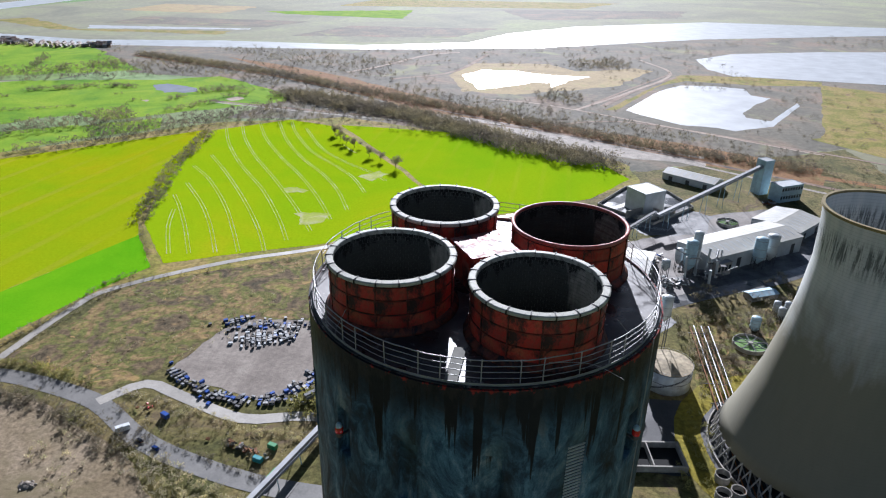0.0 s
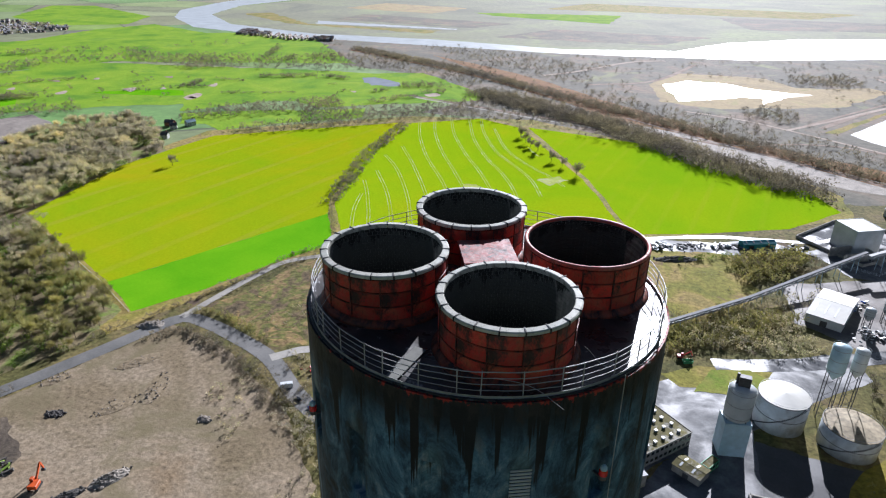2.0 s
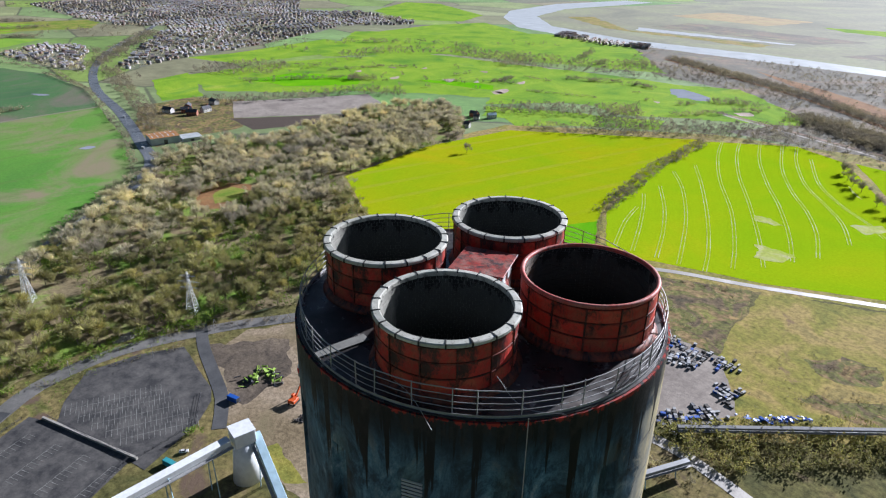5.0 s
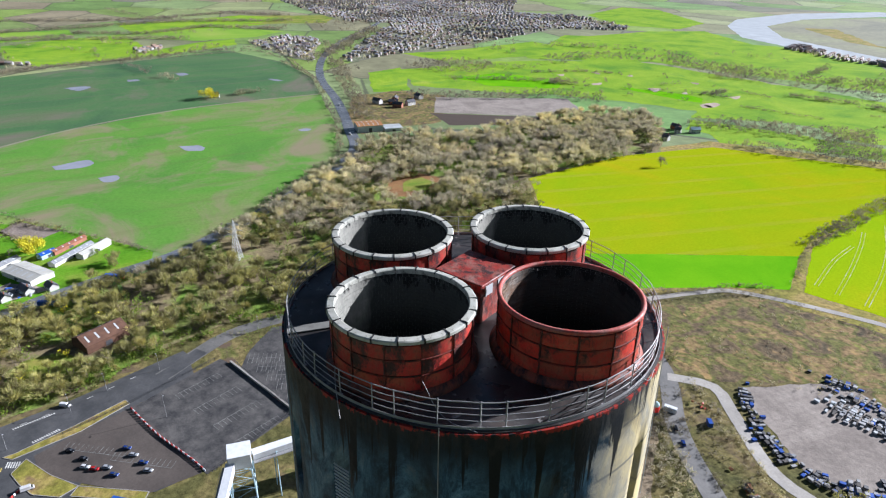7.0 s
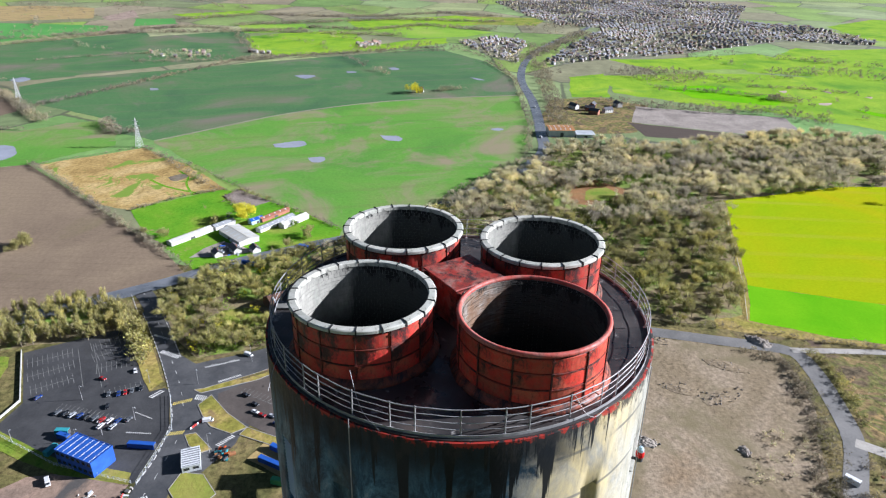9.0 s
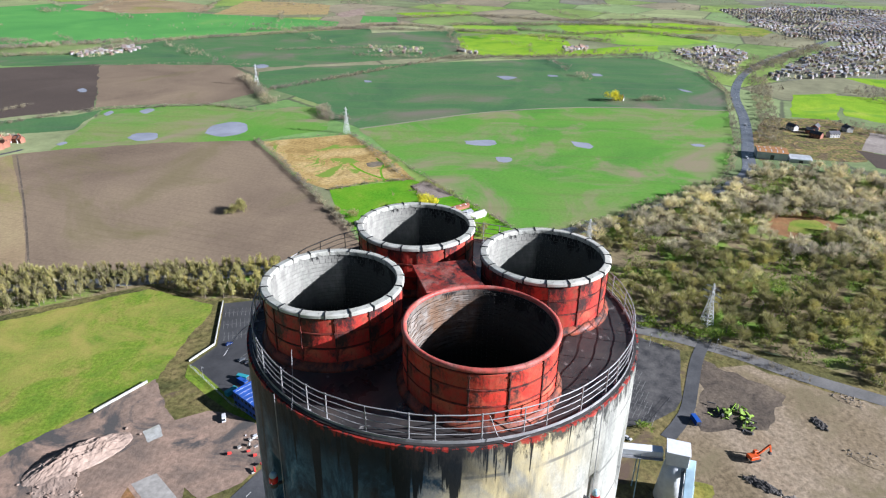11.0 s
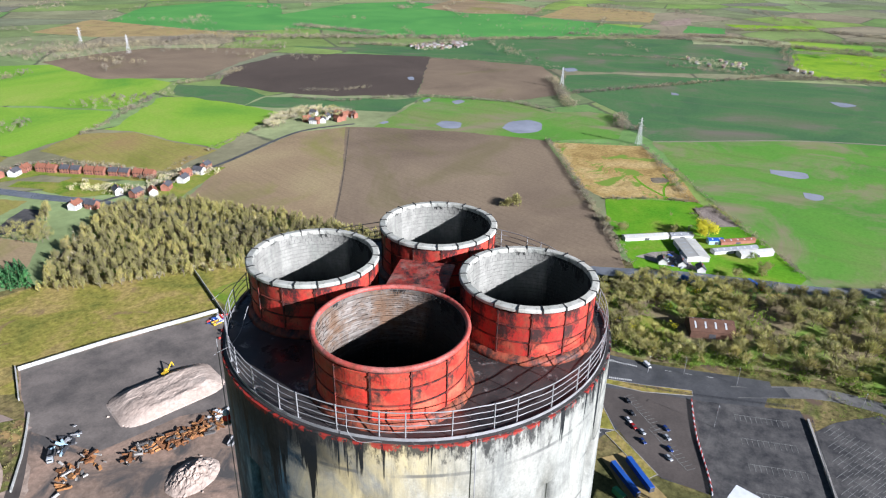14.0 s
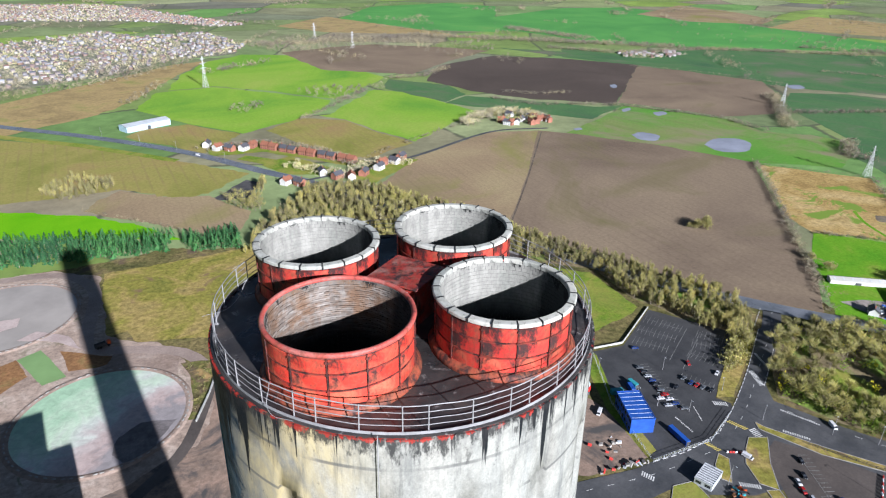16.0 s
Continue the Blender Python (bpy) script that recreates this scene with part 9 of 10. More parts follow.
def heap(x, y, rx, ry, h, turn, mat, label, seed, lumps=0, category="heap", flat=False):
    top = thing("heap", pose(x, y, 0, 0, 0, turn), label, category)
    bm = bmesh.new()
    bmesh.ops.create_grid(bm, x_segments=40, y_segments=40, size=1.0)
    for v in bm.verts:
        d = math.hypot(v.co.x, v.co.y)
        f = max(0.0, 1 - d ** 1.6)
        if flat:
            f = min(1.0, max(0.0, 2.6 * (1 - (abs(v.co.x) ** 5 + abs(v.co.y) ** 4) ** 0.25)))
        k = noise.fractal(Vector((v.co.x * 3, v.co.y * 3, seed)), 0.7, 2.0, 5)
        v.co = Vector((v.co.x * rx, v.co.y * ry, h * f * (0.85 + (0.12 if flat else 0.5) * k) + 0.18 * (f > 0) - 0.3 * (f <= 0)))
    part("mound", bm, M_DIRT if "scatter" in label else mat, top)
    rg = random.Random(seed)
    stone = None
    for i in range(lumps):
        a, q = rg.uniform(0, 6.28), rg.uniform(0.1 if "scatter" in label else 0.5, 1.15)
        if stone is None:
            b2 = bmesh.new()
            bmesh.ops.create_icosphere(b2, subdivisions=1, radius=0.6)
            for v in b2.verts:
                v.co *= rg.uniform(0.6, 1.3)
            ob = stone = part("stone", b2, mat, top)
        else:
            ob = new("stone", stone.data)
            ob.parent = top
        s = rg.uniform(0.3, 0.95) if "scatter" in label else rg.uniform(0.4, 1.5)
        ob.matrix_basis = pose(rx * q * math.cos(a), ry * q * math.sin(a), 0.3, rg.uniform(0, 90), 0, rg.uniform(0, 360)) @ Matrix.Diagonal((s, s * 1.3, s, 1))
    return top


heap(-104, -266, 28, 17, 4.2, -8, M_SANDB, "long flat-topped bank of pale pink gravel", 11, 10, "heap", True)
heap(-161, -203, 24, 10, 5.5, 144, M_SAND, "long ridge of pale crushed stone beside the wall", 12, 14, "heap", False)
heap(-146, -203, 16, 9, 0.7, 40, M_SAND, "low spread of pink broken stone", 31, 60, "rubble")
heap(-134, -190, 12, 7, 0.6, 40, M_SAND, "low spread of grey broken stone", 32, 50, "rubble")
for pts, mat, words in (([(-152, -170), (-161, -163), (-147, -142), (-136, -143)], M_CONC, "broken pale concrete slab in the yard"), ([(-133, -168), (-150, -170), (-130, -137), (-121, -141)], M_RUSTE, "rust-red strip of worked earth"), ([(-183, -186), (-189, -181), (-183, -174), (-177, -178)], M_CONCP, "pale slab beside the stone heap")):
    patch("ground_slab", pts, mat, 0.14, words, "slab", 1.5)
heap(-80, -203, 13, 10, 4.5, 10, M_SANDB, "rounded heap of pink sand", 14, 10)
heap(-60, -175, 20, 12, 5, 30, M_PINK, "heap of reddish earth", 15, 14)
heap(-206, 117, 9, 4, 2.6, 65, M_RUBBLE, "grey heap of demolition rubble", 16, 40, "rubble")
heap(-215, 102, 8, 3, 1.6, 62, M_DARKRUB, "dark heap of broken stone", 17, 36, "rubble")
heap(-284, 222, 8, 5, 2.2, 30, M_RUBBLE, "grey rubble mound by the track", 18, 20, "rubble")
heap(-262, 190, 12, 5, 0.5, 60, M_RUBBLE, "low scatter of rubble on dirt", 19, 60, "rubble")
heap(-235, 175, 6, 14, 0.4, 20, M_RUBBLE, "low scatter of rubble on dirt", 20, 60, "rubble")
heap(-195, 165, 3.5, 2.5, 1.2, 0, M_RUBBLE, "small pale mound on dirt", 21, 24, "rubble")
heap(10, 452, 18, 5, 2.2, 25, M_DARKRUB, "dark stony bank in rough grass", 22, 40, "rubble")
rg = random.Random(77)


def scrap(x, y, spread_x, spread_y, turn, count, mats, label, long=(1.0, 6.0), tidy=False):
    """A pile of beams, sheets and boxes thrown together."""
    top = thing("scrap_pile", pose(x, y, 0, 0, 0, turn), label, "scrap")
    for i in range(count):
        ln = rg.uniform(*long)
        px_, py_ = rg.gauss(0, spread_x / 2), rg.gauss(0, spread_y / 2)
        if tidy:
            px_, py_ = round(px_ / 3.2) * 3.2 + rg.uniform(-0.3, 0.3), round(py_ / 2.4) * 2.4 + rg.uniform(-0.3, 0.3)
            part("crate", box(px_, py_, rg.uniform(0.4, 0.9), rg.uniform(1.6, 2.9), rg.uniform(1.0, 2.0), rg.uniform(0.8, 1.8), 90 * rg.randint(0, 1) + rg.uniform(-6, 6), bevel=0.05), mats[i % len(mats)], top)
            continue
        part("beam" if i % 2 else "scrap_sheet", box(px_, py_, rg.uniform(0.3, 1.8), ln, rg.uniform(0.3, 1.6), rg.uniform(0.2, 1.2), rg.uniform(0, 180), rg.uniform(-20, 20), rg.uniform(-20, 20)), mats[i % len(mats)], top)
    return top


scrap(-92, -229, 20, 6, -14, 150, (M_RUST, M_RUSTO, M_RUST, M_DARKRUB), "long heap of rusty brown scrap metal")
scrap(-72, -236, 10, 4, 10, 40, (M_CONC, M_RUST, M_DARKRUB), "grey and brown scrap at the heap's end")
scrap(-50, -246, 14, 8, 30, 44, (M_RUST, M_RUSTO, M_CONC), "rusty orange scrap heap")
scrap(-110, -230, 6, 4, 10, 30, (M_CLAD, M_WHITE, M_RUST), "grey and white sheet scrap")
scrap(-52, -266, 10, 5, 40, 24, (M_STEELD, M_GALV, M_TEALP), "heap of dark machine parts")
scrap(-163, -309, 6, 4, 10, 30, (M_WHITE, M_REDP, M_BLUE), "mixed coloured waste in a cage")
scrap(-157, -292, 5, 3, 60, 18, (M_REDP, M_REDP, M_DARKRUB), "red plastic waste pile")
scrap(-259, 104, 10, 4, 10, 24, (M_LIME, M_DARKRUB, M_LIME), "lime green machine parts on cleared ground")
scrap(-262, 92, 6, 4, 40, 14, (M_LIME, M_STEELD), "lime green excavator attachments")
for i, (x, y, sx, sy, t) in enumerate(((-163, 246, 10, 3, -40), (-146, 236, 12, 4, -25), (-128, 231, 12, 4, -12), (-110, 231, 14, 4, 8), (-96, 242, 14, 6, 40), (-86, 256, 8, 10, 60), (-88, 280, 9, 6, 80), (-138, 302, 14, 5, 20), (-120, 303, 14, 6, 5), (-118, 292, 8, 6, 30), (-154, 306, 8, 3, 30), (-104, 306, 8, 6, 0))):
    scrap(x, y, sx, sy, t, 40, (M_STEELD, M_GREYR, M_DARKRUB, M_GALV, M_STEELD, M_BLUE), "row of stacked crates, pallets and bundled goods", (1.5, 5), True)
for x, y, sx, sy, t in ((10, 478, 26, 6, 25), (45, 492, 24, 6, 25), (-5, 470, 10, 5, 20), (95, 508, 14, 6, 30)):
    scrap(x, y, sx, sy, t, 46, (M_STEELD, M_CLAD, M_GALV, M_DARKRUB), "stored steel and pallets beside the track", (1.5, 5))
scrap(-62, 280, 18, 3, 50, 70, (M_BLUE, M_BLUER), "long stack of blue drums and crates", (1, 2.4))


def wall_run(name, pts, h, thick, mat, label):
    """A wall of precast panels along a line, each a part."""
    top = tagged(thing(name, pose(0, 0, 0), label, "wall", kind="structure"))
    for (ax, ay), (bx, by) in zip(pts, pts[1:]):
        d = math.hypot(bx - ax, by - ay)
        n = max(1, int(d / 6))
        for i in range(n):
            t = (i + 0.5) / n
            part("wall_panel", box(ax + (bx - ax) * t, ay + (by - ay) * t, h / 2, d / n - 0.12, thick, h, math.degrees(math.atan2(by - ay, bx - ax))), mat, top)


wall_run("wall_yard", [(-62, -346), (-107, -336), (-169, -318)], 2.6, 0.5, M_CONCP, "pale precast concrete yard wall")
wall_run("wall_long", [(-190, -379), (-173, -324), (-158, -277), (-149, -238)], 2.6, 0.4, M_CONCP, "long pale precast wall between yard and grass")
wall_run("wall_gate", [(-151, -236.5), (-132, -244)], 2.8, 0.9, M_CONCP, "pale concrete block wall end")
wall_run("wall_low", [(-190, -218), (-218, -207)], 1.6, 0.5, M_CONCP, "low pale concrete wall beside grass")
wall_run("wall_curve", [(-62, -350), (-52, -318)], 1.8, 0.5, M_CONCP, "pale precast wall at the yard corner")
wall_run("wall_kerb", [(-51, -303), (-44, -288), (-37, -274), (-25, -254)], 1.4, 0.6, M_CONCP, "weathered concrete kerb wall beside the haul road")
patch("scrub_strip", [(-30, -309), (-40, -306), (-50, -300), (-43, -286), (-36, -274), (-25, -257), (-21, -258), (-30, -280), (-32, -294)], M_SCRUB, 0.215, "brown weeds between pond and yard", "scrub", 1)
woodland("scrub", scatter([(-32, -306), (-48, -299), (-36, -275), (-25, -259), (-26, -269), (-32, -285)], 3.2, 701), (0.8, 2.4), "bush", 60, M_WILLOW, "low olive bushes between pond and yard", "shrubs", False)
wall_run("wall_park", [(-300, 0), (-241, 26)], 1.4, 1.1, M_CONC, "pale earth-topped wall between car parks")
wall_run("wall_park", [(-259, -191), (-306, -212)], 1.3, 0.4, M_CONCP, "low pale wall round the car park")
wall_run("wall_park", [(-240, -196), (-259, -191)], 1.3, 0.4, M_CONCP, "low pale wall corner")
top = thing("barrier_row", pose(0, 0, 0), "row of red and white plastic road barriers", "barrier")
bar = {}
for i in range(32):
    t = i / 31
    k = i % 2
    if k not in bar:
        ob = bar[k] = part("barrier", add_box(box(0, 0, 0.25, 1.7, 0.55, 0.5, bevel=0.08), 0, 0, 0.75, 1.7, 0.3, 0.6), (M_REDP, M_WHITE)[k], top)
    else:
        ob = new("barrier", bar[k].data)
        ob.parent = top
    ob.matrix_basis = pose(-277 + 60 * t + 2.2 * math.sin(t * 5), -51 + 30 * t, 0.15, 0, 0, 27 + 14 * math.sin(t * 9))


# ---- pylons, lamp posts, fences ----
M_PYLON = plain("bright_galvanised_steel", (0.62, 0.63, 0.63), 0.5, 0.1, 0.2, 0.5)


def pylon(x, y, h, turn, label):
    top = thing("pylon", pose(x, y, 0, 0, 0, turn), label, "pylon", "pylons of the power line")
    half = [(0, 3.2), (0.55, 1.2), (0.72, 0.9), (1.0, 0.25)]
    def wide(t):
        for (a, wa), (b, wb) in zip(half, half[1:]):
            if t <= b:
                return wa + (wb - wa) * (t - a) / (b - a)
        return 0.25
    for sx, sy in ((1, 1), (-1, 1), (-1, -1), (1, -1)):
        bm = bmesh.new()
        for a, b in zip((0, 0.55, 0.72), (0.55, 0.72, 1.0)):
            add_rod(bm, (sx * wide(a), sy * wide(a), h * a), (sx * wide(b), sy * wide(b), h * b), 0.17, 4)
        part("leg", bm, M_PYLON, top)
    br = bmesh.new()
    n = 12
    for i in range(n):
        a, b = i / n, (i + 1) / n
        for (ax, ay), (bx, by) in (((1, 1), (-1, 1)), ((-1, 1), (-1, -1)), ((-1, -1), (1, -1)), ((1, -1), (1, 1))):
            add_rod(br, (ax * wide(a), ay * wide(a), h * a), (bx * wide(b), by * wide(b), h * b), 0.1, 4)
            add_rod(br, (bx * wide(a), by * wide(a), h * a), (ax * wide(b), ay * wide(b), h * b), 0.1, 4)
    part("bracing", br, M_PYLON, top)
    for t, w in ((0.62, 6.0), (0.76, 7.4), (0.9, 5.4)):
        arm = bmesh.new()
        for s in (1, -1):
            for q in (0.8, -0.8):
                add_rod(arm, (s * 0.6, q, h * t + 1.0), (s * w, 0, h * t), 0.12, 4)
                add_rod(arm, (s * 0.6, q, h * t - 0.4), (s * w, 0, h * t), 0.12, 4)
        ob = part("cross_arm", arm, M_PYLON, top)
        for s in (1, -1):
            part("insulator", add_rod(bmesh.new(), (s * w, 0, h * t), (s * w, 0, h * t - 2.0), 0.14, 6), M_STEELD, ob)


for x, y, h, t in ((-353, 97, 29, 40), (-435, 21, 31, 55), (-722, -277, 33, 50), (-247, -1078, 50, 30), (-651, -1368, 37, 30), (-961, -519, 34, 50), (-640, -1560, 37, 20)):
    pylon(x, y, h, t, "galvanised lattice power pylon")


def lamp_post(x, y, h, turn, label):
    top = thing("street_lamp", pose(x, y, 0, 0, 0, turn), label, "street lamp", "lamp posts of the site")
    part("pole", add_cone(bmesh.new(), 0, 0, 0, h, 0.14, 0.08, 8), M_GALV, top)
    part("arm", add_rod(bmesh.new(), (0, 0, h), (1.2, 0, h + 0.2), 0.06), M_GALV, top)
    part("lantern", box(1.5, 0, h + 0.2, 0.9, 0.35, 0.2, bevel=0.05), M_CLAD, top)


for x, y, h, t in ((-307, -37, 10, 200), (-298, -63, 10, 200), (-286, -79, 10, 200), (-264, -35, 14, 20), (-267, -104, 10, 30), (-213, -86, 12, 90), (-322, 98, 9, 0), (-258, -160, 9, 60), (-228, -180, 8, 60), (-226, -150, 8, 60), (-240, -128, 8, 60), (-331, 20, 9, 0), (-318, 60, 9, 0), (-250, 100, 10, 0), (-230, -140, 9, 0), (-270, -130, 9, 0), (-62, -850, 10, 30), (-95, -790, 10, 30), (-125, -740, 10, 30), (-160, -670, 10, 30)):
    lamp_post(x, y, h, t, "grey steel lamp post beside the road")


def fence(pts, h, gap, label, mat):
    top = thing("fence", pose(0, 0, 0), label, "fence", kind="structure")
    post = None
    for (ax, ay), (bx, by) in zip(pts, pts[1:]):
        d = math.hypot(bx - ax, by - ay)
        ang = math.degrees(math.atan2(by - ay, bx - ax))
        for i in range(int(d / gap) + 1):
            t = min(1.0, i * gap / d)
            if post is None:
                ob = post = part("post", box(0, 0, h / 2, 0.16, 0.16, h), mat, top)
            else:
                ob = new("post", post.data)
                ob.parent = top
            ob.matrix_basis = pose(ax + (bx - ax) * t, ay + (by - ay) * t, 0)
        for z in (h * 0.3, h * 0.6, h * 0.95):
            part("rail", box((ax + bx) / 2, (ay + by) / 2, z, d, 0.07, 0.1, ang), mat, top)


fence([(-196, -113.5), (-231, -108), (-258, -116)], 2.4, 3, "grey palisade fence along the car park", M_CLAD)
fence([(-197, -116), (-211, -154), (-236, -193)], 2.0, 3, "grey fence behind the blue office", M_CLAD)
fence([(-306, -8), (-282, -52), (-268, -84)], 1.8, 4, "low fence along the site road", M_STEELD)
fence([(-300, 2), (-245, 24), (-216, -18)], 1.8, 4, "chain fence round the old car park", M_STEELD)
fence([(-242, 26), (-248, 56), (-270, 68)], 1.8, 4, "weedy fence of the disused car park", M_STEELD)
fence([(110, 495), (150, 482), (178, 520), (160, 560)], 2.2, 4, "fence round the loading yard", M_CLAD)
fence([(-517, 317), (-354, 250), (-308, 228)], 1.2, 6, "pale field fence along the wood", M_RENDER)


# ---- markings ----
def bays(name, x, y, turn, count, wide, deep, label, mat=M_LINE, double=True):
    """Painted parking bays: one spine and a line between each two bays."""
    bm = bmesh.new()
    add_box(bm, count * wide / 2, 0, 0, count * wide, 0.2, 0.02)
    for i in range(count + 1):
        add_box(bm, i * wide, deep / 2 if not double else 0, 0, 0.2, deep if not double else 2 * deep, 0.02)
    ob = link_mesh(name, bm, mat)
    ob.matrix_basis = pose(x, y, 0.2, 0, 0, turn)
    return tagged(ob, label, "road marking", kind="structure")


for (ax, ay), (bx, by) in (((-293, -203), (-303, -181)), ((-280, -197), (-291, -176)), ((-268, -190), (-278, -171)), ((-307, -174), (-316, -157)), ((-296, -169), (-306, -153)), ((-285, -163), (-291, -147))):
    bays("marking_bays", ax, ay, math.degrees(math.atan2(by - ay, bx - ax)), int(math.hypot(bx - ax, by - ay) / 2.5), 2.5, 4.8, "thin white painted parking bays", M_FADED)
for ax, ay, bx, by in ((-306, -181, -269, -164), (-310, -174, -268, -154)):
    ob = tagged(link_mesh("marking_line", box(0, 0, 0, math.hypot(bx - ax, by - ay), 0.25, 0.02), M_FADED), "long white line between parking bays", "road marking", kind="structure")
    ob.matrix_basis = pose((ax + bx) / 2, (ay + by) / 2, 0.2, 0, 0, math.degrees(math.atan2(by - ay, bx - ax)))
bays("marking_bays", -251, -170, 70, 16, 2.5, 4.6, "white painted parking bays", M_FADED, double=False)
bays("marking_bays", -261, -150, 114, 7, 2.5, 4.6, "white painted parking bays", M_FADED, double=False)
for k in range(5):
    bays("marking_bays", -300 - k * 1.0 + k * 11, 10 + k * 3.6, 72, 18 - k, 2.5, 4.8, "faded white bays on the disused car park", M_FADED)
for k in range(4):
    bays("marking_bays", -292 + k * 16, -8 + k * 8, -63, 10, 2.5, 4.8, "faded white bays on the old car park", M_FADED, double=False)
for k in range(2):
    bays("marking_bays", -258 + k * 16, -80 + k * 20, 58, 12, 2.5, 4.6, "faded bays on the brown car park", M_FADED, double=False)
for pts, n in (([(-372, -165), (-352, -153), (-307, -132), (-268, -114), (-248, -107)], 18), ([(-416, -108), (-440, -60), (-470, -5), (-560, 90)], 30), ([(-284, -102), (-292, -78), (-306, -48)], 10), ([(-225, -103.5), (-192, -108), (-156, -118)], 9), ([(-664, 176), (-771, 202), (-936, 229), (-1119, 249)], 40)):
    line = spline(pts, 5.0)
    bm = bmesh.new()
    for q, r in zip(line[::2], line[1::2]):
        d = r - q
        add_box(bm, (q.x + r.x) / 2, (q.y + r.y) / 2, 0.225, d.length * 0.6, 0.22, 0.02, math.degrees(math.atan2(d.y, d.x)))
    tagged(link_mesh("marking_centre", bm, M_LINE), "broken white centre line", "road marking", kind="structure")
for ax, ay, bx, by, wide, mat in ((-251, -113, -254, -103, 2.6, M_YELLOWL), (-228, -109, -229, -101, 2.6, M_YELLOWL), (-218, -84, -225, -77, 2.4, M_LINE), (-256, -103, -254, -97, 4.0, M_LINE), (-257, -126, -263, -121, 3.0, M_LINE), (-293, -121, -300, -133, 3.0, M_LINE), (-229, -117, -231, -130, 0.8, M_LINE), (-240, -120, -246, -130, 0.6, M_LINE), (-268, -94, -274, -82, 1.6, M_LINE), (-282, -104, -288, -86, 1.2, M_LINE), (-188, -106, -186, -112, 3, M_LINE), (-318, -142, -312, -131, 1.6, M_LINE)):
    bm = bmesh.new()
    d = math.hypot(bx - ax, by - ay)
    for i in range(int(d / 1.05)):
        add_box(bm, 0.5 + i * 1.05, 0, 0.235, 0.55, wide, 0.02, 12 if mat == M_LINE else -24)
    ob = tagged(link_mesh("marking_crossing", bm, mat), "painted stripes across the works road", "road marking", kind="structure")
    ob.matrix_basis = pose(ax, ay, 0, 0, 0, math.degrees(math.atan2(by - ay, bx - ax)))


def island(pts, z, label, mat):
    """A grassed island with a raised kerb."""
    ob = patch("verge_island", pts, mat, z, label, "verge", 0.5)
    c = Vector((sum(p[0] for p in pts) / len(pts), sum(p[1] for p in pts) / len(pts), 0))
    line = [Vector((x, y, 0)) for x, y in pts]
    bm = bmesh.new()
    for a, b in zip(line, line[1:] + line[:1]):
        d = b - a
        add_box(bm, (a.x + b.x) / 2, (a.y + b.y) / 2, z - 0.06, d.length + 0.2, 0.3, 0.24, math.degrees(math.atan2(d.y, d.x)))
    part("kerb", bm, M_CONC, ob, "pale concrete kerb")


island([(-249, -100), (-257, -95), (-242, -84), (-230, -72), (-226, -79), (-232, -90), (-241, -96)], 0.3, "kerbed grass island beside the works road", M_OLIVE)
island([(-262, -105), (-263, -100), (-274, -76), (-286, -54), (-282, -52), (-268, -74), (-259, -101)], 0.3, "narrow kerbed verge beside the car park", M_OLIVE)
island([(-230, -72), (-215, -44), (-210, -46), (-225, -75)], 0.28, "grass bank under the brown car park", M_OLIVE)
island([(-227, -101), (-228, -96), (-216, -86), (-214, -90), (-219, -97)], 0.3, "small grass island beside the white cabin", M_OLIVE)
island([(-192, -99), (-202, -96), (-200, -86), (-188, -78), (-176, -88)], 0.28, "green grass plot beside the white cabin", M_LUSH)
patch("verge_strip", [(-358, -181), (-345, -159), (-307, -140), (-271, -123), (-263, -128), (-298, -147), (-327, -164)], M_OLIVE, 0.24, "scrubby grass verge between road and car park", "verge", 1)
patch("verge_strip", [(-237, -195), (-226, -190), (-205, -150), (-196, -117), (-203, -118), (-214, -152), (-236, -190)], M_LUSH, 0.16, "green grass strip behind the offices", "verge", 1)
for pts, tall in (([(-352, -176), (-330, -160), (-306, -147), (-288, -138)], (3, 7)),):
    woodland("scrub", along(pts, 1.6, 9, 301), tall, "bush", 60, M_WILLOW, "olive bushes on the verge of the car park", "shrubs")
for pts, mat in (([(-345, -157), (-301, -135), (-265, -119), (-240, -110)], M_LINE), ([(-357, -151), (-308, -127), (-293, -120)], M_LINE), ([(-240, -110), (-215, -110), (-196, -114)], M_YELLOWL), ([(-370, -172), (-345, -160)], M_LINE)):
    line = spline(pts, 4.0)
    bm = bmesh.new()
    for i, (q, r) in enumerate(zip(line, line[1:])):
        d = r - q
        add_box(bm, (q.x + r.x) / 2, (q.y + r.y) / 2, 0.2, d.length * 0.62, 0.4, 0.26, math.degrees(math.atan2(d.y, d.x)))
    tagged(link_mesh("kerb_blocks", bm, M_RENDER), "white painted kerb blocks along the works road", "kerb", kind="structure")
patch("verge_island", [(40, 310), (60, 318), (84, 306), (70, 292), (50, 290), (30, 285)], M_LUSH, 0.2, "mossy island in the wet apron", "verge", 2)
patch("verge_highway", [(70, -940), (-40, -815), (-120, -700), (-112, -694), (-30, -808), (80, -930)], M_LUSH, 0.23, "green verge along the highway", "verge", 1)
patch("verge_village", [(-185, -680), (-215, -640), (-240, -600), (-222, -590), (-190, -640), (-172, -670)], M_LUSH, 0.16, "green playing field in the village", "grass", 2)


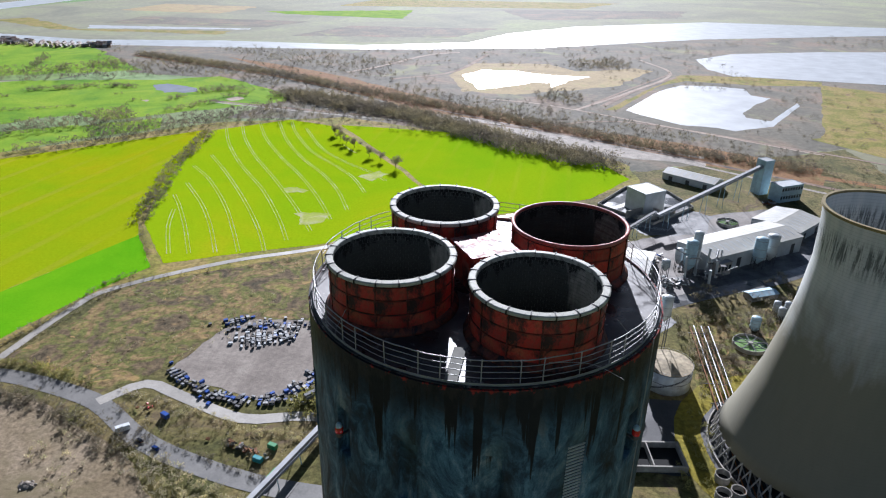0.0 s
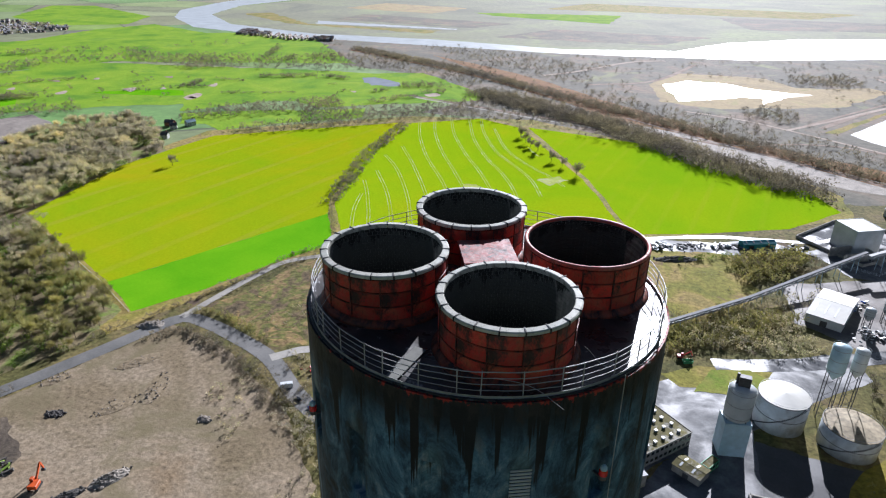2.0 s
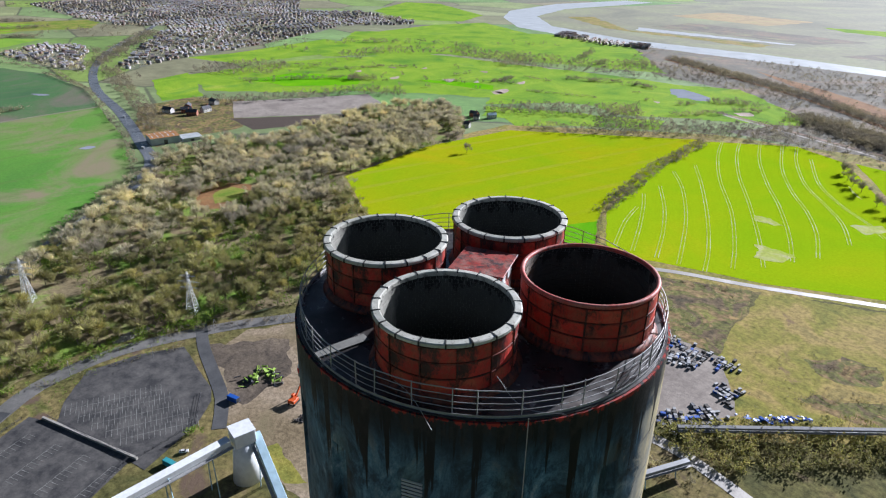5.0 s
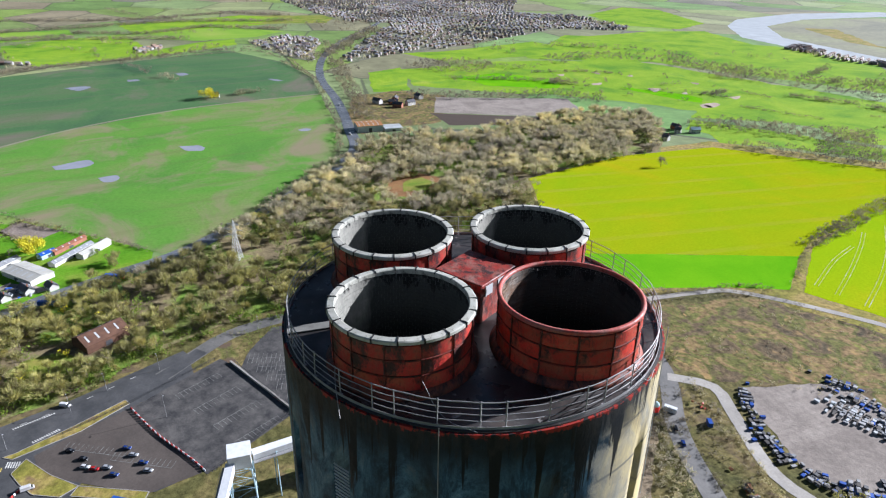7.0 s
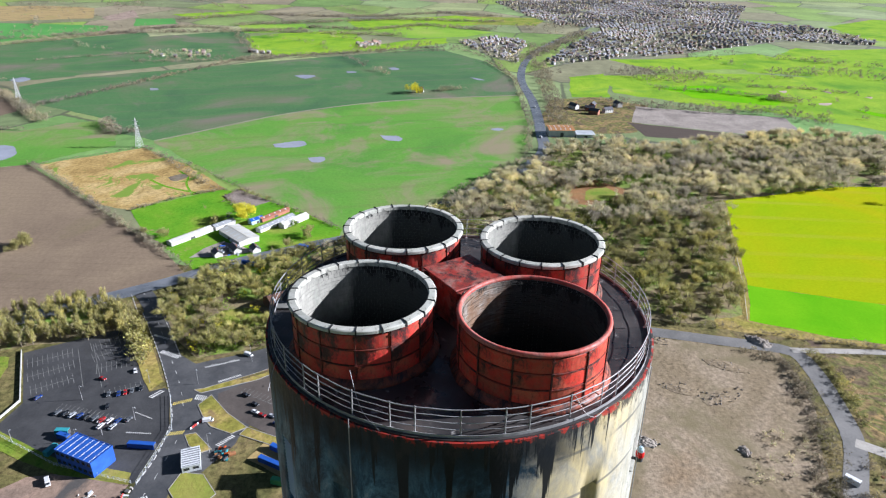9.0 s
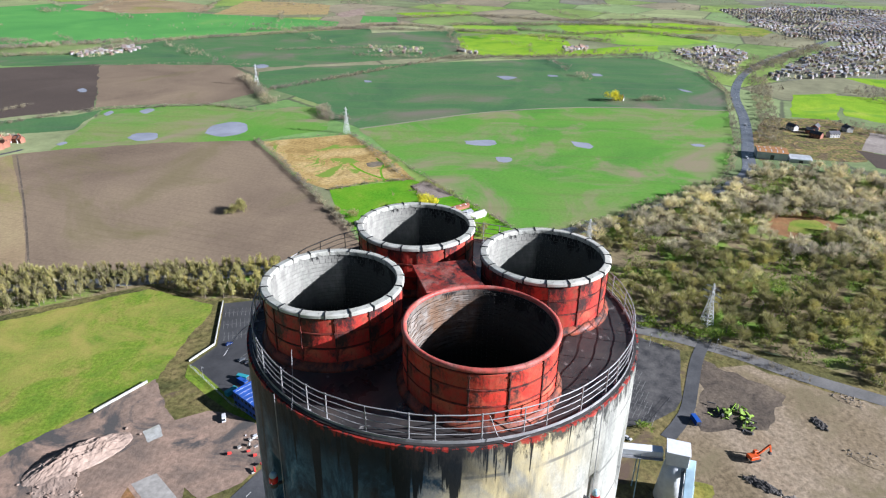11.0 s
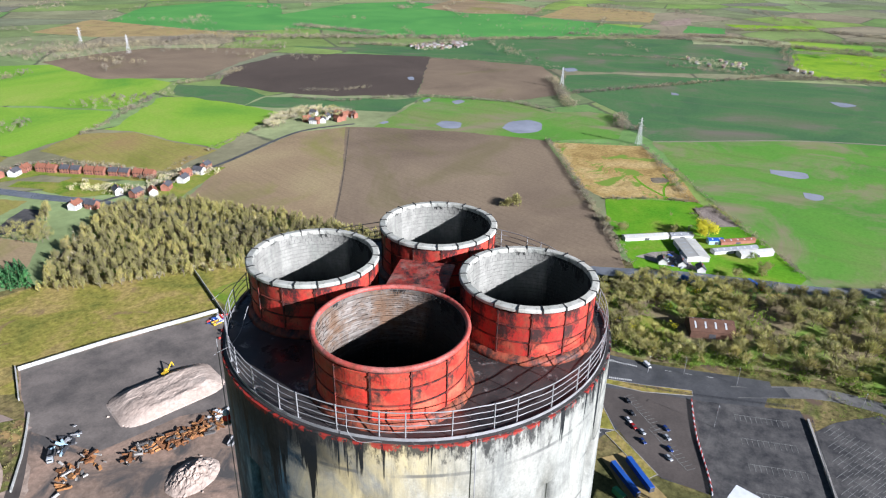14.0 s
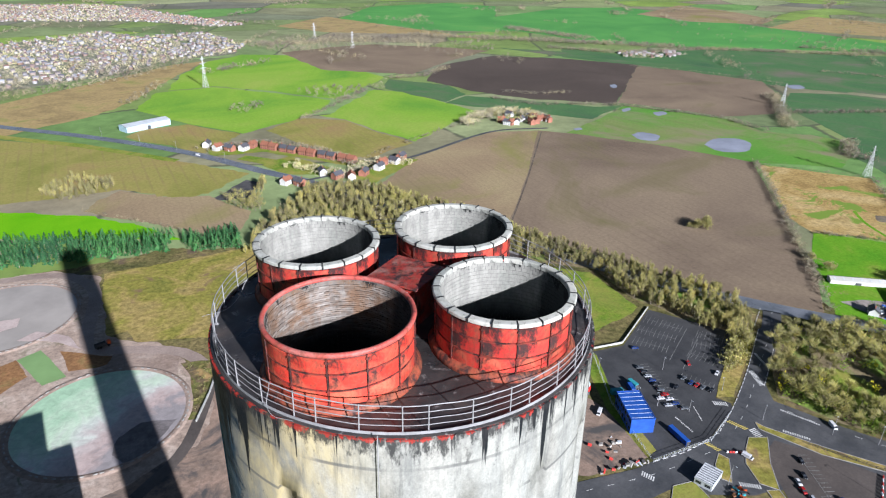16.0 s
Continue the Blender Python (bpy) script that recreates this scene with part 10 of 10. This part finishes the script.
# ---- vehicles ----
def make_car(paint, label, van=False):
    top = thing("car", pose(0, 0, 0), label, "van" if van else "car", "parked cars")
    long, wide = (5.4, 2.0) if van else (4.3, 1.78)
    body = add_box(bmesh.new(), 0, 0, 0.62, long, wide, 0.62, bevel=0.14)
    if van:
        add_box(body, -0.5, 0, 1.45, 4.1, 1.9, 1.2, bevel=0.12)
    part("body", body, paint, top)
    cab = bmesh.new()
    base = [(-1.75, 0.78), (1.0, 0.78), (0.35, 0.66), (-1.35, 0.66)] if not van else [(1.2, 0.9), (2.2, 0.85), (1.6, 0.8), (1.2, 0.85)]
    v = [cab.verts.new((x, s * y, z)) for s in (1, -1) for (x, y), z in zip(base, (0.92, 0.92, 1.42 if not van else 1.6, 1.42 if not van else 1.6))]
    for f in ((0, 1, 2, 3), (7, 6, 5, 4), (0, 4, 5, 1), (1, 5, 6, 2), (3, 7, 4, 0), (2, 6, 7, 3)):
        cab.faces.new([v[i] for i in f])
    part("cabin_glass", cab, M_GLASS, top)
    if not van:
        part("roof", box(-0.5, 0, 1.44, 1.65, 1.3, 0.06, bevel=0.02), paint, top)
    for sx in (1, -1):
        for sy in (1, -1):
            wheel = part("wheel", add_rod(bmesh.new(), (sx * long * 0.31, sy * (wide / 2 - 0.2), 0.32), (sx * long * 0.31, sy * (wide / 2 + 0.02), 0.32), 0.32, 12), M_TYRE, top)
            part("rim", add_rod(bmesh.new(), (sx * long * 0.31, sy * (wide / 2), 0.32), (sx * long * 0.31, sy * (wide / 2 + 0.03), 0.32), 0.18, 8), M_GALV, wheel)
    for s in (1, -1):
        part("headlight", box(long / 2, s * wide * 0.33, 0.68, 0.06, 0.3, 0.14), M_WHITE, top)
        part("tail_light", box(-long / 2, s * wide * 0.33, 0.72, 0.06, 0.26, 0.14), M_REDP, top)
    return top


PAINTS = [plain("car_paint_" + k, c, 0.25, 0.2, 0.06, 1.0, 0.5) for k, c in (("black", (0.015, 0.016, 0.02)), ("blue", (0.02, 0.05, 0.2)), ("white", (0.72, 0.72, 0.72)), ("silver", (0.42, 0.44, 0.46)), ("red", (0.4, 0.02, 0.02)), ("grey", (0.12, 0.13, 0.14)))]
WORDS = ["black parked car", "dark blue parked car", "white parked car", "silver parked car", "red parked car", "dark grey parked car"]
PROTO = [make_car(p, w + " on dark asphalt") for p, w in zip(PAINTS, WORDS)]
VAN = make_car(PAINTS[2], "white van beside the site entrance", True)
def park(spots):
    for x, y, t, c in spots:
        m = pose(x, y, 0.2, 0, 0, t)
        if PROTO[c].get("placed"):
            copy_thing(PROTO[c], m)
        else:
            PROTO[c].matrix_basis = m
            PROTO[c]["placed"] = 1


park([(-261, -183, 150, 1), (-248, -168, 155, 5), (-247, -164, 155, 0), (-245.5, -160, 155, 3), (-244.5, -156, 155, 1), (-243.5, -152.5, 155, 0), (-242, -148, 155, 5), (-240.5, -144, 155, 4), (-239.5, -140, 155, 2), (-239, -136, 155, 1), (-240, -131, 155, 5), (-236, -143, 155, 2), (-235, -137, 155, 3)])
park([(-251, -145, 10, 0), (-261, -148, 10, 5), (-261, -143, 10, 1), (-262, -140, 10, 4), (-263, -137, 10, 5), (-265, -133, 10, 0), (-275, -156, 60, 4), (-281, -141, 20, 2)])
park([(-255, -77, 60, 0), (-247, -71, 58, 0), (-241, -70, 60, 2), (-238, -66, 60, 4), (-237, -61, 60, 3), (-247, -53, 62, 1), (-241, -50, 62, 3), (-234, -46, 62, 1), (-228, -44, 62, 3), (-231, -58, 58, 1), (-160, 196, 150, 0), (-150, 192, 150, 1), (-232, 44, 60, 2)])
VAN.matrix_basis = pose(-236, -92, 0.24, 0, 0, 100)
for x, y, t in ((-292, -82, 60), (-200, -152, 30), (-900, 224, 10), (-740, 195, 15), (-140, -705, 120)):
    copy_thing(VAN, pose(x, y, 0.24, 0, 0, t))
for o in PROTO:
    if o.get("placed"):
        del o["placed"]


def digger(x, y, turn, paint, label, size=1.0):
    top = thing("excavator", pose(x, y, 0.12, 0, 0, turn), label, "excavator")
    top.scale = (size, size, size)
    for s in (1, -1):
        part("track", add_box(bmesh.new(), 0, s * 1.15, 0.45, 4.2, 0.6, 0.9, bevel=0.25), M_TYRE, top)
    part("house", box(-0.5, 0, 1.7, 3.4, 2.7, 1.3, bevel=0.15), paint, top)
    cab = part("cab", box(0.9, 0.8, 2.4, 1.5, 1.1, 1.7, bevel=0.1), paint, top)
    part("window", box(1.66, 0.8, 2.6, 0.06, 0.9, 1.0), M_GLASS, cab)
    part("boom", add_box(bmesh.new(), 3.3, 0, 3.6, 4.8, 0.5, 0.6, 0, 0, -38), paint, top)
    part("stick", add_box(bmesh.new(), 5.9, 0, 3.6, 0.45, 0.4, 3.6, 0, 0, -18), paint, top)
    part("bucket", add_box(bmesh.new(), 6.2, 0, 1.6, 1.0, 1.2, 0.9, 0, 0, 20, bevel=0.15), M_STEELD, top)


digger(-231, 101, 118, M_ORANGE, "orange tracked excavator on cleared dirt", 1.4)
digger(-112, -281, 200, M_YELLOW, "yellow excavator on a gravel heap")
digger(-262, 95, 140, M_LIME, "lime green excavator among parts")
digger(22, 315, 20, M_REDP, "red loader in the mossy yard")


def dumper(x, y, turn, paint, label):
    top = thing("dump_truck", pose(x, y, 0.2, 0, 0, turn), label, "truck")
    part("chassis", box(0, 0, 1.0, 8.5, 2.2, 0.5), M_STEELD, top)
    cab = part("cab", box(3.4, 0, 2.1, 1.9, 2.5, 2.2, bevel=0.15), paint, top)
    part("windscreen", box(4.37, 0, 2.5, 0.06, 2.1, 0.9), M_GLASS, cab)
    skip = bmesh.new()
    add_box(skip, -1.2, 0, 1.6, 5.8, 2.6, 0.2)
    for sy in (1, -1):
        add_box(skip, -1.2, sy * 1.3, 2.2, 5.8, 0.15, 1.3)
    add_box(skip, 1.7, 0, 2.4, 0.2, 2.7, 1.6)
    part("tipper", skip, M_STEELD, top)
    for wx in (3.0, -1.4, -3.0):
        for sy in (1, -1):
            part("wheel", add_rod(bmesh.new(), (wx, sy * 0.9, 0.75), (wx, sy * 1.4, 0.75), 0.75, 14), M_TYRE, top)


dumper(4, -350, 190, M_ORANGE, "orange dump truck on a sandy haul road")
dumper(-45, -262, 60, M_CLAD, "grey dump truck in the gravel yard")
for x, y, t, mat, words in ((-109, -206, 30, M_YELLOW, "yellow skip of blue waste"), (-104, -208, 30, M_GALV, "grey skip in the yard"), (-160, -306, 0, M_YELLOW, "small yellow bin by the wall"), (26, 312, 20, M_GREENC, "green trailer on wet concrete")):
    s = thing("skip", pose(x, y, 0.15, 0, 0, t), words, "skip")
    part("floor", box(0, 0, 0.15, 5.0, 2.2, 0.2), mat, s)
    for sy in (1, -1):
        part("side", box(0, sy * 1.15, 1.0, 5.4, 0.12, 1.7, rx=-sy * 8), mat, s)
    for sx in (1, -1):
        part("end", box(sx * 2.7, 0, 1.0, 0.12, 2.3, 1.7, ry=sx * 20), mat, s)

# long trailers, pallets and loads parked along the site road
for x, y, t, mat, words in ((-156, 214, -28, M_BLUE, "small blue container on the lay-by"), (-96, 198, -20, M_GREENC, "green skip container by the road"), (-100, 189, -18, M_TEAL, "teal container beside stacked pallets")):
    c = thing("container", pose(x, y, 0.2, 0, 0, t), words, "container")
    part("body", box(0, 0, 1.2, 4.5, 2.3, 2.3, bevel=0.06), mat, c)
    part("lid", box(0, 0, 2.42, 4.3, 2.1, 0.1), mat, c)
scrap(-110, 196, 13, 1.6, -18, 40, (M_RUST, M_CONC, M_DARKRUB, M_RUST), "long row of pallets and timber on a lay-by", (1, 4))
scrap(-169, 220, 3, 1.6, 10, 8, (M_REDP, M_RUST), "red drums beside the road fork", (0.6, 1.2))
scrap(-134, 288, 14, 8, 20, 90, (M_CLAD, M_GREYR, M_DARKRUB, M_GALV), "great stack of grey crates at the yard's end", (1.2, 2.6), True)

# barriers and loads at the entrance
for i in range(7):
    b = thing("barrier", pose(-231 - i * 1.15, -99 + i * 0.8, 0.23, 0, 0, -35), ("red" if i % 3 else "white") + " plastic barrier across the lane mouth", "barrier", "lane barriers")
    part("block", box(0, 0, 0.45, 1.05, 0.4, 0.9, bevel=0.08), M_REDP if i % 3 else M_WHITE, b)
    part("foot", box(0, 0, 0.06, 1.1, 0.6, 0.12, bevel=0.03), M_REDP if i % 3 else M_WHITE, b)
scrap(-212, -80, 5, 3, 30, 24, (M_RUST, M_ORANGE, M_STEELD, M_TEAL), "rusty scrap and orange machine parts by the cabin", (1, 4))
scrap(-186, -132, 9, 7, 20, 12, (M_CONC, M_WHITE, M_CONC, M_REDP), "white bags and red cones on brown earth", (0.8, 2))
scrap(-184, -118, 14, 2, -14, 16, (M_CONC, M_CLAD, M_REDP, M_CONC), "red and grey road plates along the kerb", (1, 3))

heap(-266, 139, 5, 3, 1.0, 20, M_DARKRUB, "small dark heap on reddish dirt", 41, 24, "rubble")
heap(-243, 155, 10, 5, 0.4, 60, M_RUBBLE, "scatter of broken concrete on dirt", 42, 40, "rubble")
heap(-290, 160, 8, 4, 0.4, 70, M_RUBBLE, "scatter of broken stone on dirt", 43, 40, "rubble")
heap(-350, 58, 4, 12, 1.2, 10, M_RUBBLE, "litter and stone at the edge of the wood", 44, 40, "rubble")

wall_run("wall_bund", [(99, 536), (133, 587), (171, 581), (186, 539), (141, 495), (99, 536)], 2.4, 0.5, M_CONC, "low weathered wall round the screen house")
scrap(130, 386, 12, 6, 30, 60, (M_CLAD, M_GALV, M_STEELD, M_CONC), "clutter of steel and bags beside the works", (1, 4))
scrap(124, 426, 10, 8, 10, 40, (M_CLAD, M_GALV, M_BLUE, M_CONC), "stacked steel and pallets in the works yard", (1, 4))
scrap(150, 512, 12, 8, 30, 40, (M_STEELD, M_GALV, M_CONC), "steel frames inside the low wall", (2, 6))
scrap(262, 560, 10, 4, 10, 24, (M_RUST, M_DARKRUB, M_GALV), "rusty frames in rough grass", (2, 5))

scrap(-440, -120, 14, 12, 20, 34, (M_CLAD, M_BLUE, M_WHITE, M_STEELD, M_CONC), "vans, bins and stacked goods in the farmyard", (1.5, 4.5))
for x, y, t in ((-407, -100, 64), (-432, -62, 62)):
    c = thing("lorry", pose(x, y, 0.22, 0, 0, t), "blue articulated lorry on the main road", "lorry")
    part("trailer", box(-1.5, 0, 2.3, 11, 2.5, 3.0, bevel=0.08), M_BLUER, c)
    part("cab", box(5.6, 0, 1.9, 2.2, 2.4, 2.8, bevel=0.2), M_REDP, c)
    for wx in (-5.5, -4.2, 3.0, 5.8):
        for sy in (1, -1):
            part("wheel", add_rod(bmesh.new(), (wx, sy * 0.8, 0.5), (wx, sy * 1.25, 0.5), 0.5, 12), M_TYRE, c)
